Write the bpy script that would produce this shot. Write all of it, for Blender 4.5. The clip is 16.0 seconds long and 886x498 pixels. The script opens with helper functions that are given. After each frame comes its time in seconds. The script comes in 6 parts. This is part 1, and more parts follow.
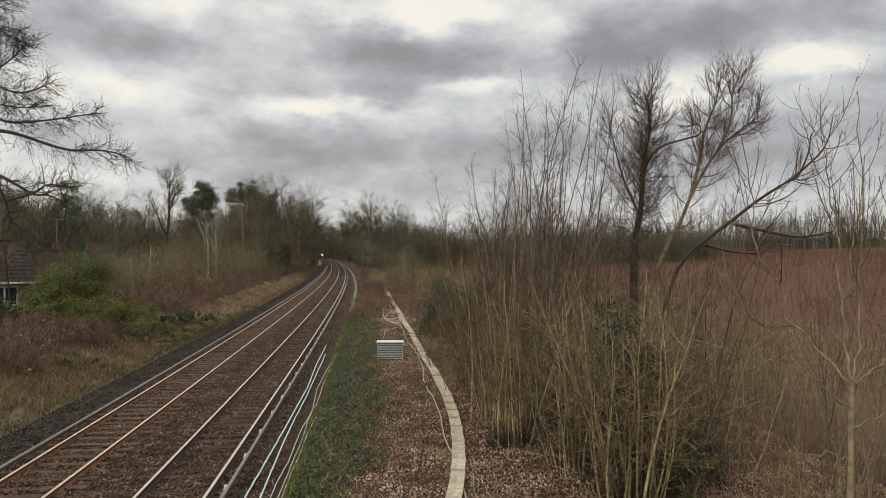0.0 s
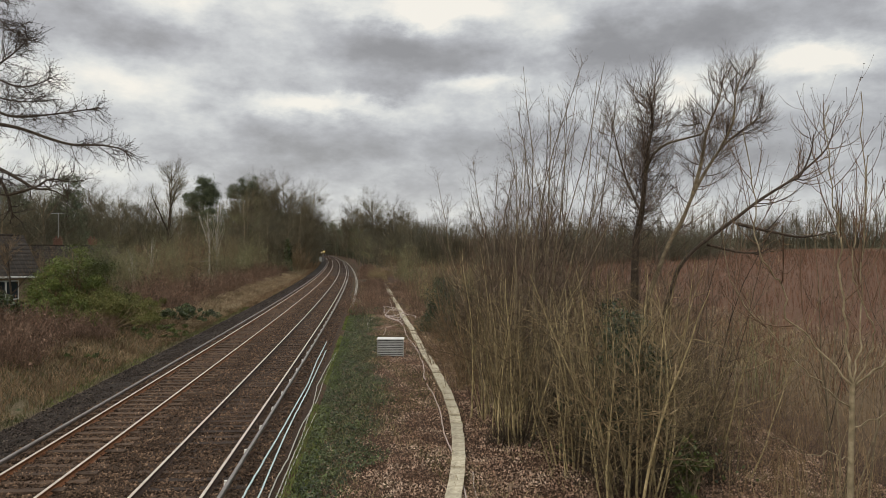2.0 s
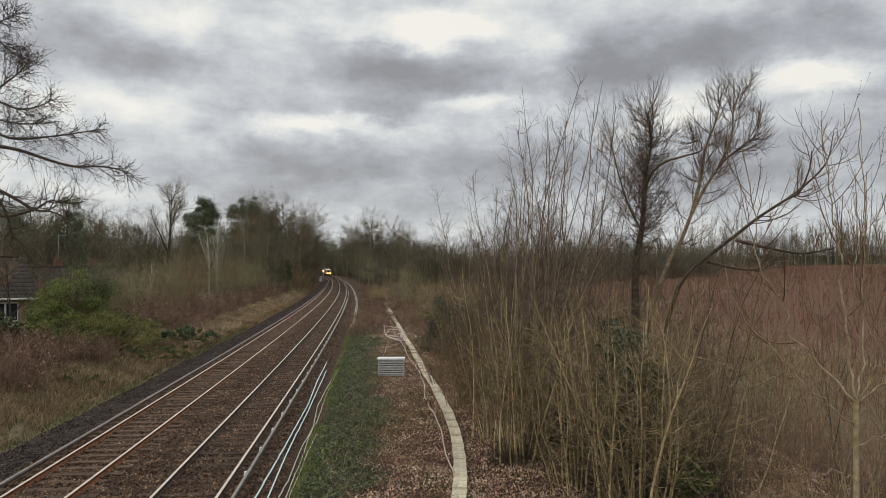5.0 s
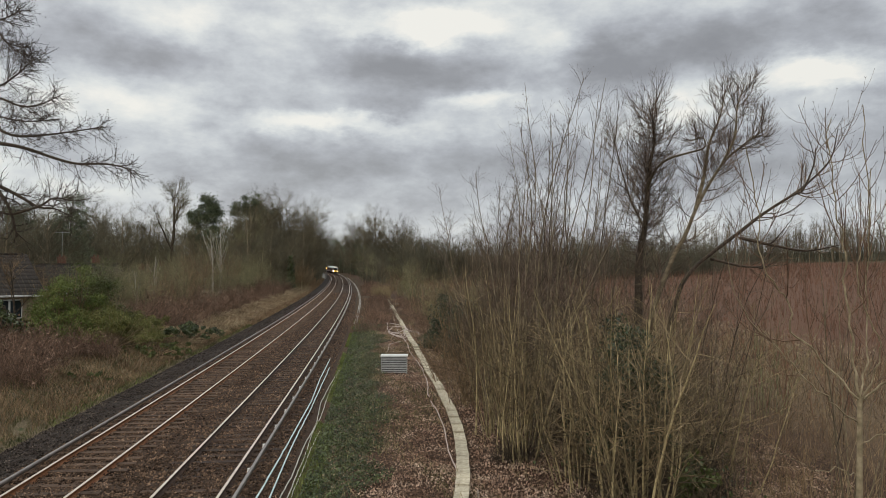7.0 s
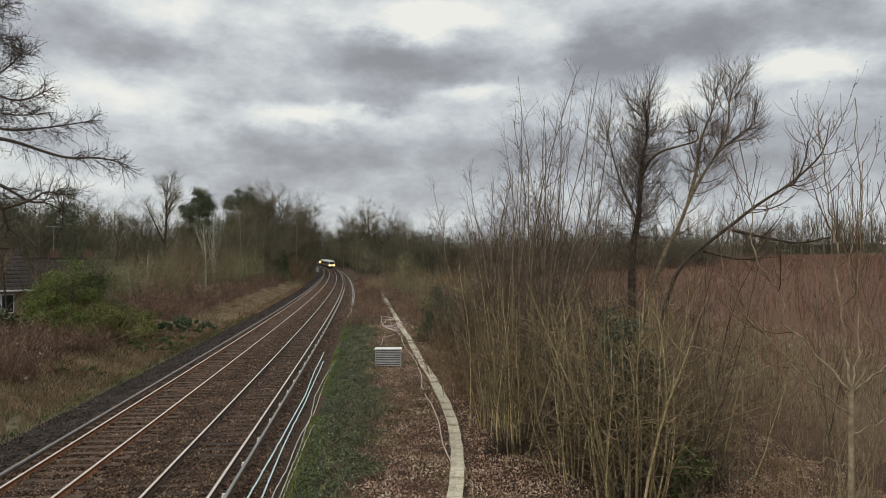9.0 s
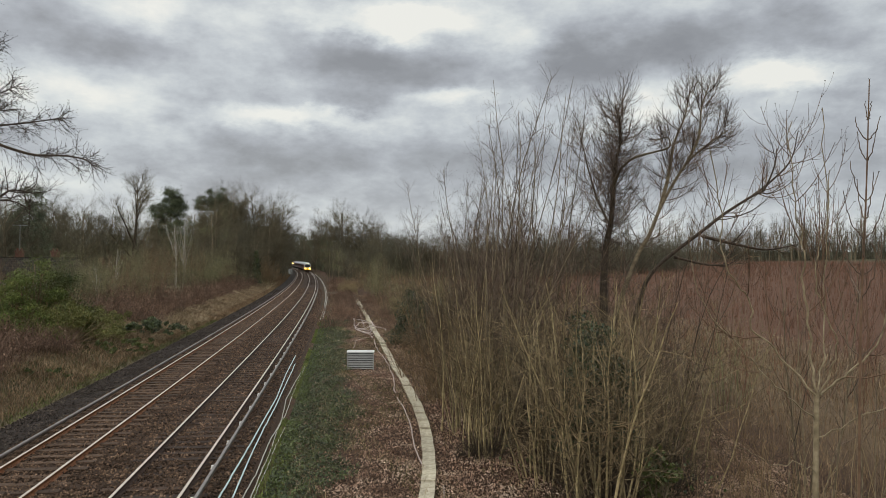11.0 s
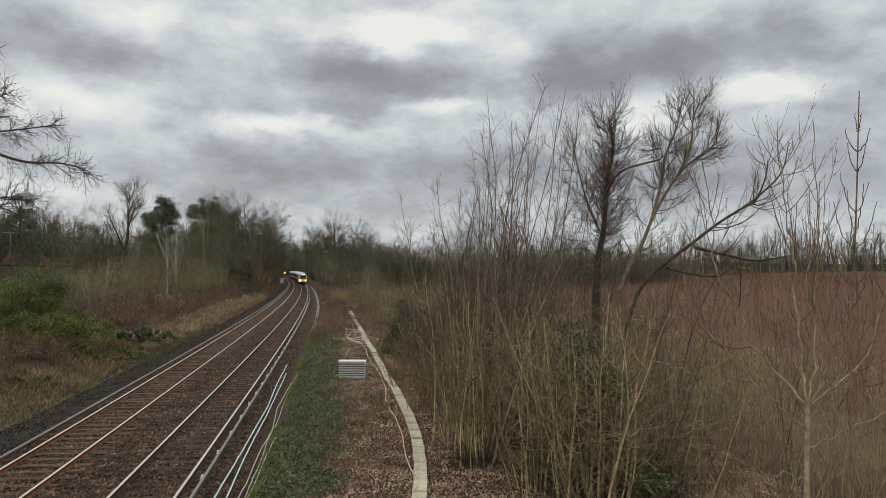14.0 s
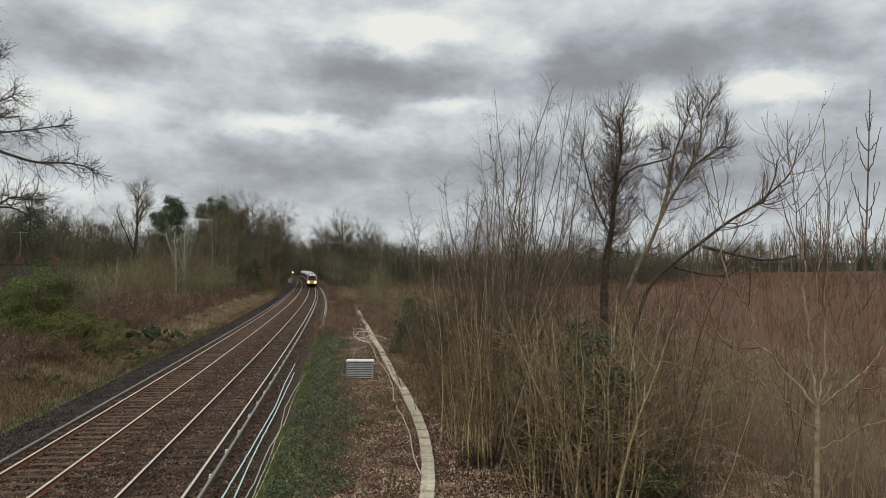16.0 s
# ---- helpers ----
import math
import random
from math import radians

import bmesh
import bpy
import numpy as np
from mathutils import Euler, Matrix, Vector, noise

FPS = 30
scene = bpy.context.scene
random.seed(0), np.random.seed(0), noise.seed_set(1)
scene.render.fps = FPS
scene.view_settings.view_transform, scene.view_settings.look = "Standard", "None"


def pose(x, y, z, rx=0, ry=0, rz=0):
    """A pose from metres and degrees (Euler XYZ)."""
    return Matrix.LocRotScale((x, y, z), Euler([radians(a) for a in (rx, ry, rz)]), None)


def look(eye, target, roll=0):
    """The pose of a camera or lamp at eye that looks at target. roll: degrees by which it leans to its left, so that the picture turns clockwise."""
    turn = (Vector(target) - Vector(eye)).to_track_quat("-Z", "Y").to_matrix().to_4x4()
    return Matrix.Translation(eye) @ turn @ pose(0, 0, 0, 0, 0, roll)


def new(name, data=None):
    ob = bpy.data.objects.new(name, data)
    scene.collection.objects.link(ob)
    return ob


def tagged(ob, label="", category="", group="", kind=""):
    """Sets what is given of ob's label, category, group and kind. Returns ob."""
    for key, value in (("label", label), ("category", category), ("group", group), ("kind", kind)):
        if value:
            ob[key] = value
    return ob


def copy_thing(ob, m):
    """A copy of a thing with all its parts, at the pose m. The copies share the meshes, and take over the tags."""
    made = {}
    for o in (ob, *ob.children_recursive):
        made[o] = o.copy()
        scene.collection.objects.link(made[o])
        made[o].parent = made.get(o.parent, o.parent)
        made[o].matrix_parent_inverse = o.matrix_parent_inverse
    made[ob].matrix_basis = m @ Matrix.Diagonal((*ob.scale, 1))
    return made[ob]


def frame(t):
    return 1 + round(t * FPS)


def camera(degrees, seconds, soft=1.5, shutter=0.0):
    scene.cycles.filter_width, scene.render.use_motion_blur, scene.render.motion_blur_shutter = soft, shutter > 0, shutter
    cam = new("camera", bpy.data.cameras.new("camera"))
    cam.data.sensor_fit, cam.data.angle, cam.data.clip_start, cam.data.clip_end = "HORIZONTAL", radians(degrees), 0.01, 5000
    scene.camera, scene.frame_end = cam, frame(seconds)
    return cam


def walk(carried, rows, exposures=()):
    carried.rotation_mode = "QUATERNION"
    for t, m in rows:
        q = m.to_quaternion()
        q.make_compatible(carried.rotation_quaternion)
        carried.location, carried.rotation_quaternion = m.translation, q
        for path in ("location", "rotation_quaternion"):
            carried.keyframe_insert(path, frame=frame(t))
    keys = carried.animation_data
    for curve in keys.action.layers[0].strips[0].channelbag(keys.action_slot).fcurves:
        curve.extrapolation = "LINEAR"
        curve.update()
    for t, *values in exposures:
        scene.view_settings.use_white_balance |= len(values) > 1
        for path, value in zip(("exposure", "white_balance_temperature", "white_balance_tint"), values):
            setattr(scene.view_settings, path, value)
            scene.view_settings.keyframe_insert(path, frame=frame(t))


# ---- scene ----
# The camera: a phone held still on an overbridge; it only sways and turns a little.
cam = camera(61.72, 16.0, soft=0.55)
SWAY = [  # seconds, x, y, z, turn to the left, tilt up, lean
    (0.0, 0.000, -0.000, 5.340, 0.000, 0.103, 0.057),
    (0.5, 0.000, -0.019, 5.344, -0.021, 0.046, 0.449),
    (1.0, -0.005, -0.011, 5.341, 0.045, -0.299, 0.861),
    (1.5, -0.004, -0.011, 5.349, 0.112, -0.417, 0.712),
    (2.0, -0.009, 0.003, 5.342, 0.081, -0.107, 0.474),
    (2.5, -0.001, 0.005, 5.345, 0.082, 0.192, 0.495),
    (3.0, -0.005, 0.021, 5.345, 0.080, 0.513, 0.532),
    (3.5, -0.017, 0.014, 5.340, 0.123, 0.707, 0.452),
    (4.0, -0.017, 0.018, 5.341, 0.120, 1.012, 0.205),
    (6.5, -0.010, 0.016, 5.343, 0.093, 1.449, 0.041),
    (7.0, -0.007, 0.024, 5.344, 0.323, 1.135, 0.095),
    (7.5, -0.010, 0.029, 5.339, 0.265, 0.849, 0.096),
    (8.0, -0.009, 0.028, 5.344, 0.357, 0.763, -0.076),
    (8.5, -0.004, 0.030, 5.342, 0.365, 0.598, -0.226),
    (9.0, -0.016, 0.024, 5.351, -0.186, 0.598, -0.094),
    (11.5, -0.015, 0.016, 5.346, -2.501, 0.890, 0.553),
    (12.0, -0.013, 0.007, 5.332, -2.689, 0.841, 0.594),
    (12.5, -0.010, 0.006, 5.340, -2.732, 1.038, 0.526),
    (13.0, -0.016, 0.020, 5.345, -2.808, 1.321, 0.569),
    (13.5, -0.017, 0.012, 5.341, -2.711, 1.483, 0.679),
    (14.0, -0.019, 0.017, 5.327, -2.779, 1.641, 0.756),
    (14.5, -0.024, 0.029, 5.331, -2.774, 1.727, 0.808),
    (15.0, -0.035, 0.022, 5.335, -2.578, 1.740, 0.910),
    (15.5, -0.024, 0.027, 5.338, -2.388, 1.724, 0.826),
    (16.0, -0.020, 0.035, 5.335, -2.194, 1.585, 0.766),
]


def aim(x, y, z, turn, tilt, lean):
    a, b = radians(turn), radians(tilt)
    eye = Vector((x, y, z))
    return look(eye, eye + Vector((-math.sin(a) * math.cos(b), math.cos(a) * math.cos(b), math.sin(b))), lean)


walk(cam, [(t, aim(*row)) for t, *row in SWAY], [(0.0, 0.0, 6600, 10), (4.0, -0.01, 6450, 10), (8.0, -0.05, 6300, 9), (16.0, -0.08, 6250, 8)])

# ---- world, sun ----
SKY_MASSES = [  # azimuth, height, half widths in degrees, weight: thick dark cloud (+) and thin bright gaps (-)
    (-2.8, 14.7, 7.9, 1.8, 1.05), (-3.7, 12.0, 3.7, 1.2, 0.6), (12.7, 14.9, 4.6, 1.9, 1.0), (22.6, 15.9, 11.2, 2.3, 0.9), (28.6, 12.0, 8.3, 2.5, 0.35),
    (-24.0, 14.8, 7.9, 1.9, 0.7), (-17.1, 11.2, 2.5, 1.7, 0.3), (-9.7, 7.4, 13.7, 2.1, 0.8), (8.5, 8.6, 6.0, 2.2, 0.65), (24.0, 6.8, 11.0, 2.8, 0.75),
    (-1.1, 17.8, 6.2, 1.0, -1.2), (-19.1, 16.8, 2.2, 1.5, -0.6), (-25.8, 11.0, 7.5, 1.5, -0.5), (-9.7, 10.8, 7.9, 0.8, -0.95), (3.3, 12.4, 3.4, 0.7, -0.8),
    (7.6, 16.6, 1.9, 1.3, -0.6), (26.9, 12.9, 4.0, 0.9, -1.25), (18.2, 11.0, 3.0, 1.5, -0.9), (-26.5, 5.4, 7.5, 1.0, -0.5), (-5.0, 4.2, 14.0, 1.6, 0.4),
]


def make_world():
    world = bpy.data.worlds.new("overcast_sky")
    scene.world = world
    world.use_nodes = True
    nt = world.node_tree
    nt.nodes.clear()
    L = nt.links.new

    def nd(kind, **kw):
        n = nt.nodes.new(kind)
        for k, v in kw.items():
            n.inputs[k].default_value = v
        return n

    def math_(op, a, b=None, c=None):
        n = nt.nodes.new("ShaderNodeMath")
        n.operation = op
        for i, v in enumerate((a, b, c)):
            if v is None:
                continue
            if isinstance(v, (int, float)):
                n.inputs[i].default_value = v
            else:
                L(v, n.inputs[i])
        return n.outputs[0]

    tc = nt.nodes.new("ShaderNodeTexCoord")
    sep = nt.nodes.new("ShaderNodeSeparateXYZ")
    L(tc.outputs["Generated"], sep.inputs[0])
    x, y, z = sep.outputs
    # cloud-layer coordinates, wider towards the zenith
    zz = math_("ADD", math_("MAXIMUM", z, 0.0), 0.30)
    comb = nt.nodes.new("ShaderNodeCombineXYZ")
    L(math_("DIVIDE", x, zz), comb.inputs[0])
    L(math_("DIVIDE", y, zz), comb.inputs[1])
    comb.inputs[2].default_value = 3.7

    def noise_(scale, detail, rough, offset):
        n = nt.nodes.new("ShaderNodeTexNoise")
        n.inputs["Scale"].default_value = scale
        n.inputs["Detail"].default_value = detail
        n.inputs["Roughness"].default_value = rough
        m = nt.nodes.new("ShaderNodeVectorMath")
        m.operation = "ADD"
        m.inputs[1].default_value = (offset, offset * 0.7, 0)
        L(comb.outputs[0], m.inputs[0])
        L(m.outputs[0], n.inputs["Vector"])
        return n

    def puffs_(scale, detail, rough, offset):
        n = nt.nodes.new("ShaderNodeTexNoise")
        n.inputs["Scale"].default_value = scale
        n.inputs["Detail"].default_value = detail
        n.inputs["Roughness"].default_value = rough
        m = nt.nodes.new("ShaderNodeMapping")
        m.inputs["Location"].default_value = (offset, offset * 0.7, offset * 0.3)
        m.inputs["Scale"].default_value = (1.0, 1.0, 1.9)
        L(tc.outputs["Generated"], m.inputs[0])
        L(m.outputs[0], n.inputs["Vector"])
        return n

    warp = puffs_(9.0, 7, 0.6, 5.0)
    puff = puffs_(9.5, 9, 0.6, 2.0)
    wsep = nt.nodes.new("ShaderNodeSeparateXYZ")
    L(warp.outputs["Color"], wsep.inputs[0])
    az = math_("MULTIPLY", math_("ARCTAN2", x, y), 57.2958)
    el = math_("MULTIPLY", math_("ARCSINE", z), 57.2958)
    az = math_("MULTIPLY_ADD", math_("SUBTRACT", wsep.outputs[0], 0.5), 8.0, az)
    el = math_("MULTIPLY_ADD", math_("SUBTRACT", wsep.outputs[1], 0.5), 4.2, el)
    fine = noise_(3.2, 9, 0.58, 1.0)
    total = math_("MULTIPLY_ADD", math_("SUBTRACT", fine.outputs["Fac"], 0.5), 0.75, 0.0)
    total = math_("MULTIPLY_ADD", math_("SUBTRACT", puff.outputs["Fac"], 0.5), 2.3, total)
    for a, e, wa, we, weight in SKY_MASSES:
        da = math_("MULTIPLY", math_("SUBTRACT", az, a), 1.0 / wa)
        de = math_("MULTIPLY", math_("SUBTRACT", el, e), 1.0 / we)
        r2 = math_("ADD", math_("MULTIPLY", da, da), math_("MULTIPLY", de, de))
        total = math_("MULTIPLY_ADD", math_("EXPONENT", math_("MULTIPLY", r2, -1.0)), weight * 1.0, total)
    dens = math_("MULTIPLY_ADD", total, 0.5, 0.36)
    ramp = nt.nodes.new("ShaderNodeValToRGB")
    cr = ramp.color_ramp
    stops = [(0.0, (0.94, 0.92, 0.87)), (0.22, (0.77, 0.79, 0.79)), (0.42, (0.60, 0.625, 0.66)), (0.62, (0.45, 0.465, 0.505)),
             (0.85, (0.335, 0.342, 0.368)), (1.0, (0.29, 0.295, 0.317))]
    while len(cr.elements) < len(stops):
        cr.elements.new(0.5)
    for el_, (p, c) in zip(cr.elements, stops):
        el_.position, el_.color = p, (*c, 1)
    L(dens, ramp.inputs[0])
    sky = nt.nodes.new("ShaderNodeTexSky")
    sky.sky_type, sky.sun_disc = "NISHITA", False
    sky.sun_elevation, sky.sun_rotation = radians(38), radians(-20)
    bg_sky, bg_cloud, mix, out = (nt.nodes.new(k) for k in ("ShaderNodeBackground", "ShaderNodeBackground", "ShaderNodeMixShader", "ShaderNodeOutputWorld"))
    bg_sky.inputs[1].default_value = 0.06
    bg_cloud.inputs[1].default_value = 1.0
    L(sky.outputs[0], bg_sky.inputs[0])
    warm = nt.nodes.new("ShaderNodeMix")
    warm.data_type, warm.blend_type = "RGBA", "MULTIPLY"
    warm.inputs["Factor"].default_value = 0.8
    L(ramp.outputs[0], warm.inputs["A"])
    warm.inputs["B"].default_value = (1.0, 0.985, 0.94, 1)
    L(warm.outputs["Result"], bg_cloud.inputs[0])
    # an overcast sky is about three times as bright overhead as near the horizon
    over = nt.nodes.new("ShaderNodeMapRange")
    over.interpolation_type = "SMOOTHSTEP"
    over.inputs["From Min"].default_value, over.inputs["From Max"].default_value = 0.33, 0.95
    over.inputs["To Min"].default_value, over.inputs["To Max"].default_value = 1.0, 2.4
    L(z, over.inputs["Value"])
    L(over.outputs[0], bg_cloud.inputs[1])
    mix.inputs[0].default_value = 0.93
    L(bg_sky.outputs[0], mix.inputs[1])
    L(bg_cloud.outputs[0], mix.inputs[2])
    L(mix.outputs[0], out.inputs[0])


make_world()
sun_data = bpy.data.lights.new("sun", "SUN")
sun_data.energy, sun_data.angle, sun_data.color = 1.32, radians(30), (1.0, 0.92, 0.80)
sun = new("sun", sun_data)
sun.matrix_world = look((-30, -40, 60), (20, 30, 8))
scene.view_settings.exposure = 0.0

# ---- the line of the railway: distance along it and offset to its side ----
BEND = [(0, 0.00), (50, -0.22), (120, -0.36), (200, -0.21), (300, -0.25), (420, -0.36), (500, -0.41), (700, -1.30)]  # per km
LINE_S = np.arange(-60.0, 701.0, 1.0)
_k = np.interp(LINE_S, [a for a, _ in BEND], [b * 1e-3 for _, b in BEND])
LINE_TH = np.full(len(LINE_S), -0.0930)
LINE_TH[60:] = -0.0930 + np.concatenate([[0], np.cumsum((_k[61:] + _k[60:-1]) / 2)])
_m = (LINE_TH[1:] + LINE_TH[:-1]) / 2
LINE_X = np.concatenate([[0], np.cumsum(np.sin(_m))])
LINE_Y = np.concatenate([[0], np.cumsum(np.cos(_m))])
LINE_X += -4.414 - LINE_X[60]
LINE_Y -= LINE_Y[60]
OTHER = -3.464  # the far track's centre
GAUGE = 0.7525
LIVE = 1.165    # the conductor rails


def on_line(s, u):
    """x, y of a place s metres along the near track and u metres to its right. Works on arrays; goes on straight past the ends."""
    s, u = np.asarray(s, float), np.asarray(u, float)
    c = np.clip(s, LINE_S[0], LINE_S[-1])
    x, y, th = (np.interp(c, LINE_S, v) for v in (LINE_X, LINE_Y, LINE_TH))
    e = s - c
    return x + e * np.sin(th) + u * np.cos(th), y + e * np.cos(th) - u * np.sin(th)


def heading(s):
    return float(np.interp(s, LINE_S, LINE_TH))


PROFILE = [(-900, 12.0), (-300, 5.0), (-120, 2.0), (-60, 1.0), (-30, 0.9), (-18, 1.1), (-13, 0.75), (-10, 0.25), (-8, -0.25), (-6.8, -0.42),
           (-6.2, -0.40), (-5.4, -0.30), (1.6, -0.32), (2.1, -0.42), (2.7, -0.40), (3.6, -0.22), (5.0, -0.18), (7.0, -0.26), (9.0, -0.30), (12, -0.55),
           (18, -1.0), (30, -1.2), (60, -0.8), (120, 1.2), (200, 4.4), (260, 7.0), (320, 9.0), (420, 11.0), (900, 20.0)]


def ground_z(s, u):
    s, u = np.asarray(s, float), np.asarray(u, float)
    z = np.interp(u, [a for a, _ in PROFILE], [b for _, b in PROFILE])
    bank = np.clip((-u - 7.0) / 6.0, 0, 1)
    side = np.clip((u - 2.8) / 4.0, 0, 1)
    lumps = 0.16 * np.sin(s * 0.31 + u * 0.7) + 0.12 * np.sin(s * 0.83 - u * 0.45 + 1.3) + 0.05 * np.sin(s * 2.1 + u * 1.9)
    far = np.clip(np.abs(s) / 400.0 - 0.9, 0, 6) * 3.0
    return z + (bank + side * 0.35) * lumps + far * np.clip((np.abs(u) - 12) / 60, 0, 1)


def spot(s, u, dz=0.0):
    x, y = on_line(s, u)
    return Vector((float(x), float(y), float(ground_z(s, u)) + dz))


# ---- mesh helpers ----
def mesh_from(name, verts, faces, smooth=False):
    """A mesh from an array of points and an array of faces that all have the same number of corners."""
    verts, faces = np.asarray(verts, np.float32), np.asarray(faces, np.int32)
    me = bpy.data.meshes.new(name)
    n = faces.shape[1]
    me.vertices.add(len(verts))
    me.vertices.foreach_set("co", verts.ravel())
    me.loops.add(faces.size)
    me.loops.foreach_set("vertex_index", faces.ravel())
    me.polygons.add(len(faces))
    me.polygons.foreach_set("loop_start", np.arange(0, faces.size, n, dtype=np.int32))
    me.update(calc_edges=True)
    if smooth:
        me.polygons.foreach_set("use_smooth", np.ones(len(faces), bool))
    return me


def put(name, me, material, parent=None, label=""):
    ob = new(name, me)
    if material is not None and not me.materials:
        me.materials.append(material)
    if parent is not None:
        ob.parent = parent
    if label:
        ob["label"] = label
    return ob


def part(name, bm, material, parent=None, label="", smooth=False):
    """Links a bmesh as one mesh object under a thing or a part."""
    me = bpy.data.meshes.new(name)
    bmesh.ops.recalc_face_normals(bm, faces=bm.faces)
    bm.to_mesh(me)
    bm.free()
    if smooth:
        me.polygons.foreach_set("use_smooth", np.ones(len(me.polygons), bool))
    return put(name, me, material, parent, label)


def base(name, m, label, category, group="", kind=""):
    ob = new(name)
    ob.empty_display_size = 0.2
    ob.matrix_world = m
    return tagged(ob, label, category, group, kind)


def box(bm, cx, cy, cz, sx, sy, sz, bevel=0.0, m=None):
    r = bmesh.ops.create_cube(bm, size=1.0)
    bmesh.ops.scale(bm, vec=(sx, sy, sz), verts=r["verts"])
    bmesh.ops.translate(bm, vec=(cx, cy, cz), verts=r["verts"])
    vs = r["verts"]
    if bevel:
        es = list({e for v in vs for e in v.link_edges})
        o = bmesh.ops.bevel(bm, geom=es, offset=bevel, segments=2, affect="EDGES", profile=0.6)
        vs = list({v for f in o["faces"] for v in f.verts} | {v for v in vs if v.is_valid})
    if m is not None:
        bmesh.ops.transform(bm, matrix=m, verts=vs)
    return vs


def boxed(*dims, bevel=0.0, m=None):
    bm = bmesh.new()
    box(bm, *dims, bevel=bevel, m=m)
    return bm


def cyl(bm, p, q, r0, r1=None, seg=12):
    p, q = Vector(p), Vector(q)
    r1 = r0 if r1 is None else r1
    m = Matrix.Translation((p + q) / 2) @ (q - p).to_track_quat("Z", "Y").to_matrix().to_4x4()
    return bmesh.ops.create_cone(bm, cap_ends=True, segments=seg, radius1=r0, radius2=r1, depth=(q - p).length, matrix=m)["verts"]


def sweep(profile, ss, u, z, close=True):
    """A profile of (across, up) points drawn along the railway at offset u and height z."""
    prof = np.array(profile, float)
    n = len(prof)
    verts = []
    for s in ss:
        x, y = on_line(np.full(n, s), u + prof[:, 0])
        verts.append(np.stack([x, y, np.full(n, z) + prof[:, 1]], 1))
    verts = np.concatenate(verts)
    i = np.arange(len(ss) - 1)[:, None] * n
    k = np.arange(n if close else n - 1)[None]
    k2 = (k + 1) % n
    faces = np.stack([i + k, i + n + k, i + n + k2, i + k2], -1).reshape(-1, 4)
    return verts, faces


def tubes(lines, sides=3):
    """Tapered tubes along many lines [(points, radii)], as points and quads."""
    P = np.concatenate([p for p, _ in lines])
    R = np.concatenate([r for _, r in lines])
    n = np.array([len(p) for p, _ in lines])
    last = np.cumsum(n) - 1
    first = last - n + 1
    T = np.empty_like(P)
    T[:-1] = P[1:] - P[:-1]
    T[last] = P[last] - P[last - 1]
    mid = np.ones(len(P), bool)
    mid[first], mid[last] = False, False
    j = np.where(mid)[0]
    T[j] = P[j + 1] - P[j - 1]
    T /= np.linalg.norm(T, axis=1, keepdims=True) + 1e-9
    ref = np.zeros_like(T)
    ref[:, 0], ref[:, 1] = 0.83, 0.55
    lead = np.repeat(T[first], n, axis=0)
    flat = np.abs(lead @ np.array([0.83, 0.55, 0])) > 0.75
    ref[flat] = (0, 0, 1)
    A = np.cross(T, ref)
    A /= np.linalg.norm(A, axis=1, keepdims=True) + 1e-9
    B = np.cross(T, A)
    ang = np.arange(sides) * 2 * np.pi / sides
    V = P[:, None] + R[:, None, None] * (A[:, None] * np.cos(ang)[None, :, None] + B[:, None] * np.sin(ang)[None, :, None])
    seg = np.ones(len(P), bool)
    seg[last] = False
    i = np.where(seg)[0][:, None] * sides
    k = np.arange(sides)[None]
    k2 = (k + 1) % sides
    F = np.stack([i + k, i + k2, i + sides + k2, i + sides + k], -1).reshape(-1, 4)
    return V.reshape(-1, 3), F


def leaves(rng, centres, size, spread=0.35, long=1.5, up=0.3):
    """Leaf blades: a kinked pair of triangles at each place, turned at random."""
    n = len(centres)
    a = rng.normal(size=(n, 3))
    a /= np.linalg.norm(a, axis=1, keepdims=True)
    nrm = rng.normal(size=(n, 3)) + np.array([0, 0, up * 4])
    b = np.cross(nrm, a)
    b /= np.linalg.norm(b, axis=1, keepdims=True) + 1e-9
    c = np.cross(a, b)
    s = size * (1 + spread * rng.normal(size=(n, 1))).clip(0.4, 2.0)
    V = np.stack([centres - a * s * long * 0.5, centres + b * s * 0.5 + c * s * 0.12, centres + a * s * long * 0.5 - c * s * 0.1, centres - b * s * 0.5 + c * s * 0.12], 1)
    i = np.arange(n)[:, None] * 4
    F = np.concatenate([i + np.array([[0, 1, 2]]), i + np.array([[0, 2, 3]])], 1).reshape(-1, 3)
    return V.reshape(-1, 3), F


def limb(rng, p, d, length, r0, r1, n, wander, lift):
    """A wandering branch: points and radii."""
    d = np.asarray(d, float)
    w = np.cumsum(rng.normal(size=(n, 3)) * wander, 0)
    dirs = d[None] + w + np.array([0, 0, 1.0])[None] * (lift * np.linspace(0, 1, n)[:, None])
    dirs /= np.linalg.norm(dirs, axis=1, keepdims=True)
    pts = np.concatenate([[p], np.asarray(p)[None] + np.cumsum(dirs * (length / n), 0)])
    return pts, np.linspace(r0, r1, n + 1)


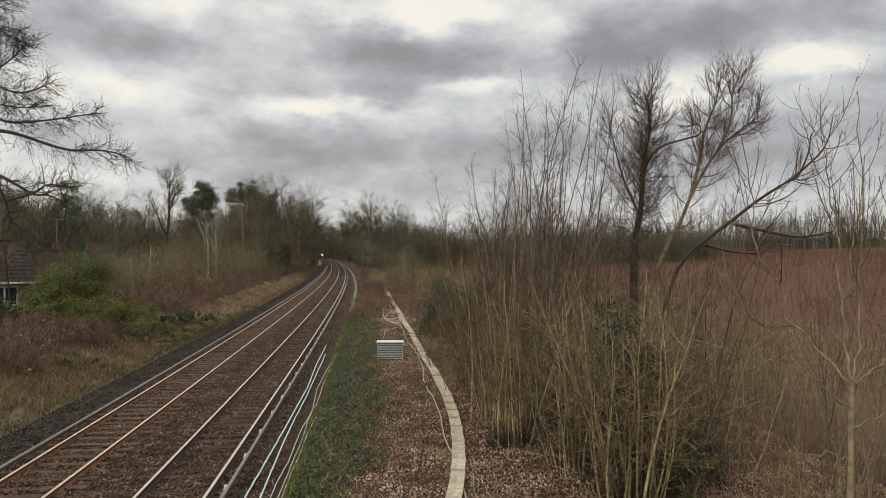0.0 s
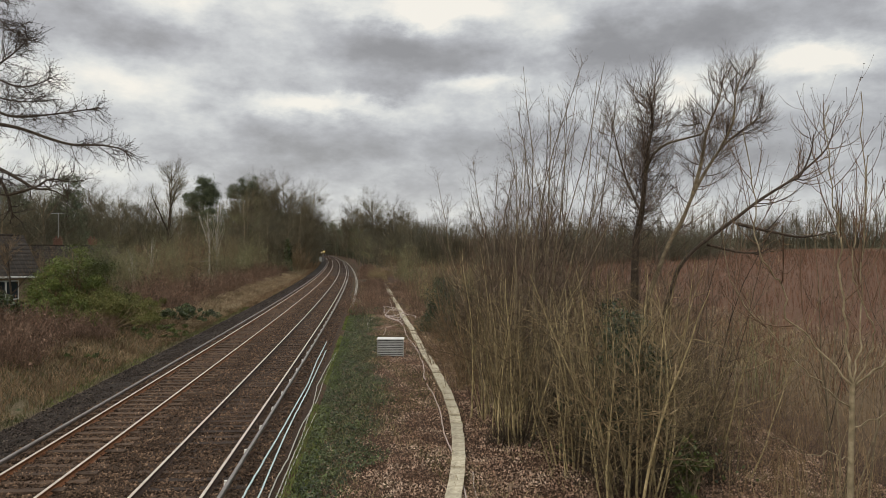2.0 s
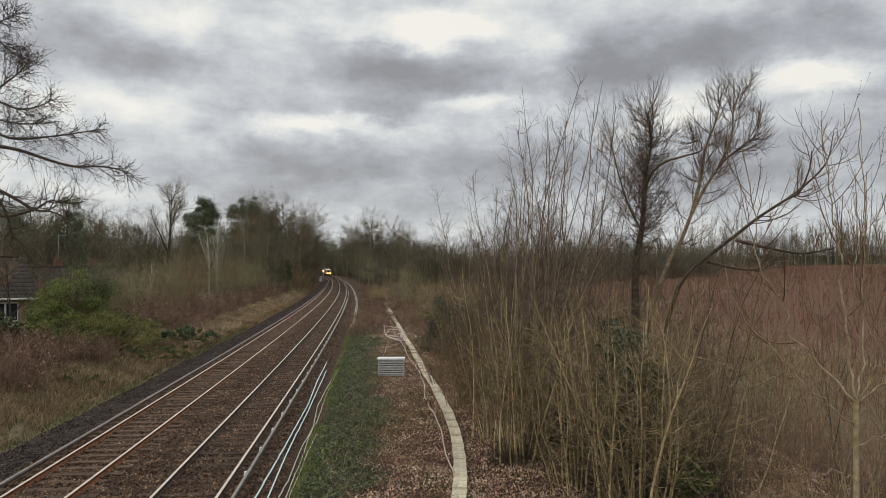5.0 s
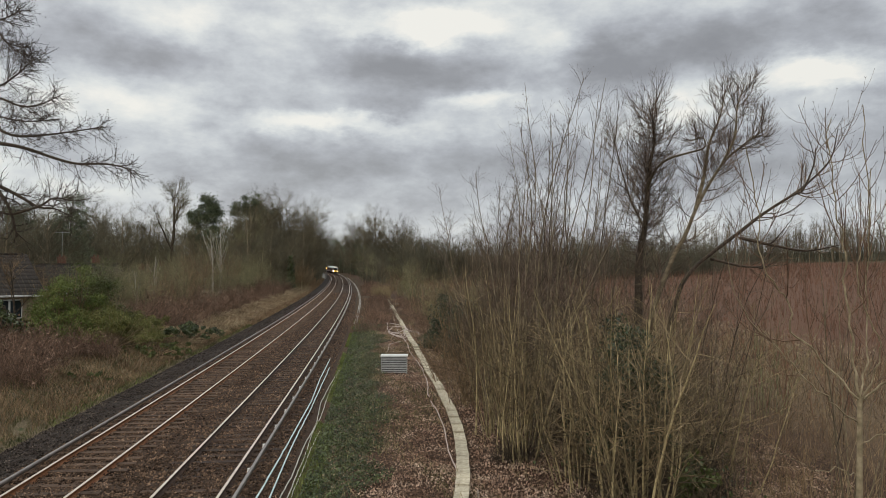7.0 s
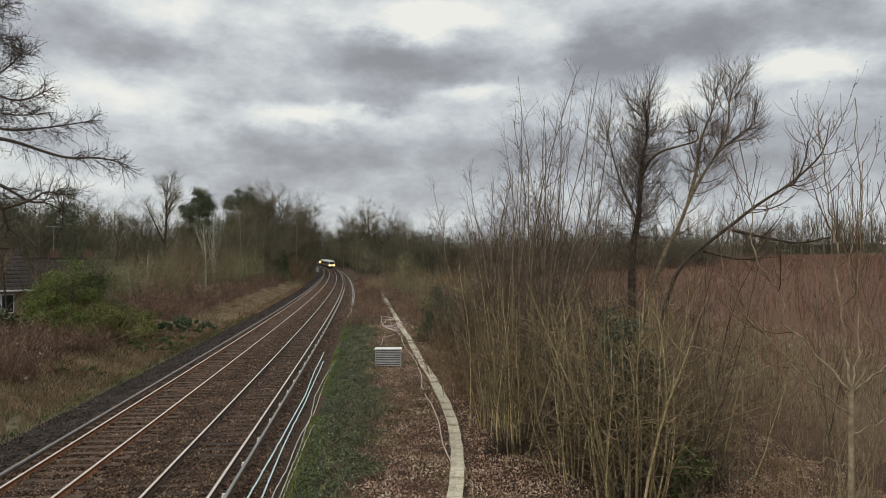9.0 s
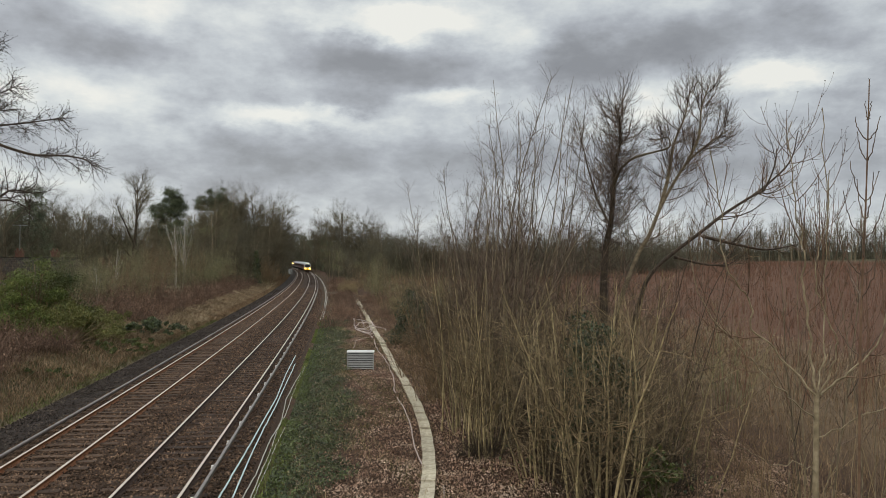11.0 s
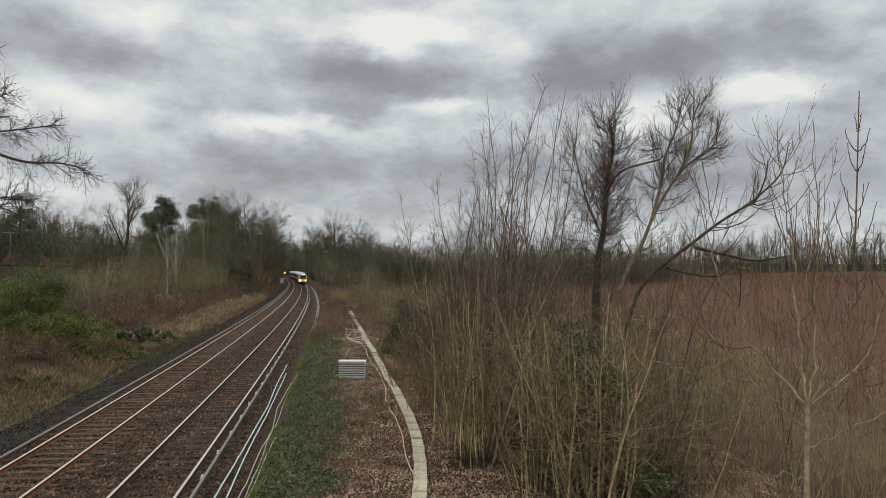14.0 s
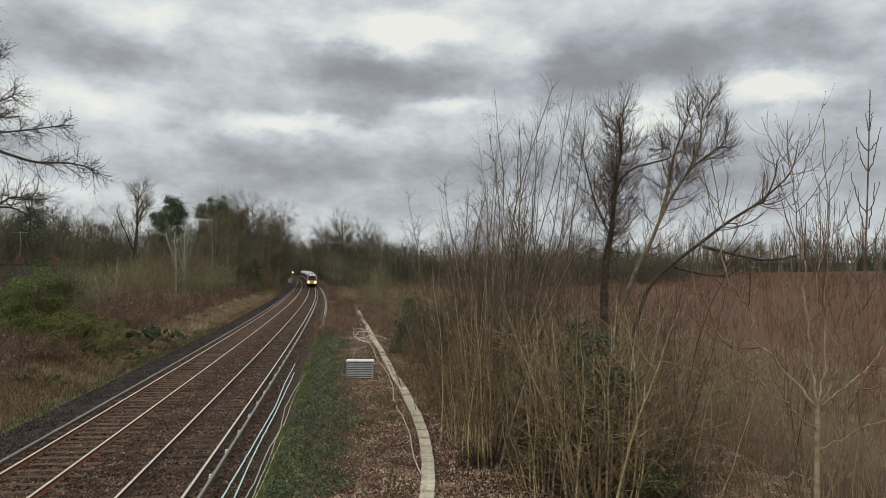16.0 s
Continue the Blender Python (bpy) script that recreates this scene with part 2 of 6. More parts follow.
def sprout(rng, lines, count, start, length, angle, r, n, wander, lift, taper=0.6, tip=0.25):
    """Branches along many branches at once; they get shorter towards each one's tip. A whole count is exact, a broken one a mean."""
    length = np.broadcast_to(np.asarray(length, float), len(lines))
    sizes = np.array([len(p) for p, _ in lines])
    out = []
    for size in np.unique(sizes):
        pick = np.where(sizes == size)[0]
        P = np.stack([lines[i][0] for i in pick])
        R = np.stack([lines[i][1] for i in pick])
        m = size - 1
        each = np.full(len(pick), count) if isinstance(count, int) else rng.poisson(count, len(pick))
        idx = np.repeat(np.arange(len(pick)), each)
        k = len(idx)
        if not k:
            continue
        q = rng.uniform(start, 0.98, k)
        q = q[np.lexsort((q, idx))]
        order = np.arange(k) - np.repeat(np.cumsum(each) - each, each)
        f = q * m
        i = np.minimum(f.astype(int), m - 1)
        w = (f - i)[:, None]
        d = P[idx, i + 1] - P[idx, i]
        p = P[idx, i] + d * w
        d = d / (np.linalg.norm(d, axis=1, keepdims=True) + 1e-9)
        h = np.cross(d, (0.3, 0.9, 0.31))
        h /= np.linalg.norm(h, axis=1, keepdims=True) + 1e-9
        g = np.cross(d, h)
        az = (rng.uniform(0, 6.28, len(pick))[idx] + 2.4 * order + rng.normal(size=k) * 0.5)[:, None]
        a = (angle * (1 + 0.25 * rng.normal(size=k)))[:, None]
        dd = d * np.cos(a) + (h * np.cos(az) + g * np.sin(az)) * np.sin(a)
        ln = length[pick][idx] * (1 - taper * (q - start) / (1 - start + 1e-6)) * rng.uniform(0.6, 1.25, k)
        rr = np.minimum(r, (R[idx, i] + (R[idx, i + 1] - R[idx, i]) * w[:, 0]) * 0.75)
        dirs = dd[:, None] + np.cumsum(rng.normal(size=(k, n, 3)) * wander, 1)
        dirs[..., 2] += lift * np.linspace(0, 1, n)
        dirs /= np.linalg.norm(dirs, axis=2, keepdims=True)
        pts = np.concatenate([p[:, None], p[:, None] + np.cumsum(dirs * (ln / n)[:, None, None], 1)], 1)
        rad = rr[:, None] * np.linspace(1, tip, n + 1)
        out += list(zip(pts, rad))
    return out


def offshoots(rng, line, *spec, **more):
    """Branches along one branch."""
    return sprout(rng, [line], *spec, **more)


# ---- materials ----
def material(name, stops, rough=0.85, scale=6.0, detail=5, bump=0.3, bump_scale=40.0, metal=0.0, island=0.0, objects=0.0, fine=0.0, fine_scale=60.0, stretch=(1, 1, 1), spec=0.3):
    """Colours along a noise, fine relief, and a brightness that varies from piece to piece."""
    mat = bpy.data.materials.new(name)
    mat.use_nodes = True
    nt = mat.node_tree
    L = nt.links.new
    bsdf = nt.nodes["Principled BSDF"]
    tc = nt.nodes.new("ShaderNodeTexCoord")
    mp = nt.nodes.new("ShaderNodeMapping")
    mp.inputs["Scale"].default_value = stretch
    L(tc.outputs["Object"], mp.inputs[0])
    n1 = nt.nodes.new("ShaderNodeTexNoise")
    n1.inputs["Scale"].default_value, n1.inputs["Detail"].default_value, n1.inputs["Roughness"].default_value = scale, detail, 0.65
    L(mp.outputs[0], n1.inputs["Vector"])
    ramp = nt.nodes.new("ShaderNodeValToRGB")
    cr = ramp.color_ramp
    while len(cr.elements) < len(stops):
        cr.elements.new(0.5)
    for i, (e, c) in enumerate(zip(cr.elements, stops)):
        e.position, e.color = 0.3 + 0.4 * i / max(1, len(stops) - 1), (*c, 1)
    L(n1.outputs["Fac"], ramp.inputs[0])
    colour = ramp.outputs[0]

    def vary(colour, source, amount, lo):
        mr = nt.nodes.new("ShaderNodeMapRange")
        mr.inputs["To Min"].default_value, mr.inputs["To Max"].default_value = 1 - amount, 1 + amount
        L(source, mr.inputs["Value"])
        hs = nt.nodes.new("ShaderNodeHueSaturation")
        L(mr.outputs[0], hs.inputs["Value"])
        L(colour, hs.inputs["Color"])
        return hs.outputs[0]

    if fine:
        n2 = nt.nodes.new("ShaderNodeTexNoise")
        n2.inputs["Scale"].default_value, n2.inputs["Detail"].default_value = fine_scale, 3
        L(mp.outputs[0], n2.inputs["Vector"])
        colour = vary(colour, n2.outputs["Fac"], fine, 0)
    if island:
        g = nt.nodes.new("ShaderNodeNewGeometry")
        colour = vary(colour, g.outputs["Random Per Island"], island, 0)
    if objects:
        g = nt.nodes.new("ShaderNodeObjectInfo")
        colour = vary(colour, g.outputs["Random"], objects, 0)
    L(colour, bsdf.inputs["Base Color"])
    bsdf.inputs["Roughness"].default_value, bsdf.inputs["Metallic"].default_value = rough, metal
    bsdf.inputs["Specular IOR Level"].default_value = spec
    if bump:
        n3 = nt.nodes.new("ShaderNodeTexNoise")
        n3.inputs["Scale"].default_value, n3.inputs["Detail"].default_value = bump_scale, 4
        L(mp.outputs[0], n3.inputs["Vector"])
        b = nt.nodes.new("ShaderNodeBump")
        b.inputs["Strength"].default_value, b.inputs["Distance"].default_value = bump, 0.02
        L(n3.outputs["Fac"], b.inputs["Height"])
        L(b.outputs[0], bsdf.inputs["Normal"])
    return mat


def glow(name, colour, strength):
    mat = bpy.data.materials.new(name)
    mat.use_nodes = True
    b = mat.node_tree.nodes["Principled BSDF"]
    b.inputs["Base Color"].default_value = (*colour, 1)
    b.inputs["Emission Color"].default_value = (*colour, 1)
    b.inputs["Emission Strength"].default_value = strength
    return mat


def pane_glass(name, tint=(0.02, 0.025, 0.03)):
    mat = bpy.data.materials.new(name)
    mat.use_nodes = True
    b = mat.node_tree.nodes["Principled BSDF"]
    b.inputs["Base Color"].default_value = (*tint, 1)
    b.inputs["Roughness"].default_value = 0.06
    b.inputs["Specular IOR Level"].default_value = 0.6
    return mat


def ground_material():
    """Leaf litter, ivy, grass and bare earth by their place across the line, with ragged borders."""
    mat = bpy.data.materials.new("earth_litter_and_grass")
    mat.use_nodes = True
    nt = mat.node_tree
    L = nt.links.new
    bsdf = nt.nodes["Principled BSDF"]
    at = nt.nodes.new("ShaderNodeAttribute")
    at.attribute_name = "across"
    tc = nt.nodes.new("ShaderNodeTexCoord")

    def noise_(scale, detail=6, rough=0.65):
        n = nt.nodes.new("ShaderNodeTexNoise")
        n.inputs["Scale"].default_value, n.inputs["Detail"].default_value, n.inputs["Roughness"].default_value = scale, detail, rough
        L(tc.outputs["Object"], n.inputs["Vector"])
        return n.outputs["Fac"]

    big, mid, small = noise_(0.5), noise_(2.2), noise_(16.0, 8, 0.75)
    ragged = nt.nodes.new("ShaderNodeMath")
    ragged.operation = "MULTIPLY_ADD"
    L(big, ragged.inputs[0])
    ragged.inputs[1].default_value = 5.0
    L(at.outputs["Fac"], ragged.inputs[2])  # across + 5 * noise, about +2.5

    def ramp(src, stops):
        r = nt.nodes.new("ShaderNodeValToRGB")
        while len(r.color_ramp.elements) < len(stops):
            r.color_ramp.elements.new(0.5)
        for e, (p, c) in zip(r.color_ramp.elements, stops):
            e.position, e.color = p, (*c, 1)
        L(src, r.inputs[0])
        return r.outputs[0]

    def mix(fac, a, b):
        m = nt.nodes.new("ShaderNodeMix")
        m.data_type = "RGBA"
        L(fac, m.inputs["Factor"])
        L(a, m.inputs["A"])
        L(b, m.inputs["B"])
        return m.outputs["Result"]

    def step(src, lo, hi):
        r = nt.nodes.new("ShaderNodeMapRange")
        r.inputs["From Min"].default_value, r.inputs["From Max"].default_value = lo, hi
        L(src, r.inputs["Value"])
        return r.outputs[0]

    # litter's darkest stop puts the shade between leaves into the ground colour
    litter = ramp(small, [(0.3, (0.010, 0.006, 0.004)), (0.5, (0.050, 0.029, 0.018)), (0.62, (0.16, 0.092, 0.056)), (0.75, (0.33, 0.23, 0.15))])
    green = ramp(small, [(0.3, (0.012, 0.018, 0.008)), (0.5, (0.045, 0.060, 0.022)), (0.7, (0.11, 0.115, 0.04))])
    straw = ramp(small, [(0.3, (0.035, 0.028, 0.016)), (0.5, (0.13, 0.10, 0.06)), (0.7, (0.27, 0.215, 0.135))])
    scrub = ramp(small, [(0.3, (0.03, 0.016, 0.010)), (0.5, (0.105, 0.055, 0.034)), (0.7, (0.19, 0.108, 0.070))])
    bank = mix(step(mid, 0.54, 0.68), straw, green)
    near = mix(step(mid, 0.52, 0.62), litter, green)
    c = mix(step(ragged.outputs[0], -4.0, -2.0), bank, near)
    c = mix(step(ragged.outputs[0], 6.0, 7.5), c, litter)
    dry = ramp(small, [(0.3, (0.03, 0.019, 0.011)), (0.5, (0.12, 0.08, 0.046)), (0.7, (0.26, 0.19, 0.115))])
    c = mix(step(ragged.outputs[0], 21.0, 26.0), c, dry)
    c = mix(step(ragged.outputs[0], 36.0, 46.0), c, scrub)
    # meadow far away on both sides
    far = step(at.outputs["Fac"], 230.0, 260.0)
    c = mix(far, c, ramp(small, [(0.3, (0.03, 0.03, 0.015)), (0.7, (0.09, 0.085, 0.045))]))
    L(c, bsdf.inputs["Base Color"])
    bsdf.inputs["Roughness"].default_value = 0.95
    bsdf.inputs["Specular IOR Level"].default_value = 0.15
    b = nt.nodes.new("ShaderNodeBump")
    b.inputs["Strength"].default_value, b.inputs["Distance"].default_value = 0.9, 0.06
    L(small, b.inputs["Height"])
    L(b.outputs[0], bsdf.inputs["Normal"])
    return mat


M_GROUND = ground_material()
# rust-brown ballast; the near-black stop paints shade between the stones
M_BALLAST = material("rust_ballast_shaded_gaps", [(0.011, 0.007, 0.005), (0.045, 0.028, 0.018), (0.107, 0.071, 0.047)], scale=22, bump=1.0, bump_scale=28, fine=0.5, fine_scale=45, spec=0.1)
M_STONE = material("ballast_stone", [(0.026, 0.016, 0.01), (0.091, 0.057, 0.037), (0.233, 0.153, 0.101)], scale=3, island=0.85, bump=0.3, rough=0.9, spec=0.15)
M_STONE_DARK = material("dark_ash_stone", [(0.012, 0.009, 0.007), (0.042, 0.032, 0.026), (0.11, 0.088, 0.072)], scale=3, island=0.8, bump=0.3, rough=0.9, spec=0.15)
M_SHOULDER = material("dark_ash_ballast", [(0.008, 0.006, 0.005), (0.027, 0.021, 0.017), (0.072, 0.057, 0.046)], scale=20, bump=1.0, bump_scale=30, fine=0.5, spec=0.1)
M_RUST = material("rusty_rail_web", [(0.11, 0.044, 0.019), (0.20, 0.084, 0.037), (0.30, 0.14, 0.068)], scale=9, rough=0.9, stretch=(1, 1, 4))
M_RUST_DARK = material("brown_rail_web", [(0.028, 0.018, 0.014), (0.06, 0.038, 0.028), (0.10, 0.06, 0.042)], scale=9, rough=0.9)
M_STEEL = material("polished_rail_head", [(0.50, 0.43, 0.35), (0.70, 0.63, 0.54)], scale=4, rough=0.45, metal=0.55, bump=0.05)
M_LIVE = material("conductor_rail_steel", [(0.17, 0.15, 0.135), (0.28, 0.255, 0.235)], scale=4, rough=0.5, metal=0.5, bump=0.1)
M_SLEEPER = material("weathered_brown_sleeper", [(0.033, 0.02, 0.012), (0.073, 0.044, 0.027), (0.121, 0.077, 0.048)], scale=5, objects=0.35, bump=0.5, bump_scale=25, stretch=(1, 6, 6), fine=0.35)
M_SLEEPER_DARK = material("dark_timber_sleeper", [(0.017, 0.01, 0.007), (0.042, 0.025, 0.016), (0.081, 0.051, 0.033)], scale=5, objects=0.4, bump=0.5, bump_scale=25, stretch=(1, 6, 6), fine=0.35)
M_POT = material("white_insulator", [(0.62, 0.60, 0.56), (0.76, 0.74, 0.70)], rough=0.4, bump=0)
M_CONCRETE = material("weathered_concrete_lid", [(0.25, 0.216, 0.157), (0.424, 0.372, 0.27), (0.549, 0.492, 0.367)], scale=5, objects=0.12, bump=0.4, bump_scale=60, fine=0.25, fine_scale=30)
M_CABLE_BLUE = material("pale_turquoise_cable", [(0.36, 0.47, 0.48), (0.62, 0.70, 0.70)], scale=5, rough=0.5, bump=0.1)
M_CABLE_GREY = material("pale_grey_cable", [(0.28, 0.26, 0.22), (0.48, 0.45, 0.40)], scale=5, rough=0.6, bump=0.1)
M_CABLE_PINK = material("faded_pink_grey_cable", [(0.32, 0.25, 0.215), (0.52, 0.43, 0.38)], scale=5, rough=0.6, bump=0.1)
M_WHITE = material("white_painted_metal", [(0.50, 0.50, 0.48), (0.66, 0.66, 0.63)], scale=4, rough=0.5, bump=0.1, fine=0.1)
M_SHADOW_GAP = material("louvre_gap_shade", [(0.02, 0.02, 0.02), (0.04, 0.04, 0.038)], rough=0.8)
M_BARK = material("grey_brown_bark", [(0.075, 0.058, 0.036), (0.15, 0.118, 0.074), (0.235, 0.19, 0.122)], scale=7, island=0.3, bump=0.5, objects=0.4)
M_BARK_OLIVE = material("olive_hazel_bark", [(0.109, 0.085, 0.041), (0.23, 0.182, 0.094), (0.38, 0.305, 0.168)], scale=7, island=0.55, bump=0.4, objects=0.5)
M_BARK_PALE = material("pale_ash_bark", [(0.124, 0.096, 0.055), (0.226, 0.181, 0.11), (0.334, 0.274, 0.177)], scale=7, island=0.25, bump=0.4)
# dark bark of trunks; on twig heaps and under-bramble it paints the thicket's shade
M_BARK_DARK = material("dark_bark_and_gap_shade", [(0.025, 0.018, 0.012), (0.055, 0.040, 0.027), (0.095, 0.07, 0.05)], scale=7, island=0.3, bump=0.5)
M_TWIG = material("brown_twig", [(0.065, 0.044, 0.023), (0.153, 0.102, 0.055), (0.299, 0.207, 0.118)], scale=3, island=0.75, bump=0)
M_TWIG_OLIVE = material("olive_brown_twig", [(0.066, 0.047, 0.025), (0.16, 0.117, 0.063), (0.308, 0.231, 0.134)], scale=3, island=0.75, bump=0)
M_BARK_BIRCH = material("pale_birch_bark", [(0.16, 0.14, 0.115), (0.36, 0.33, 0.28), (0.50, 0.47, 0.41)], scale=6, island=0.2, bump=0.2)
M_TWIG_RUSSET = material("russet_thorn_twig", [(0.11, 0.070, 0.034), (0.20, 0.130, 0.066), (0.30, 0.205, 0.115)], scale=1, island=0.4, bump=0)
M_TWIG_LICHEN = material("lichen_grey_olive_twig", [(0.091, 0.083, 0.041), (0.163, 0.151, 0.076), (0.258, 0.24, 0.127)], scale=1.5, island=0.55, bump=0, objects=0.35)
M_TWIG_RED = material("red_brown_twig", [(0.07, 0.042, 0.025), (0.135, 0.082, 0.05), (0.20, 0.13, 0.08)], scale=3, island=0.4, bump=0)
M_TWIG_DULL = material("dull_far_twig", [(0.059, 0.051, 0.03), (0.109, 0.092, 0.054), (0.159, 0.132, 0.08)], scale=0.4, island=0.35, bump=0, objects=0.3)
M_TWIG_BRAMBLE = material("purple_brown_bramble", [(0.085, 0.052, 0.034), (0.165, 0.102, 0.068), (0.245, 0.162, 0.112)], scale=1.5, island=0.6, bump=0, objects=0.3)
M_TWIG_FIELD = material("reddish_willow_stem", [(0.091, 0.045, 0.027), (0.155, 0.078, 0.047), (0.24, 0.141, 0.09)], scale=0.08, island=0.35, bump=0)
M_TWIG_STRAW = material("straw_coloured_stem", [(0.16, 0.12, 0.06), (0.28, 0.215, 0.115), (0.38, 0.31, 0.18)], scale=0.3, island=0.3, bump=0)
M_IVY = material("dark_ivy_leaf", [(0.020, 0.028, 0.010), (0.052, 0.068, 0.022), (0.115, 0.130, 0.046)], scale=2, rough=0.5, island=0.7, bump=0, spec=0.4)
# dark green leaf with the thicket's deep shade put into its colour
M_IVY_SHADED = material("shaded_evergreen_leaf", [(0.010, 0.018, 0.007), (0.024, 0.038, 0.013), (0.055, 0.075, 0.026)], scale=2, rough=0.45, island=0.5, bump=0, spec=0.4)
M_LEAF_GREEN = material("green_shrub_leaf", [(0.032, 0.042, 0.010), (0.068, 0.083, 0.020), (0.125, 0.138, 0.042)], scale=1.2, rough=0.6, island=0.4, bump=0)
M_LEAF_CYPRESS = material("yellow_green_cypress_spray", [(0.045, 0.062, 0.012), (0.10, 0.125, 0.026), (0.20, 0.21, 0.05)], scale=1.4, rough=0.65, island=0.45, bump=0)
M_LEAF_OLIVE = material("olive_privet_leaf", [(0.07, 0.071, 0.017), (0.135, 0.133, 0.036), (0.205, 0.197, 0.064)], scale=1.2, rough=0.7, island=0.4, bump=0)
M_NEEDLE = material("dark_pine_needles", [(0.046, 0.061, 0.036), (0.089, 0.106, 0.056), (0.143, 0.152, 0.083)], scale=1, rough=0.7, island=0.4, bump=0)
M_DEAD_LEAF = material("dead_brown_leaf", [(0.11, 0.062, 0.040), (0.28, 0.180, 0.125), (0.50, 0.385, 0.29)], scale=1.1, island=0.55, bump=0)
M_GRASS = material("winter_grass", [(0.032, 0.038, 0.011), (0.08, 0.076, 0.027), (0.16, 0.125, 0.064)], scale=0.6, island=0.5, bump=0)
M_WOOD = material("dark_far_wood", [(0.053, 0.05, 0.031), (0.102, 0.092, 0.059), (0.157, 0.139, 0.091)], scale=0.15, island=0.4, bump=0)
M_GRASS_FRESH = material("fresh_green_moss_grass", [(0.06, 0.075, 0.018), (0.12, 0.145, 0.036), (0.20, 0.21, 0.07)], scale=0.9, island=0.4, bump=0)
M_LOUVRE = material("weathered_grey_louvre", [(0.22, 0.22, 0.21), (0.34, 0.34, 0.325)], scale=4, rough=0.6, bump=0.1, fine=0.2)
M_GRASS_DRY = material("faded_dry_grass", [(0.099, 0.062, 0.032), (0.192, 0.125, 0.07), (0.302, 0.209, 0.12)], scale=0.4, island=0.5, bump=0)
M_GRASS_STRAW = material("pale_straw_grass", [(0.17, 0.125, 0.072), (0.29, 0.218, 0.132), (0.40, 0.318, 0.205)], scale=0.4, island=0.45, bump=0)
M_ASH_TWIG = material("dark_ash_shoot", [(0.050, 0.035, 0.025), (0.11, 0.078, 0.055), (0.20, 0.148, 0.108)], scale=3, island=0.65, bump=0)

# ---- ground ----
def build_ground():
    ss = np.concatenate([[-1500, -700, -300, -120, -60, -30, -10], np.arange(0, 60, 0.7), np.arange(60, 140, 2.0), np.arange(140, 420, 8.0), np.arange(420, 701, 25.0), [800, 1000, 1400, 2200, 4000]])
    uu = np.concatenate([[-2500, -1500, -900, -500, -300, -200, -120, -80, -60, -50, -42, -36, -30, -26, -22], np.arange(-19, -5.4, 0.6), [-5.4, -3, -1, 1.0, 1.6], np.arange(2.1, 15, 0.6),
                         np.arange(15, 34, 2.0), [36, 42, 50, 60, 80, 120, 170, 220, 260, 320, 420, 600, 900, 1500, 2500]])
    S2, U2 = np.meshgrid(ss, uu, indexing="ij")
    x, y = on_line(S2, U2)
    z = ground_z(S2, U2)
    n = len(uu)
    i, j = np.meshgrid(np.arange(len(ss) - 1), np.arange(n - 1), indexing="ij")
    a = (i * n + j).ravel()
    me = mesh_from("ground", np.stack([x.ravel(), y.ravel(), z.ravel()], 1), np.stack([a, a + 1, a + n + 1, a + n], 1), True)
    at = me.attributes.new("across", "FLOAT", "POINT")
    at.data.foreach_set("value", U2.ravel().astype(np.float32))
    return tagged(put("ground", me, M_GROUND), "leaf-littered earth with ivy and winter grass", "ground", kind="structure")


build_ground()


def along(a, b, near=1.0, far=6.0):
    """Stations along the line, closer together where it is seen from nearby."""
    out, s = [a], a
    while s < b:
        s += near if s < 80 else far
        out.append(min(s, b))
    return np.array(out)


def build_bed():
    rng = np.random.default_rng(4)
    # trapezium of broken stone under both tracks
    v, f = sweep([(-6.1, -0.42), (-5.3, -0.17), (-4.9, -0.155), (-1.6, -0.17), (1.25, -0.165), (1.55, -0.19), (2.15, -0.42)], along(-30, 700, 0.5), 0, 0, close=False)
    v[:, 2] += rng.normal(size=len(v)) * 0.012
    bed = tagged(put("ballast_bed", mesh_from("ballast_bed", v, f, True), M_BALLAST), "rust-brown broken stone ballast under the tracks", "ballast", kind="structure")
    v, f = sweep([(-7.0, -0.44), (-6.5, -0.30), (-5.6, -0.17), (-5.0, -0.15)], along(-30, 700, 0.5), 0, 0.008, close=False)
    v[:, 2] += rng.normal(size=len(v)) * 0.015
    tagged(put("ballast_shoulder", mesh_from("ballast_shoulder", v, f, True), M_SHOULDER), "dark ash-grey ballast shoulder beside the far track", "ballast", kind="structure")
    # loose stones
    prof_u = np.array([-7.0, -6.5, -5.6, -5.0, -1.6, 1.25, 1.55, 2.15])
    prof_z = np.array([-0.43, -0.29, -0.16, -0.145, -0.165, -0.16, -0.185, -0.42])
    oct_ = np.array([(1, 0, 0), (-1, 0, 0), (0, 1, 0), (0, -1, 0), (0, 0, 1), (0, 0, -0.6)], float)
    fc = np.array([(0, 2, 4), (2, 1, 4), (1, 3, 4), (3, 0, 4), (2, 0, 5), (1, 2, 5), (3, 1, 5), (0, 3, 5)])
    for n, u0, u1, mat, label in ((95000, -5.1, 2.0, M_STONE, "loose broken stones lying on the ballast"), (26000, -7.0, -5.1, M_STONE_DARK, "dark loose stones on the ballast shoulder")):
        s = 11 + 130 * rng.random(n) ** 2.3
        u = rng.uniform(u0, u1, n)
        x, y = on_line(s, u)
        c = np.stack([x, y, np.interp(u, prof_u, prof_z) + rng.uniform(-0.005, 0.018, n)], 1)
        size = rng.uniform(0.020, 0.042, (n, 1, 1)) * rng.uniform(0.6, 1.3, (n, 1, 3))
        ang = rng.uniform(0, 6.28, n)
        ca, sa = np.cos(ang)[:, None], np.sin(ang)[:, None]
        o = oct_[None] * size + rng.normal(size=(n, 6, 3)) * 0.006
        o = np.stack([o[..., 0] * ca - o[..., 1] * sa, o[..., 0] * sa + o[..., 1] * ca, o[..., 2]], -1)
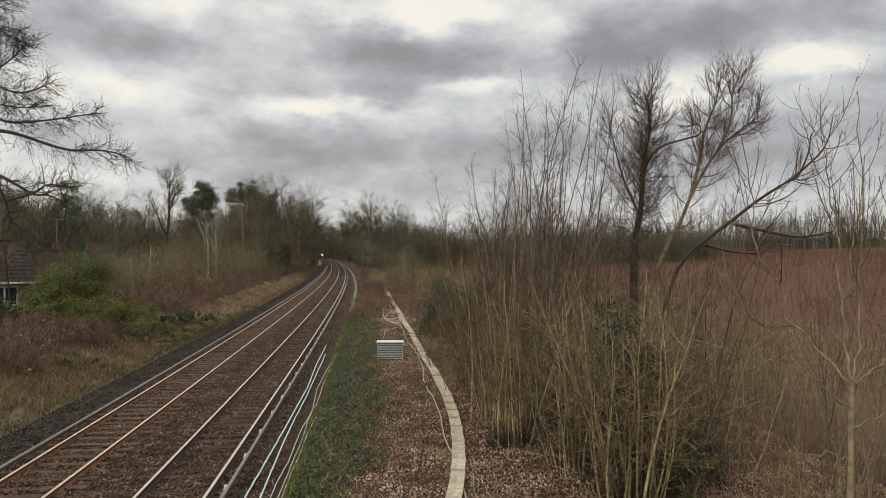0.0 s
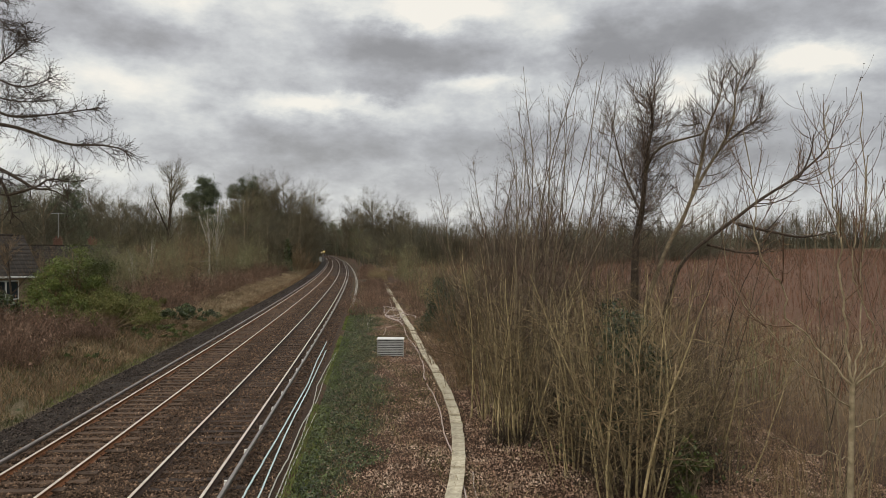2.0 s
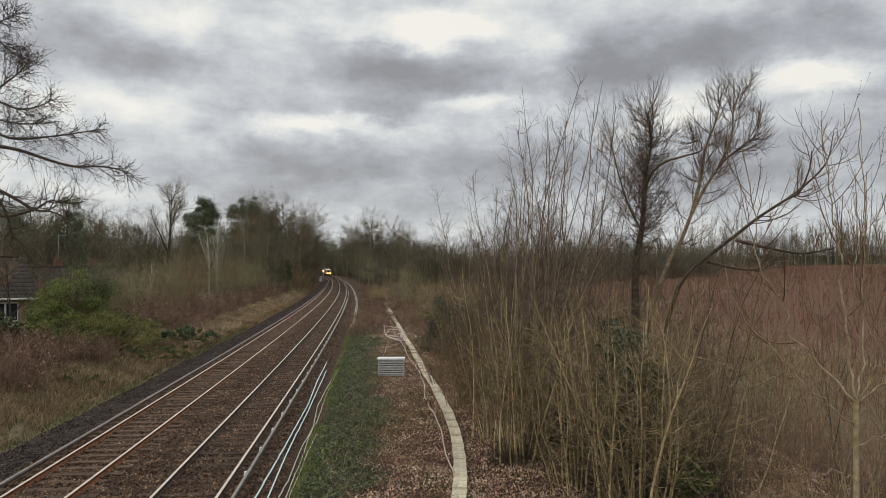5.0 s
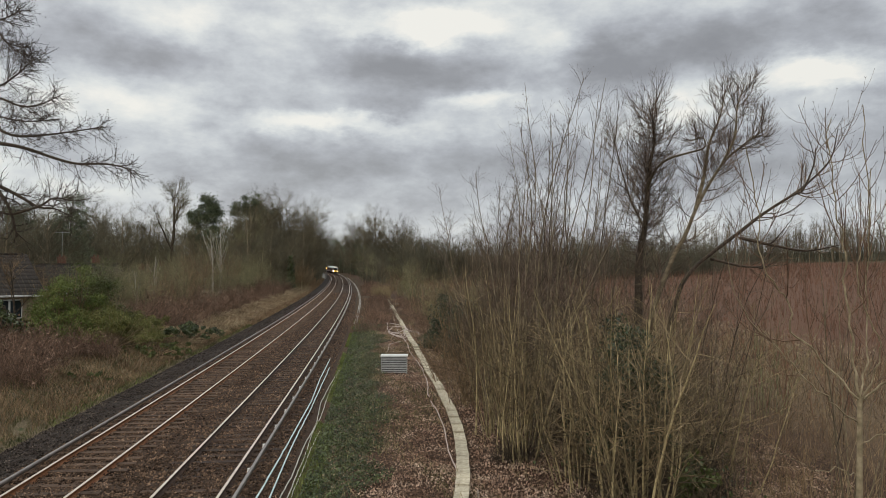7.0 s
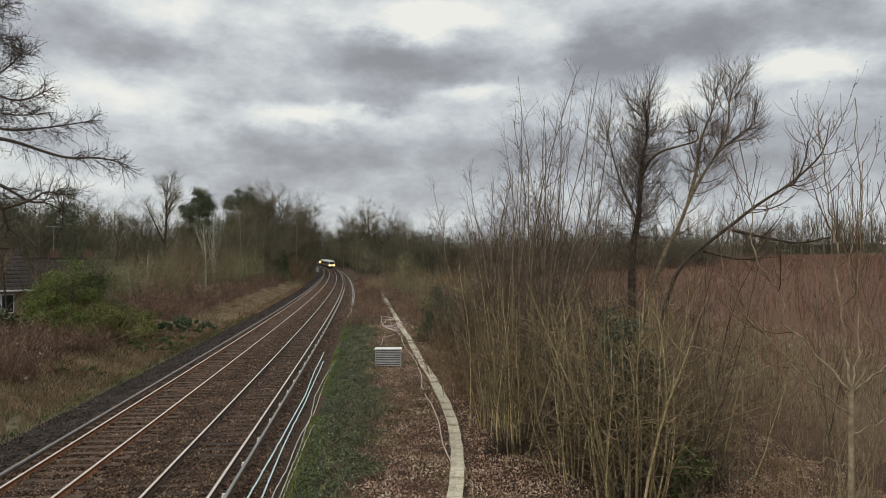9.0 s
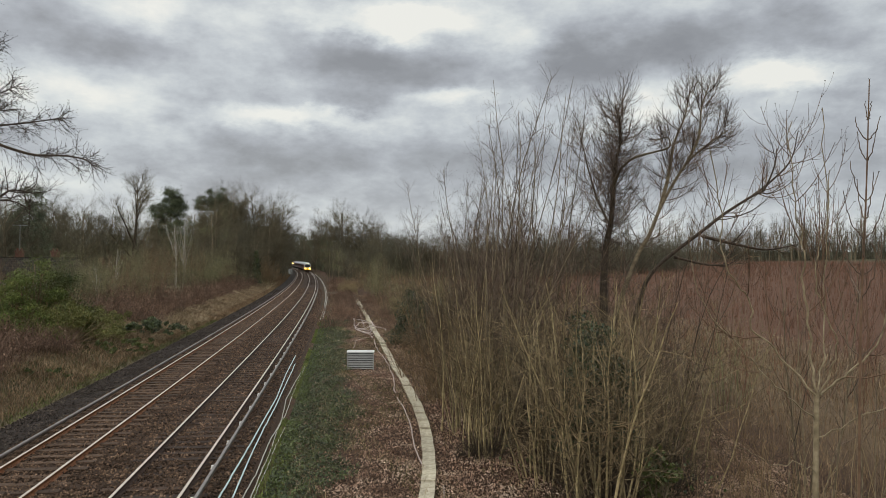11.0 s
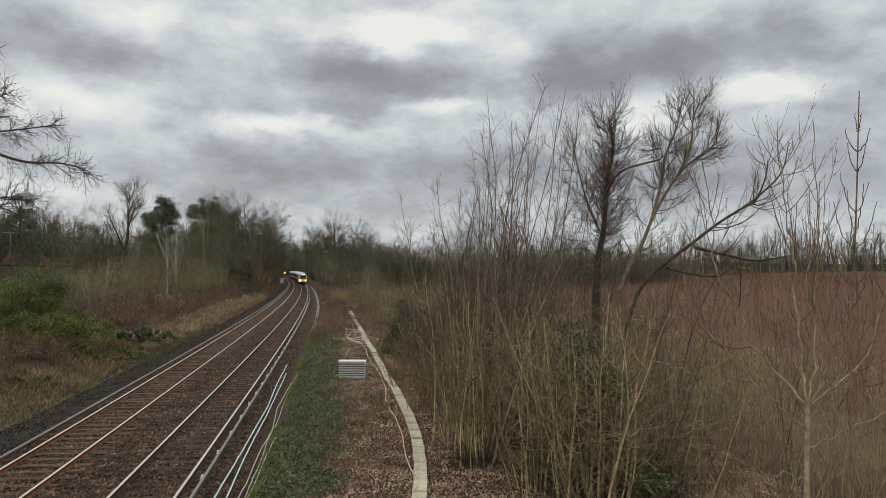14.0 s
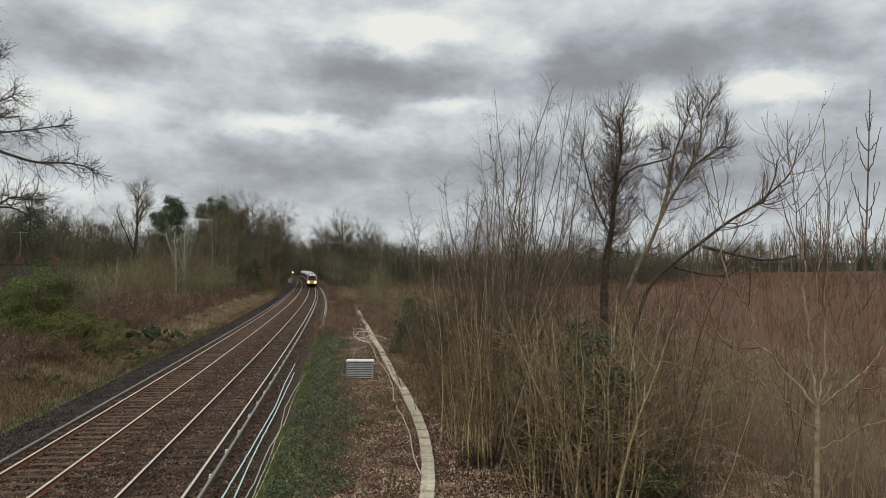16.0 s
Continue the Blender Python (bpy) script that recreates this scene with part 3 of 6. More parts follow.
        F = (np.arange(n)[:, None, None] * 6 + fc[None]).reshape(-1, 3)
        tagged(put("ballast_stones", mesh_from("ballast_stones", (c[:, None] + o).reshape(-1, 3), F), mat), label, "ballast", kind="stuff")


build_bed()

RAIL = [(-0.07, -0.159), (-0.07, -0.148), (-0.012, -0.125), (-0.012, -0.045), (-0.034, -0.034), (-0.034, -0.008), (0.034, -0.008), (0.034, -0.034), (0.012, -0.045), (0.012, -0.125), (0.07, -0.148), (0.07, -0.159)]
HEAD = [(-0.035, -0.010), (-0.035, -0.004), (-0.026, 0.0), (0.026, 0.0), (0.035, -0.004), (0.035, -0.010)]
LIVE_RAIL = [(-0.035, -0.10), (-0.04, -0.01), (-0.03, 0.0), (0.03, 0.0), (0.04, -0.01), (0.035, -0.10)]


def build_track(centre, web, sleeper_mat, live_side, label, seat_z):
    rng = np.random.default_rng(int(abs(centre) * 10) + 3)
    thing = base("railway_track", Matrix.Identity(4), label, "railway track", "tracks of the line")
    for side in (-1, 1):
        v, f = sweep(RAIL, along(-30, 690), centre + side * GAUGE, 0)
        rail = put("rail", mesh_from("rail", v, f), web, thing)
        v, f = sweep(HEAD, along(-30, 690), centre + side * GAUGE, 0.001)
        put("rail_head", mesh_from("rail_head", v, f), M_STEEL, rail, "bright worn steel running surface")
    v, f = sweep(LIVE_RAIL, along(-30, 690), centre + live_side * LIVE, 0.075)
    live = put("conductor_rail", mesh_from("conductor_rail", v, f), M_LIVE if live_side > 0 else M_LIVE, thing, "grey steel conductor rail with dull bright top")
    # sleepers: one mesh, shared
    bm = boxed(0, 0, 0, 2.55, 0.25, 0.13, bevel=0.015)
    me = bpy.data.meshes.new("sleeper")
    bm.to_mesh(me)
    bm.free()
    me.materials.append(sleeper_mat)
    bm = bmesh.new()
    cyl(bm, (0, 0, -0.05), (0, 0, 0.0), 0.055, 0.045, 8)
    cyl(bm, (0, 0, 0.0), (0, 0, 0.05), 0.04, 0.045, 8)
    pot = bpy.data.meshes.new("insulator")
    bm.to_mesh(pot)
    bm.free()
    pot.materials.append(M_POT)
    bm = boxed(0, 0, 0, 0.15, 0.16, 0.05, bevel=0.012)
    chair = bpy.data.meshes.new("rail_chair")
    bm.to_mesh(chair)
    bm.free()
    chair.materials.append(web)
    count, s = 0, 9.0
    rest = []
    while s < 420:
        x, y = on_line(s, centre + (0.25 * live_side if count % 4 == 0 else 0.0))
        z = seat_z + rng.normal() * 0.008
        turn = -heading(s) + rng.normal() * 0.006
        if count < 298:
            ob = put("sleeper", me, None, thing)
            ob.matrix_world = Matrix.LocRotScale((float(x), float(y), z), Euler((rng.normal() * 0.006, rng.normal() * 0.006, turn)), (1, 1, 1))
            if s < 48:
                for side in (-1, 1):
                    px, py = on_line(s, centre + side * GAUGE)
                    o = put("rail_chair", chair, None, thing)
                    o.matrix_world = Matrix.LocRotScale((float(px), float(py), -0.155), Euler((0, 0, turn)), (1, 1, 1))
            if count % 4 == 0 and live_side > 0 and s < 120:
                px, py = on_line(s, centre + live_side * (LIVE - 0.10))
                o = put("insulator", pot, None, live, "white ceramic insulator")
                o.matrix_world = Matrix.LocRotScale((float(px), float(py), -0.04), Euler((0, 0, 0)), (1, 1, 1))
        else:
            rest.append((float(x), float(y), z, turn))
        count, s = count + 1, s + 0.65
    V, F = [], []
    cube = np.array([(a, b, c) for a in (-1.27, 1.27) for b in (-0.125, 0.125) for c in (-0.065, 0.065)])
    for i, (x, y, z, t) in enumerate(rest):
        ct, st = math.cos(t), math.sin(t)
        V.append(np.stack([x + cube[:, 0] * ct - cube[:, 1] * st, y + cube[:, 0] * st + cube[:, 1] * ct, z + cube[:, 2]], 1))
        F.append(np.array([(0, 1, 3, 2), (4, 6, 7, 5), (0, 4, 5, 1), (2, 3, 7, 6), (1, 5, 7, 3)]) + i * 8)
    far = put("distant_sleeper_run", mesh_from("distant_sleeper_run", np.concatenate(V), np.concatenate(F)), sleeper_mat, thing)
    far["kind"] = "stuff"
    return thing


build_track(0.0, M_RUST_DARK, M_SLEEPER_DARK, 1, "near railway track with dark sleepers half sunk in ballast", -0.214)
build_track(OTHER, M_RUST, M_SLEEPER, -1, "far railway track with rusty rails on brown sleepers", -0.195)


# ---- cables and the concrete trough ----
def cable(name, stations, radius, mat, label, wobble=0.04, lift=0.0, seed=1, step=0.35, category="cable"):
    """A cable on the ground through (along, across) stations."""
    rng = np.random.default_rng(seed)
    st = np.array(stations, float)
    s = np.arange(st[0, 0], st[-1, 0], step) if st[-1, 0] > st[0, 0] else np.linspace(0, 1, 60)
    u = np.interp(s, st[:, 0], st[:, 1])
    w = np.cumsum(rng.normal(size=len(s)) * wobble * 0.5)
    w -= np.convolve(np.pad(w, 12, mode="edge"), np.ones(25) / 25, "valid")
    u = u + w
    x, y = on_line(s, u)
    z = np.maximum(ground_z(s, u), np.interp(u, [-7, 1.25, 1.55, 2.15, 2.6], [-9, -0.16, -0.185, -0.4, -9])) + radius + lift + np.abs(rng.normal(size=len(s))) * 0.01
    V, F = tubes([(np.stack([x, y, z], 1), np.full(len(s), radius))], 6)
    return tagged(put(name, mesh_from(name, V, F, True), mat), label, category, "cables beside the line")


cable("cable", [(11, 1.52), (16.9, 1.57), (21.3, 1.63), (25.4, 1.69), (30.1, 1.74), (35.8, 1.67), (43.2, 1.69)], 0.024, M_CABLE_BLUE, "pale turquoise cable lying beside the near track", seed=3, wobble=0.005)
cable("cable", [(11, 1.84), (17, 1.84), (20.8, 1.80), (24.2, 1.80), (29, 1.85), (33.6, 1.84), (40.4, 1.86)], 0.022, M_CABLE_BLUE, "pale turquoise cable lying beside the near track", seed=4, wobble=0.005)
cable("cable", [(11, 2.0), (18, 2.05), (19.9, 2.11), (23, 2.11), (26.6, 2.22), (30.5, 2.11), (34.6, 2.15), (40.2, 2.38)], 0.018, M_CABLE_GREY, "thin grey cable along the edge of the verge", seed=5, wobble=0.012)
cable("cable", [(11, 2.14), (17.1, 2.18), (21.6, 2.25), (24.9, 2.21), (27.6, 2.28), (33.8, 2.28), (40.2, 2.42)], 0.016, M_CABLE_GREY, "thin pale cable along the edge of the verge", seed=6, wobble=0.011)
cable("cable", [(11, 2.22), (18.6, 2.28), (20.9, 2.34), (23.2, 2.35), (25.7, 2.45)], 0.015, M_CABLE_GREY, "thin pale cable along the edge of the verge", seed=8, wobble=0.011)
cable("cable", [(68, 2.4), (85, 2.5), (110, 2.55), (160, 2.4), (220, 2.3), (300, 2.3)], 0.045, M_CABLE_GREY, "pale grey cable bundle along the verge", seed=9, wobble=0.03)
cable("cable", [(68, 2.6), (85, 2.65), (110, 2.75), (160, 2.6), (220, 2.5)], 0.045, M_CABLE_GREY, "pale grey cable bundle along the verge", seed=10, wobble=0.035)
cable("cable", [(12, 6.2), (16.5, 6.48), (18.3, 6.49), (21.4, 6.53), (24.1, 6.64), (26.2, 6.61), (29.6, 6.55)], 0.020, M_CABLE_PINK, "pinkish grey cable beside the concrete trough", seed=11, wobble=0.02, lift=0.03)
cable("cable", [(14.5, 6.62), (16.5, 6.72), (18.2, 6.9)], 0.015, M_CABLE_PINK, "end of pinkish grey cable beside the concrete trough", seed=12, wobble=0.02)
cable("cable", [(30.5, 6.58), (33, 6.64), (37, 6.84), (42, 6.66), (48, 6.50), (56, 6.35), (64, 6.2), (75, 6.3), (100, 6.7)], 0.028, M_CABLE_PINK, "pinkish grey cable beside the concrete trough", seed=13, wobble=0.05)

TROUGH = [(9, 5.2), (16.1, 6.20), (17.4, 6.41), (18.8, 6.61), (20.9, 6.84), (23.0, 7.02), (24.7, 7.10), (26.8, 7.13), (31.2, 7.17), (36.5, 7.12), (46.3, 7.0), (56.3, 6.87), (76.4, 6.78), (106.9, 6.80)]


def build_trough():
    rng = np.random.default_rng(21)
    thing = base("cable_trough", Matrix.Identity(4), "concrete cable trough with pale weathered lids", "cable trough")
    bm = boxed(0, 0, 0, 0.36, 0.984, 0.055, bevel=0.006)
    me = bpy.data.meshes.new("lid")
    bm.to_mesh(me)
    bm.free()
    me.materials.append(M_CONCRETE)
    ts, tu = np.array(TROUGH).T
    ss = np.arange(9.5, 111, 1.0)
    ctr = []
    for s in ss:
        u = float(np.interp(s, ts, tu))
        slope = (float(np.interp(s + 0.5, ts, tu)) - float(np.interp(s - 0.5, ts, tu)))
        x, y = on_line(s, u)
        z = float(ground_z(s, u)) + 0.085
        ob = put("lid", me, None, thing)
        ob.matrix_world = Matrix.LocRotScale((float(x), float(y), z + rng.normal() * 0.006), Euler((rng.normal() * 0.006, rng.normal() * 0.008, -heading(s) - math.atan(slope) + rng.normal() * 0.02)), (1, 1, 1))
        ctr.append((float(x), float(y), z))
    ctr = np.array(ctr)
    d = np.gradient(ctr, axis=0)
    nrm = np.stack([d[:, 1], -d[:, 0]], 1)
    nrm /= np.linalg.norm(nrm, axis=1, keepdims=True)
    for side in (-1, 1):
        V = []
        for a, zz in ((0.11, -0.30), (0.11, -0.034), (0.165, -0.034), (0.165, -0.30)):
            V.append(np.concatenate([ctr[:, :2] + nrm * side * a, ctr[:, 2:] + zz], 1))
        V = np.stack(V, 1)
        n = len(ctr)
        i = np.arange(n - 1)[:, None] * 4
        k = np.arange(4)[None]
        F = np.stack([i + k, i + (k + 1) % 4, i + 4 + (k + 1) % 4, i + 4 + k], -1).reshape(-1, 4)
        put("trough_wall", mesh_from("trough_wall", V.reshape(-1, 3), F), M_CONCRETE, thing)


build_trough()


def loop_of_cable():
    """A tangle of slack cable thrown over the trough."""
    rng = np.random.default_rng(8)
    for k, (s0, u0, a, b, r) in enumerate([(58, 6.75, 1.0, 3.4, 0.04), (60, 6.3, 0.8, 4.6, 0.04), (63, 6.1, 0.75, 6.0, 0.036)]):
        t = np.linspace(0.2 * k, 5.6 + 0.5 * k, 60)
        s = s0 + b * np.sin(t) + 0.4 * np.sin(2.3 * t + k)
        u = u0 + a * np.cos(t * 0.9 + 0.4 * k) + 0.15 * np.sin(3.1 * t)
        x, y = on_line(s, u)
        z = ground_z(s, u) + r + 0.10 * np.exp(-((u - 6.9) / 0.35) ** 2) + 0.05
        V, F = tubes([(np.stack([x, y, z], 1), np.full(60, r))], 6)
        tagged(put("cable_loop", mesh_from("cable_loop", V, F, True), M_CABLE_PINK), "slack pinkish cable looped over the trough", "cable", "cables beside the line")
    t = np.linspace(0, 1, 30)
    for s_, u_ in (((46, 54), (5.0, 6.6)), ((48, 58), (4.0, 4.4))):
        s, u = s_[0] + (s_[1] - s_[0]) * t, u_[0] + (u_[1] - u_[0]) * t ** 2 + 0.1 * np.sin(t * 9)
        x, y = on_line(s, u)
        V, F = tubes([(np.stack([x, y, ground_z(s, u) + 0.03], 1), np.full(30, 0.024))], 6)
        tagged(put("cable", mesh_from("cable", V, F, True), M_CABLE_PINK), "end of slack cable trailing through the leaves", "cable", "cables beside the line")


loop_of_cable()

# ---- louvred box ----
def build_box():
    p = spot(37.5, 5.27)
    m = Matrix.Translation(p) @ pose(0, 0, 0, 0, 0, -4 + math.degrees(-heading(38)))
    thing = base("louvred_cabinet", m, "low white metal cabinet with horizontal louvres", "equipment cabinet")
    w, d, h = 1.32, 0.62, 0.86
    # near-black body paints the shadow seen between the louvres
    part("body", boxed(0, 0.03, h / 2 - 0.03, w - 0.06, d - 0.08, h - 0.04), M_SHADOW_GAP, thing, "back of the louvres, coloured as the shade in the gaps")
    part("lid", boxed(0, 0, h + 0.01, w + 0.05, d + 0.04, 0.075, bevel=0.02), M_WHITE, thing)
    for x in (-1, 1):
        part("corner_post", boxed(x * (w / 2 - 0.02), -d / 2 + 0.02, h / 2 - 0.05, 0.045, 0.045, h, bevel=0.006), M_LOUVRE, thing)
        part("side_panel", boxed(x * (w / 2 - 0.012), 0.03, h / 2 - 0.05, 0.02, d - 0.1, h), M_LOUVRE, thing)
    for i in range(9):
        z = 0.06 + i * 0.088
        part("louvre", boxed(0, 0, 0, w - 0.07, 0.015, 0.056, m=Matrix.Translation((0, -d / 2 + 0.03, z)) @ pose(0, 0, 0, -28)), M_LOUVRE, thing)


build_box()


# ---- signal and trackside cabinet ----
M_SIGNAL = glow("lit_yellow_signal", (1.0, 0.45, 0.10), 16.0)
M_SIGNAL_RED = glow("small_marker_light", (1.0, 0.5, 0.45), 2.5)
M_BLACK = material("black_painted_metal", [(0.012, 0.012, 0.013), (0.03, 0.03, 0.03)], rough=0.6, bump=0.1)
M_GREY = material("galvanised_post", [(0.18, 0.18, 0.18), (0.30, 0.30, 0.30)], rough=0.5, bump=0.2)


def build_signal():
    p = spot(286, -5.95)
    thing = base("railway_signal", Matrix.Translation(p) @ pose(0, 0, 0, 0, 0, math.degrees(-heading(286))), "colour-light railway signal showing yellow beside the far track", "signal")
    bm = bmesh.new()
    cyl(bm, (0, 0, -0.2), (0, 0, 5.2), 0.09, 0.08, 10)
    part("post", bm, M_GREY, thing)
    head = part("signal_head", boxed(0, -0.12, 4.3, 0.62, 0.22, 1.3, bevel=0.04), M_BLACK, thing)
    for z, mat in ((3.95, M_SIGNAL), (4.65, M_BLACK)):
        bm = bmesh.new()
        cyl(bm, (0, -0.24, z), (0, -0.30, z), 0.23, 0.23, 16)
        part("lens", bm, mat, head, "lit yellow lens" if mat is M_SIGNAL else "dark lens")
        bm = bmesh.new()
        cyl(bm, (0, -0.24, z + 0.19), (0, -0.55, z + 0.17), 0.02, 0.02, 8)
        box(bm, 0, -0.38, z + 0.2, 0.34, 0.28, 0.02)
        part("hood", bm, M_BLACK, head)
    bm = bmesh.new()
    cyl(bm, (-1.3, -0.2, 6.6), (-1.3, -0.26, 6.6), 0.1, 0.1, 10)
    part("marker_light", bm, M_SIGNAL_RED, thing, "small pinkish marker light")
    part("arm", boxed(1.2, -0.05, 6.55, 5.0, 0.08, 0.09), M_BLACK, thing)
    bm = bmesh.new()
    cyl(bm, (0, 0, 5.1), (0, 0, 6.7), 0.07, 0.06, 8)
    part("upper_post", bm, M_GREY, thing)


build_signal()


def build_trackside_cabinet():
    p = spot(279, -7.0)
    thing = base("trackside_cabinet", Matrix.Translation(p) @ pose(0, 0, 0, 0, 0, math.degrees(-heading(279))), "pale grey trackside cabinet on the bank", "equipment cabinet")
    part("body", boxed(0, 0, 0.9, 1.15, 0.7, 1.9, bevel=0.03), M_WHITE, thing)
    part("roof", boxed(0, 0, 1.89, 1.3, 0.85, 0.1, bevel=0.02), M_WHITE, thing)
    part("door", boxed(0, -0.36, 0.95, 0.95, 0.03, 1.5, bevel=0.01), M_WHITE, thing)


build_trackside_cabinet()

# ---- the train ----
M_ROOF = material("pale_grey_train_roof", [(0.42, 0.43, 0.45), (0.55, 0.56, 0.58)], scale=2, rough=0.45, bump=0.05, stretch=(1, 0.2, 1))
M_BLUE = material("dark_blue_train_side", [(0.020, 0.026, 0.050), (0.035, 0.042, 0.075)], scale=2, rough=0.35, bump=0.03)
M_YELLOW = material("yellow_warning_panel", [(0.62, 0.35, 0.015), (0.72, 0.43, 0.03)], scale=3, rough=0.4, bump=0.05)
M_TRAIN_WHITE = material("white_cab_surround", [(0.40, 0.40, 0.41), (0.50, 0.50, 0.51)], scale=3, rough=0.4, bump=0.05)
M_DOOR = material("orange_red_train_door", [(0.30, 0.06, 0.03), (0.40, 0.09, 0.04)], scale=3, rough=0.4, bump=0.03)
M_UNDER = material("grimy_underframe", [(0.012, 0.011, 0.010), (0.03, 0.027, 0.024)], scale=5, rough=0.9)
M_PANE = pane_glass("dark_train_window")
M_HEADLIGHT = glow("lit_headlight", (1.0, 0.60, 0.22), 90.0)
M_DAYLIGHT = glow("lit_window_strip", (1.0, 0.85, 0.6), 1.2)
CAR_LEN, CAR_GAP = 19.8, 0.5


def car_section(w, h0, h1, k=1.0):
    """Half-round outline of a carriage from floor edge over the roof: (x, z) points."""
    pts = [(-w * 0.97, h0), (-w, h0 + 0.7), (-w, h0 + 1.6), (-w * 0.97, h1 - 0.75)]
    for a in np.linspace(0.25, math.pi - 0.25, 9):
        pts.append((-w * 0.95 * math.cos(a), h1 - 0.62 + 0.62 * math.sin(a)))
    pts += [(w * 0.97, h1 - 0.75), (w, h0 + 1.6), (w, h0 + 0.7), (w * 0.97, h0)]
    return pts


def shell(sec, y0, y1):
    bm = bmesh.new()
    rings = [[bm.verts.new((x, y, z)) for x, z in sec] for y in (y0, y1)]
    for i in range(len(sec) - 1):
        bm.faces.new((rings[0][i], rings[0][i + 1], rings[1][i + 1], rings[1][i]))
    return bm, rings


def build_car(lead):
    """A carriage along y; its front faces -y, its rail level is z = 0."""
    thing = new("train_carriage")
    thing.empty_display_size = 0.5
    tagged(thing, "leading electric train carriage with yellow front and lit headlights" if lead else "electric train carriage with dark blue side and pale roof",
           "train carriage", "carriages of the train")
    half = CAR_LEN / 2
    sec = car_section(1.38, 0.95, 3.78)
    bm, rings = shell(sec, -half + (0.9 if lead else 0), half)
    bm.faces.new(rings[0])
    bm.faces.new(list(reversed(rings[1])))
    bmesh.ops.bevel(bm, geom=[e for e in bm.edges if len(e.link_faces) == 2 and e.calc_face_angle(0) > 1.2], offset=0.05, segments=2, affect="EDGES")
    body = part("body", bm, M_BLUE, thing)
    roof = [(x * 1.01, z + 0.02) for x, z in sec if z > 2.98]
    bm, _ = shell(roof, -half + (0.6 if lead else 0.02), half - 0.02)
    part("roof", bm, M_ROOF, thing, smooth=True)
    for y in (-6.2, -1.4, 3.4, 7.6):
        part("roof_vent", boxed(0, y, 3.83, 1.3, 2.2, 0.14, bevel=0.03), M_ROOF, thing)
    part("underframe", boxed(0, 0, 0.72, 2.3, CAR_LEN - 5.5, 0.5, bevel=0.05), M_UNDER, thing)
    for side in (-1, 1):
        x = side * 1.385
        for y in (-7.2, -5.4, -1.9, -0.1, 1.7, 5.4, 7.2):
            part("window", boxed(x, y, 2.35, 0.03, 1.45, 0.78, bevel=0.01), M_PANE, body, "dark train window")
        for y in (-3.65, 3.55):
            door = part("door", boxed(x, y, 1.98, 0.035, 1.3, 1.95, bevel=0.01), M_DOOR, thing, "orange-red sliding door")
            part("door_window", boxed(x * 1.008, y, 2.4, 0.03, 0.9, 0.8), M_PANE, door)
        part("waist_stripe", boxed(x, 0, 1.12, 0.03, CAR_LEN - 2.0, 0.14), M_ROOF, body)
    for y in (-half + 3.2, half - 3.2):
        bogie = part("bogie", boxed(0, y, 0.52, 2.1, 2.9, 0.28, bevel=0.05), M_UNDER, thing)
        for yy in (-1.1, 1.1):
            for side in (-1, 1):
                bm = bmesh.new()
                cyl(bm, (side * 0.70, y + yy, 0.42), (side * 0.82, y + yy, 0.42), 0.42, 0.42, 16)
                part("wheel", bm, M_UNDER, bogie)
    if lead:
        f = -half
        # raked cab front
        bm = bmesh.new()
        prof = [(-1.38, 1.0), (-1.36, 2.1), (-1.30, 3.0), (-0.85, 3.66), (0.85, 3.66), (1.30, 3.0), (1.36, 2.1), (1.38, 1.0)]
        a = [bm.verts.new((x * 0.92, f + 0.02 + 0.10 * max(0, z - 1.9) + 0.05 * abs(x), z)) for x, z in prof]
        b = [bm.verts.new((x, f + 0.95, z + 0.02)) for x, z in prof]
        for i in range(len(prof)):
            j = (i + 1) % len(prof)
            bm.faces.new((a[i], a[j], b[j], b[i]))
        bm.faces.new(a)
        cab = part("cab", bm, M_TRAIN_WHITE, thing, "white cab surround")
        part("yellow_panel", boxed(0, f + 0.02, 1.36, 2.46, 0.10, 0.92, bevel=0.04), M_YELLOW, cab, "yellow warning panel")
        part("windscreen", boxed(0, 0, 0, 2.05, 0.06, 1.2, bevel=0.03, m=Matrix.Translation((0, f + 0.06, 2.50)) @ pose(0, 0, 0, -6)), M_PANE, cab, "dark windscreen")
        part("gangway_door", boxed(0, f - 0.02, 2.75, 0.68, 0.10, 1.1, bevel=0.03), M_UNDER, cab, "dark end door")
        part("gangway_window", boxed(0, f - 0.075, 2.8, 0.46, 0.03, 0.7, bevel=0.01), M_PANE, cab)
        part("destination_panel", boxed(0, f + 0.12, 3.32, 1.2, 0.05, 0.22, bevel=0.01), M_DAYLIGHT, cab, "lit destination panel")
        for side in (-1, 1):
            bm = bmesh.new()
            cyl(bm, (side * 0.93, f - 0.02, 1.35), (side * 0.93, f - 0.07, 1.35), 0.15, 0.15, 14)
            part("headlight", bm, M_HEADLIGHT, cab, "bright warm headlight")
        part("valance", boxed(0, f + 0.25, 0.78, 2.5, 0.5, 0.42, bevel=0.06), M_UNDER, thing)
        bm = bmesh.new()
        box(bm, 0, f - 0.15, 0.85, 0.45, 0.5, 0.4, bevel=0.05)
        part("coupler", bm, M_UNDER, thing)
    return thing


def train_pose(t, k):
    """The pose of carriage k at t seconds; the train runs towards the camera at a steady speed."""
    front = 206.0 + 20.6 * (16.0 - t)
    c = front + k * (CAR_LEN + CAR_GAP) + CAR_LEN / 2
    a, b = (np.array(on_line(c + d, 0.0)) for d in (-7.0, 7.0))
    mid = (a + b) / 2
    return pose(float(mid[0]), float(mid[1]), 0.0, 0, 0, math.degrees(-math.atan2(b[0] - a[0], b[1] - a[1])))


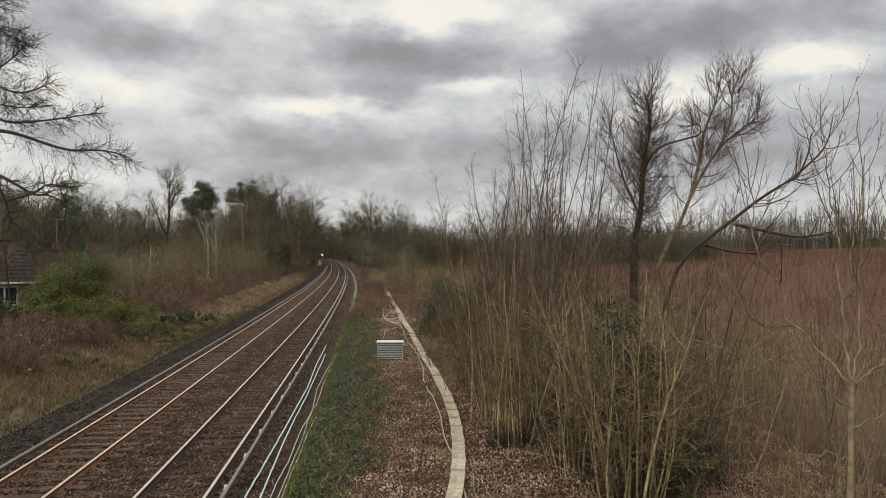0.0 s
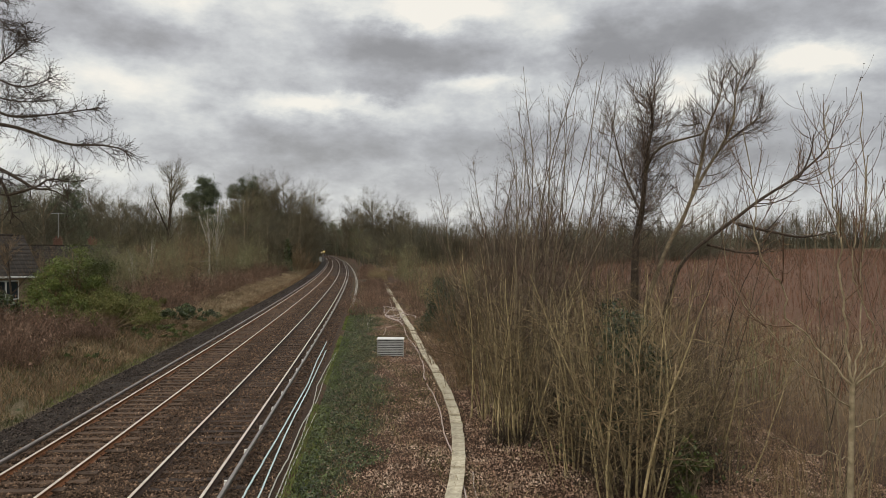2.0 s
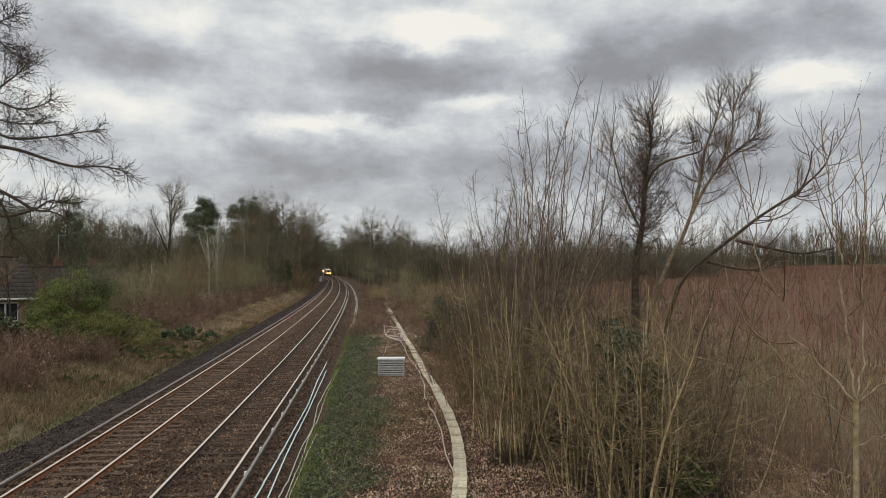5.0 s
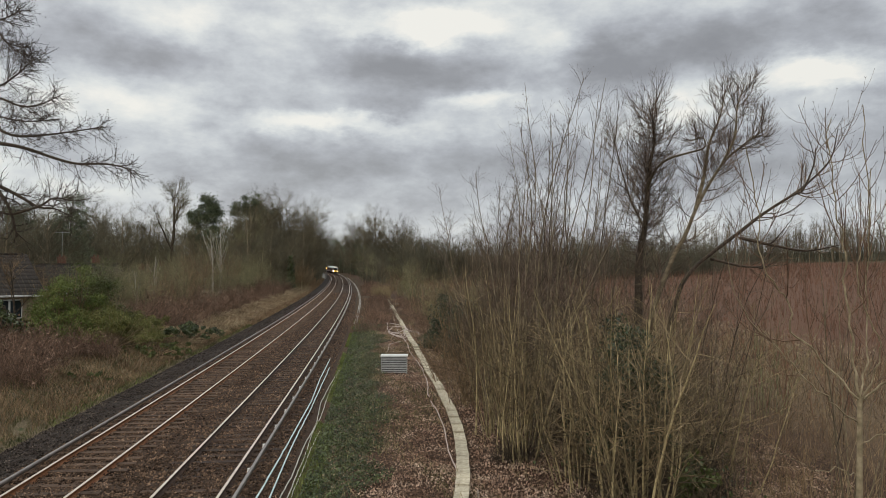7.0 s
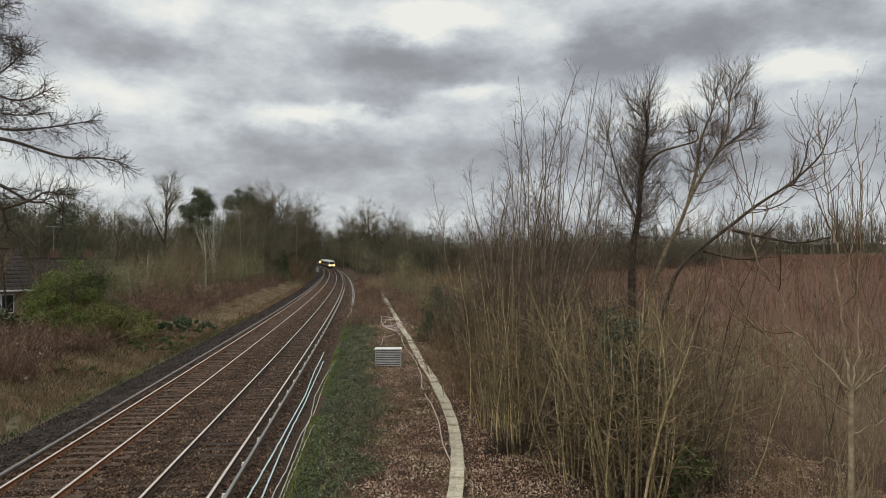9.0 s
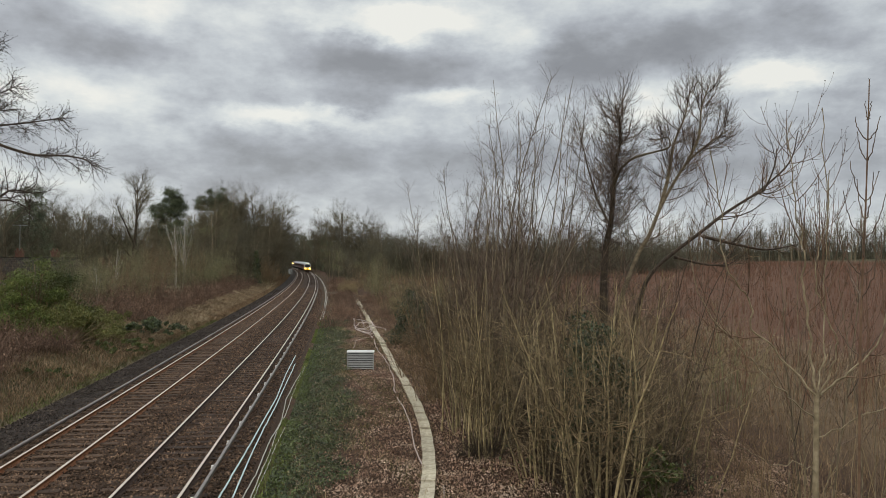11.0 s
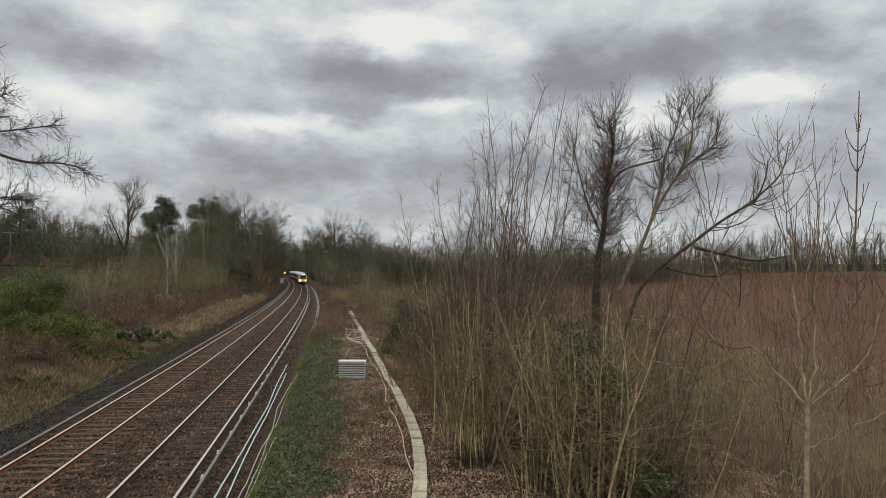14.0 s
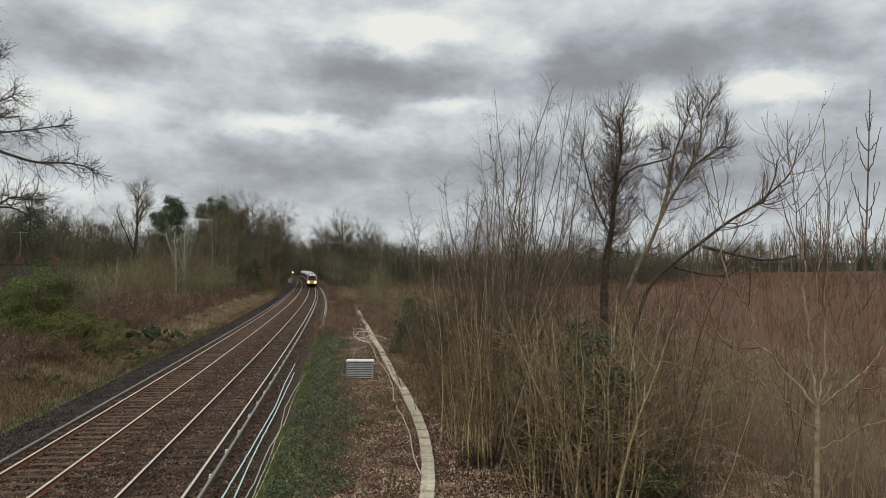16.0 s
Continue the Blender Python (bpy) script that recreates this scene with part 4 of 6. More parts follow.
TRAIN = [build_car(True)]
plain_car = build_car(False)
TRAIN.append(plain_car)
for k in range(2, 8):
    TRAIN.append(copy_thing(plain_car, Matrix.Identity(4)))

# ---- houses behind the bank ----
M_BRICK = material("red_brown_brick", [(0.083, 0.036, 0.025), (0.128, 0.058, 0.04), (0.165, 0.086, 0.065)], scale=14, bump=0.4, bump_scale=20)
M_TILE = material("dark_brown_roof_tile", [(0.013, 0.01, 0.008), (0.024, 0.019, 0.015), (0.04, 0.032, 0.026)], scale=3, island=0.3, objects=0.2, bump=0.4)
M_RENDER_WALL = material("pale_buff_wall", [(0.16, 0.12, 0.08), (0.26, 0.20, 0.14)], scale=4, bump=0.2)
M_UPVC = material("white_window_frame", [(0.42, 0.42, 0.40), (0.55, 0.55, 0.53)], rough=0.4, bump=0)
M_LEAD = material("grey_white_flashing", [(0.35, 0.35, 0.35), (0.5, 0.5, 0.5)], rough=0.5, bump=0)


def build_house(m, length, depth, eaves, ridge, chimneys, windows, aerial=False):
    """A low house, its long side facing -y."""
    thing = base("house", m, "low brick house with a dark tiled roof and chimney", "house", "row of houses")
    bm = bmesh.new()
    h = depth / 2
    L2 = length / 2
    vs = [bm.verts.new(p) for p in ((-L2, -h, -0.5), (L2, -h, -0.5), (L2, h, -0.5), (-L2, h, -0.5), (-L2, -h, eaves), (L2, -h, eaves), (L2, h, eaves), (-L2, h, eaves), (-L2, 0, ridge - 0.12), (L2, 0, ridge - 0.12))]
    for f in ((0, 1, 5, 4), (2, 3, 7, 6), (1, 2, 6, 9, 5), (3, 0, 4, 8, 7), (0, 3, 2, 1), (4, 5, 9, 8), (6, 7, 8, 9)):
        bm.faces.new([vs[i] for i in f])
    wall = part("wall", bm, M_RENDER_WALL, thing)
    roof = None
    rows = 11
    for side in (-1, 1):
        # courses of tiles, each lapping over the one below
        V, F = [], []
        run, rise = h + 0.35, ridge - eaves + 0.15
        for r in range(rows):
            a, b = r / rows, (r + 1.15) / rows
            for c in range(int((length + 0.3) / 0.34) + 1):
                x0 = -L2 - 0.15 + c * 0.34
                y0, y1 = side * (run - run * a), side * (run - run * min(b, 1.0))
                z0, z1 = eaves - 0.15 + rise * a + 0.07, eaves - 0.15 + rise * min(b, 1.0) + 0.02
                i = len(V)
                V += [(x0, y0, z0), (x0 + 0.33, y0, z0), (x0 + 0.33, y1, z1), (x0, y1, z1), (x0, y0, z0 - 0.05), (x0 + 0.33, y0, z0 - 0.05)]
                F += [(i, i + 1, i + 2, i + 3), (i + 4, i + 5, i + 1, i)]
        roof = put("roof", mesh_from("roof", V, F), M_TILE, thing)
    bm = bmesh.new()
    box(bm, 0, 0, ridge + 0.03, length + 0.3, 0.26, 0.12, bevel=0.04)
    part("ridge_tiles", bm, M_TILE, thing)
    part("gutter", boxed(0, -h - 0.36, eaves - 0.12, length + 0.3, 0.12, 0.12, bevel=0.03), M_UPVC, thing, "white gutter")
    for x in chimneys:
        ch = part("chimney", boxed(x, 0.25, ridge + 0.1, 0.7, 0.6, 1.1, bevel=0.015), M_BRICK, thing, "red brick chimney")
        part("chimney_cap", boxed(x, 0.25, ridge + 0.68, 0.82, 0.72, 0.1, bevel=0.02), M_BRICK, ch)
        part("flashing", boxed(x, -0.12, ridge - 0.18, 1.0, 0.36, 0.10, m=None), M_LEAD, ch, "pale lead flashing")
        for d in (-0.18, 0.18):
            bm = bmesh.new()
            cyl(bm, (x + d, 0.25, ridge + 0.7), (x + d, 0.25, ridge + 1.0), 0.11, 0.09, 10)
            part("chimney_pot", bm, M_BRICK, ch)
    if aerial:
        bm = bmesh.new()
        x = chimneys[0]
        cyl(bm, (x, 0.2, ridge + 0.8), (x, 0.2, ridge + 3.4), 0.025, 0.025, 6)
        cyl(bm, (x - 0.7, 0.2, ridge + 3.3), (x + 0.7, 0.2, ridge + 3.3), 0.02, 0.02, 6)
        for k in range(7):
            cyl(bm, (x - 0.6 + k * 0.2, 0.0, ridge + 3.3), (x - 0.6 + k * 0.2, 0.4, ridge + 3.3), 0.012, 0.012, 5)
        part("aerial", bm, M_GREY, thing, "thin metal television aerial")
    for x, w in windows:
        win = part("window", boxed(x, -h - 0.01, eaves - 0.95, w, 0.10, 1.25, bevel=0.01), M_UPVC, wall, "white-framed window")
        n = max(1, int(w / 0.7))
        for k in range(n):
            part("pane", boxed(x - w / 2 + (k + 0.5) * w / n, -h - 0.062, eaves - 0.95, w / n - 0.12, 0.012, 1.09), M_PANE, win)
    return thing


def stand(x, y, turn=0.0, scale=1.0, dz=0.0):
    """A pose on the ground at x, y."""
    d = (LINE_X - x) ** 2 + (LINE_Y - y) ** 2
    i = int(d.argmin())
    th = LINE_TH[i]
    u = (x - LINE_X[i]) * math.cos(th) - (y - LINE_Y[i]) * math.sin(th)
    return Matrix.LocRotScale((x, y, float(ground_z(LINE_S[i], u)) + dz), Euler((0, 0, radians(turn))), (scale, scale, scale))


build_house(stand(-33.6, 47.6, 45), 11.0, 8.0, 2.5, 5.1, [-1.0], [(-3.6, 2.2), (0.4, 1.8), (3.8, 1.5)])
build_house(stand(-38.8, 77.5, 45), 8.2, 7.6, 2.0, 4.35, [-1.4, 2.0], [(-2.2, 2.0), (2.0, 2.0)], aerial=True)
build_house(stand(-43.5, 99.0, 45), 10.0, 7.6, 1.9, 3.7, [-4.2, -1.2, 2.6], [(-2.5, 2.0), (2.5, 2.0)])
build_house(stand(-45.0, 122.0, 45), 10.0, 7.4, 2.0, 3.8, [-2.0, 3.4], [(-2.5, 2.0), (2.5, 2.0)])


# ---- plants ----
def bough(points, r0, r1, per=4, wander=0.0, rng=None):
    """A smooth branch through a few points."""
    P = np.array(points, float)
    Q = np.concatenate([[2 * P[0] - P[1]], P, [2 * P[-1] - P[-2]]])
    out = []
    for i in range(1, len(Q) - 2):
        t = np.linspace(0, 1, per, endpoint=False)[:, None]
        a, b, c, d = Q[i - 1], Q[i], Q[i + 1], Q[i + 2]
        out.append(0.5 * (2 * b + (c - a) * t + (2 * a - 5 * b + 4 * c - d) * t ** 2 + (3 * b - a - 3 * c + d) * t ** 3))
    pts = np.concatenate(out + [P[-1:]])
    if rng is not None:
        pts = pts + rng.normal(size=pts.shape) * wander
    return pts, np.linspace(r0, r1, len(pts))


def plant_parts(thing, pieces, single=()):
    """Branches as parts. Names in single get an object for each branch; the rest are too many and fine to pick apart."""
    for name, lines, sides, mat, label in pieces:
        if name in single or len(lines) == 1:
            for ln in lines:
                V, F = tubes([ln], sides)
                put(name, mesh_from(name, V, F, True), mat, thing, label)
        elif lines:
            V, F = tubes(lines, sides)
            put(name, mesh_from(name, V, F, True), mat, thing, label)["kind"] = "stuff"


def leaf_part(thing, name, rng, centres, size, mat, label="", up=0.3, long=1.5):
    V, F = leaves(rng, np.asarray(centres), size, long=long, up=up)
    ob = put(name, mesh_from(name, V, F), mat, thing, label)
    ob["kind"] = "stuff"
    return ob


def buds(rng, lines, step, r):
    """Short spurs in pairs along young shoots."""
    P, D = [], []
    for pts, _ in lines:
        seg = np.linalg.norm(np.diff(pts, axis=0), axis=1)
        f = np.linspace(0.15, 0.999, max(2, int(seg.sum() / step))) * (len(pts) - 1)
        i = f.astype(int)
        d = pts[i + 1] - pts[i]
        P.append(pts[i] + d * (f - i)[:, None])
        D.append(d)
    P, D = np.concatenate(P), np.concatenate(D)
    D /= np.linalg.norm(D, axis=1, keepdims=True) + 1e-9
    side = np.cross(D, rng.normal(size=D.shape))
    side /= np.linalg.norm(side, axis=1, keepdims=True) + 1e-9
    ends = [P + (D * 0.7 + side * sgn * 0.7) * r * 5 for sgn in (-1, 1)]
    pts = np.stack([np.concatenate([P, P]), np.concatenate(ends)], 1)
    return list(zip(pts, np.tile([r, r * 0.5], (len(pts), 1))))


def coppice(name, label, category, m, seed, stems, heights, spread, r, mat, shoot_mat, shoots=7, shoot_len=1.3, twigs=3, arch=0.25, foot=0.35, group="", lean=(0, 0), start=0.25, budded=False, single=False, segs=9, wild=0.075, angle=0.95, twig_r=0.007, lift=0.3):
    """Many straight stems from one stool, with side shoots that fork again into short twigs."""
    rng = np.random.default_rng(seed)
    thing = base(name, m, label, category, group)
    main, rise = [], []
    for _ in range(stems):
        h = rng.uniform(*heights)
        az = rng.uniform(0, 6.28)
        tilt = min(abs(rng.normal()), 1.5) * spread
        d = np.array([math.cos(az) * math.sin(tilt) + lean[0], math.sin(az) * math.sin(tilt) + lean[1], math.cos(tilt)])
        p = np.array([math.cos(az), math.sin(az), 0]) * foot * rng.uniform(0.1, 1.0) + np.array([0, 0, -0.25])
        rr = r * (0.45 + 0.55 * h / heights[1]) * rng.uniform(0.7, 1.2)
        main.append(limb(rng, p, d, h + 0.25, rr, rr * 0.18, segs, wild, arch))
        rise.append(shoot_len * h / heights[1])
    side = sprout(rng, main, float(shoots), start, rise, angle, r * 0.36, 5, 0.13, lift, taper=0.35, tip=0.4)
    fine = sprout(rng, side, float(twigs), 0.15, shoot_len * 0.45, 0.85, twig_r, 3, 0.14, 0.2, taper=0.4, tip=0.5)
    fine += sprout(rng, main, shoots * 0.5, start * 0.6, shoot_len * 0.35, 0.9, twig_r, 3, 0.14, 0.25, taper=0.2, tip=0.5)
    if single:
        fine += sprout(rng, fine, 0.6, 0.2, shoot_len * 0.2, 0.7, twig_r * 0.8, 2, 0.12, 0.2, taper=0.3, tip=0.6)
    if budded:
        fine += buds(rng, side[::2] + fine[::4], 0.17, 0.0045)
    plant_parts(thing, [("stem" if single else "stem_mass", main, 6 if single else 4, mat, ""), ("shoot_mass", side, 4 if single else 3, shoot_mat, ""), ("twig_mass", fine, 3, shoot_mat, "")], ("stem",) if single else ())
    return thing


def bare_tree(name, label, m, seed, height, r, crown=0.35, limbs=16, branches=7, twigs=7, ends=0, spread=0.75, lift=0.35, mat=None, twig_mat=None, ivy=0, group="", limb_len=0.45, twig_r=0.018, category="tree", ivy_high=0.7, round_off=0.65):
    """A leafless tree: trunk, limbs, branches and twigs, thinner at each step."""
    rng = np.random.default_rng(seed)
    thing = base(name, m, label, category, group)
    trunk = limb(rng, np.array([0, 0, -0.4]), np.array([rng.normal() * 0.04, rng.normal() * 0.04, 1.0]), height * 0.93, r, r * 0.12, 12, 0.03, 0.2)
    L1 = offshoots(rng, trunk, limbs, crown, height * limb_len, spread, r * 0.5, 7, 0.09, lift, taper=round_off, tip=0.2)
    L2 = sprout(rng, L1, branches, 0.25, height * limb_len * 0.42, 0.6, r * 0.18, 3, 0.1, lift, taper=0.5, tip=0.3)
    L3 = sprout(rng, L2, twigs, 0.15, height * limb_len * 0.2, 0.6, twig_r, 2, 0.12, 0.25, taper=0.4, tip=0.5)
    L4 = sprout(rng, L3, ends, 0.2, height * limb_len * 0.11, 0.65, twig_r * 0.6, 2, 0.12, 0.2, taper=0.3, tip=0.5) if ends else []
    plant_parts(thing, [("trunk", [trunk], 8, mat or M_BARK, ""), ("limb_work", L1, 4, mat or M_BARK, ""), ("twig_mass", L2 + L3 + L4, 3, twig_mat or M_TWIG_DULL, "")])
    if ivy:
        q = rng.random(ivy) ** 0.8 * ivy_high
        f = q * 12
        i = np.minimum(f.astype(int), 11)
        p = trunk[0][i] + (trunk[0][i + 1] - trunk[0][i]) * (f - i)[:, None]
        c = p + rng.normal(size=(ivy, 3)) * (r * 0.9 + height * 0.035 * (1 - q))[:, None] * np.array([1, 1, 0.6])
        leaf_part(thing, "ivy", rng, c, 0.20 if height > 8 else 0.10, M_IVY, "dark green ivy", up=0.1)
    return thing


def leafy_bush(name, label, m, seed, width, height, count, size, mat, stem_mat, clumps=26, group="", category="bush", ragged=0.25, long=1.7, pointed=0.0):
    """An evergreen bush: stems and clumps of many small leaves with gaps between."""
    rng = np.random.default_rng(seed)
    thing = base(name, m, label, category, group)
    stems, cen = [], []
    for k in range(clumps):
        az, rad = rng.uniform(0, 6.28), math.sqrt(rng.random()) * 0.95
        top = height * (1 - (0.55 + pointed * 0.4) * rad ** (2.0 - pointed)) * rng.uniform(0.75, 1.08)
        e = np.array([math.cos(az) * rad * width / 2, math.sin(az) * rad * width / 2, top * rng.uniform(0.15, 1.0)])
        ln = limb(rng, np.array([e[0] * 0.25, e[1] * 0.25, -0.2]), e - np.array([e[0] * 0.25, e[1] * 0.25, 0]), np.linalg.norm(e) + 0.15, 0.035, 0.008, 5, 0.08, 0.05)
        stems.append(ln)
        tip = ln[0][-1]
        n = count // clumps
        R = rng.normal(size=(n, 3))
        R /= np.linalg.norm(R, axis=1, keepdims=True)
        cen.append(tip + R * (rng.random((n, 1)) ** 0.45) * height * ragged * np.array([1, 1, 0.8]) * rng.uniform(0.7, 1.3))
    stems += sprout(rng, stems, 7, 0.35, height * 0.28, 0.7, 0.012, 3, 0.1, 0.2)
    plant_parts(thing, [("stem_mass", stems, 4, stem_mat, "")])
    cen = np.concatenate(cen)
    cen[:, 2] = np.maximum(cen[:, 2], 0.02)
    leaf_part(thing, "foliage", rng, cen, size, mat, up=0.25, long=long)
    return thing


def bramble(name, label, m, seed, width, height, canes, mat, leaf_mat=None, leaf_n=0, group="", category="bush", straight=0.0, fine=3):
    """A mound of arching, tangled canes."""
    rng = np.random.default_rng(seed)
    thing = base(name, m, label, category, group)
    main = []
    for _ in range(canes):
        az, rad = rng.uniform(0, 6.28), math.sqrt(rng.random()) * 0.5
        p = np.array([math.cos(az) * rad * width, math.sin(az) * rad * width, -0.1])
        a2 = rng.uniform(0, 6.28)
        tilt = rng.uniform(0.1, 0.75) * (1 - straight)
        d = np.array([math.cos(a2) * math.sin(tilt), math.sin(a2) * math.sin(tilt), math.cos(tilt)])
        ln = limb(rng, p, d, height * rng.uniform(0.7, 1.5) * (1 - rad), 0.012, 0.005, 5, 0.14, -1.0 * (1 - straight) * rng.random())
        ln[0][:, 2] = np.maximum(ln[0][:, 2], -0.1)
        main.append(ln)
    side = sprout(rng, main, fine, 0.25, height * 0.4, 0.8, 0.007, 2, 0.16, 0.1, taper=0.3, tip=0.5)
    plant_parts(thing, [("cane_tangle", main, 3, mat, ""), ("twig_mass", side, 3, mat, "")])
    if leaf_n:
        c = np.concatenate([x[0][1:] for x in main + side])
        c = c[rng.integers(0, len(c), leaf_n)] + rng.normal(size=(leaf_n, 3)) * 0.06
        leaf_part(thing, "leaf_mass", rng, c, 0.07, leaf_mat)
    return thing


def conifer(name, label, m, seed, height, r, needles, flat=0.5, start=0.3, width=0.22, mat=None, group="", taper=0.6):
    """An evergreen: boughs all round the trunk that carry many clumps of needles, with gaps between."""
    rng = np.random.default_rng(seed)
    thing = base(name, m, label, "conifer", group)
    trunk = limb(rng, np.array([0, 0, -0.4]), np.array([0, 0, 1.0]), height, r, r * 0.15, 12, 0.012, 0.1)
    boughs = offshoots(rng, trunk, 52, start, height * width * 1.2, 1.2, r * 0.3, 6, 0.08, 0.25, taper=taper, tip=0.2)
    small = sprout(rng, boughs, 6, 0.3, height * 0.08, 0.85, 0.03, 3, 0.1, 0.25)
    tips = np.stack([s_[0][-1] for s_ in small] + [b[0][-1] for b in boughs])
    k = needles // len(tips)
    clump = height * 0.027 * rng.uniform(0.6, 1.5, (len(tips), 1, 1))
    cen = (tips[:, None] + rng.normal(size=(len(tips), k, 3)) * clump * np.array([1, 1, flat])).reshape(-1, 3)
    plant_parts(thing, [("trunk", [trunk], 8, M_BARK_DARK, ""), ("bough_work", boughs, 5, M_BARK_DARK, ""), ("twig_mass", small, 3, M_BARK_DARK, "")])
    leaf_part(thing, "needle_mass", rng, cen, height * 0.0062, mat or M_NEEDLE, up=0.5, long=2.4)
    return thing


def planted(s, u, turn=0.0, scale=1.0, tall=1.0):
    p = spot(s, u)
    return Matrix.LocRotScale(p, Euler((0, 0, radians(turn))), (scale, scale, scale * tall))


def wood_band(name, label, rows, count, mat, width=4.0, r=0.05, seed=1, low=0.35):
    """A far wood or hedge that nobody could count: forked stems along a strip of (along, across, height)."""
    rng = np.random.default_rng(seed)
    R = np.array(rows, float)
    d = np.concatenate([[0], np.cumsum(np.hypot(np.diff(R[:, 0]), np.diff(R[:, 1])))])
    t = rng.random(count) * d[-1]
    s, u, h = (np.interp(t, d, R[:, k]) for k in range(3))
    s, u = s + rng.normal(size=count) * width, u + rng.normal(size=count) * width * 0.6
    x, y = on_line(s, u)
    z = ground_z(s, u)
    hh = h * rng.uniform(low, 1.0, count)
    stems = [limb(rng, np.array([x[i], y[i], z[i] - 0.2]), np.array([rng.normal() * 0.16, rng.normal() * 0.16, 1.0]), hh[i], r, r * 0.3, 3, 0.12, 0.2) for i in range(count)]
    side = sprout(rng, stems, 7, 0.22, np.minimum(hh * 0.42, 4.2), 0.85, r * 0.5, 2, 0.22, 0.55, taper=0.35, tip=0.5)
    lines = stems + side + sprout(rng, side, 3, 0.2, 1.3, 0.7, r * 0.35, 2, 0.2, 0.4, taper=0.3, tip=0.5)
    V, F = tubes(lines, 3)
    return tagged(put(name, mesh_from(name, V, F), mat), label, "wood", kind="stuff")

# ---- plants beside the near verge ----
NEARBY = "shrubs beside the verge"
HAZEL = dict(category="shrub", mat=M_BARK_OLIVE, shoot_mat=M_TWIG_OLIVE, group=NEARBY, single=True)
ASH = dict(category="shrub", mat=M_BARK, shoot_mat=M_ASH_TWIG, group=NEARBY, single=True, budded=True, arch=0.12)
# the stools of crowded olive stems at the edge of the verge
coppice("coppice_shrub", "thicket of upright olive stems round a dark stool", m=stand(1.95, 21.5), seed=32, stems=30, heights=(2.4, 5.4), spread=0.10, r=0.034, shoots=9, shoot_len=1.5, twigs=3, arch=0.2, foot=0.62, start=0.35, **HAZEL)
coppice("coppice_shrub", "thicket of upright olive stems beside the trough", m=stand(1.5, 24.4), seed=331, stems=18, heights=(2.6, 6.0), spread=0.11, r=0.03, shoots=9, shoot_len=1.5, twigs=3, arch=0.2, foot=0.6, start=0.35, lean=(-0.03, 0), **HAZEL)
coppice("coppice_shrub", "large hazel shrub with many straight pale olive stems", m=stand(4.5, 17.2), seed=33, stems=30, heights=(2.6, 5.7), spread=0.15, r=0.036, shoots=12, shoot_len=1.9, twigs=3, arch=0.12, start=0.2, foot=1.0, **HAZEL)
coppice("coppice_shrub", "hazel shrub with pale upright stems", m=stand(3.5, 19.2), seed=42, stems=18, heights=(2.4, 5.5), spread=0.16, r=0.032, shoots=11, shoot_len=1.7, twigs=3, arch=0.1, start=0.2, foot=0.8, **HAZEL)
coppice("coppice_shrub", "hazel shrub with pale upright stems", m=stand(6.3, 20.2), seed=34, stems=20, heights=(2.4, 5.6), spread=0.17, r=0.033, shoots=11, shoot_len=1.8, twigs=3, arch=0.1, start=0.2, foot=0.9, **HAZEL)
coppice("coppice_shrub", "hazel shrub with pale upright stems", m=stand(5.2, 23.6), seed=43, stems=18, heights=(2.8, 5.9), spread=0.18, r=0.034, shoots=11, shoot_len=1.9, twigs=3, arch=0.1, start=0.2, foot=1.0, **HAZEL)
coppice("coppice_shrub", "hazel shrub with pale upright stems", m=stand(6.5, 23.2), seed=46, stems=22, heights=(2.8, 6.0), spread=0.16, r=0.033, shoots=11, shoot_len=1.8, twigs=3, arch=0.1, start=0.2, foot=0.9, **HAZEL)
coppice("coppice_shrub", "hazel shrub with pale upright stems", m=stand(7.6, 20.4), seed=47, stems=14, heights=(2.2, 5.0), spread=0.2, r=0.03, shoots=11, shoot_len=1.8, twigs=3, arch=0.1, start=0.2, foot=0.9, **HAZEL)
# tall slender shrubs that stand up against the sky
coppice("coppice_shrub", "tall multi-stemmed ash shrub with bare grey-brown shoots", m=stand(2.5, 22.6), seed=31, stems=20, heights=(7.0, 11.2), spread=0.10, r=0.034, shoots=20, shoot_len=1.15, twigs=4, foot=0.7, lean=(0.03, 0), angle=0.6, start=0.35, **ASH)
coppice("coppice_shrub", "tall bare ash shrub with slender grey stems", m=stand(4.0, 25.6), seed=35, stems=20, heights=(7.2, 11.8), spread=0.09, r=0.036, shoots=20, shoot_len=1.15, twigs=4, foot=0.9, angle=0.6, start=0.35, **ASH)
coppice("coppice_shrub", "tall bare ash shrub with slender grey stems", m=stand(2.0, 27.0), seed=41, stems=20, heights=(5.6, 9.0), spread=0.07, r=0.032, shoots=20, shoot_len=1.15, twigs=4, foot=0.9, lean=(0.05, 0), angle=0.6, start=0.35, **ASH)
coppice("coppice_shrub", "bare ash shrub with outward-leaning grey stems", m=stand(1.2, 30.4), seed=36, stems=24, heights=(4.0, 7.8), spread=0.11, r=0.028, shoots=20, shoot_len=1.15, twigs=4, foot=0.9, lean=(-0.02, 0), angle=0.65, start=0.3, **ASH)
coppice("coppice_shrub", "slender ash saplings with dark buds", m=stand(7.6, 12.6), seed=39, stems=7, heights=(5.0, 8.2), spread=0.09, r=0.022, shoots=6, shoot_len=1.4, twigs=2, foot=0.9, start=0.4, angle=0.5, lift=0.8, **ASH)
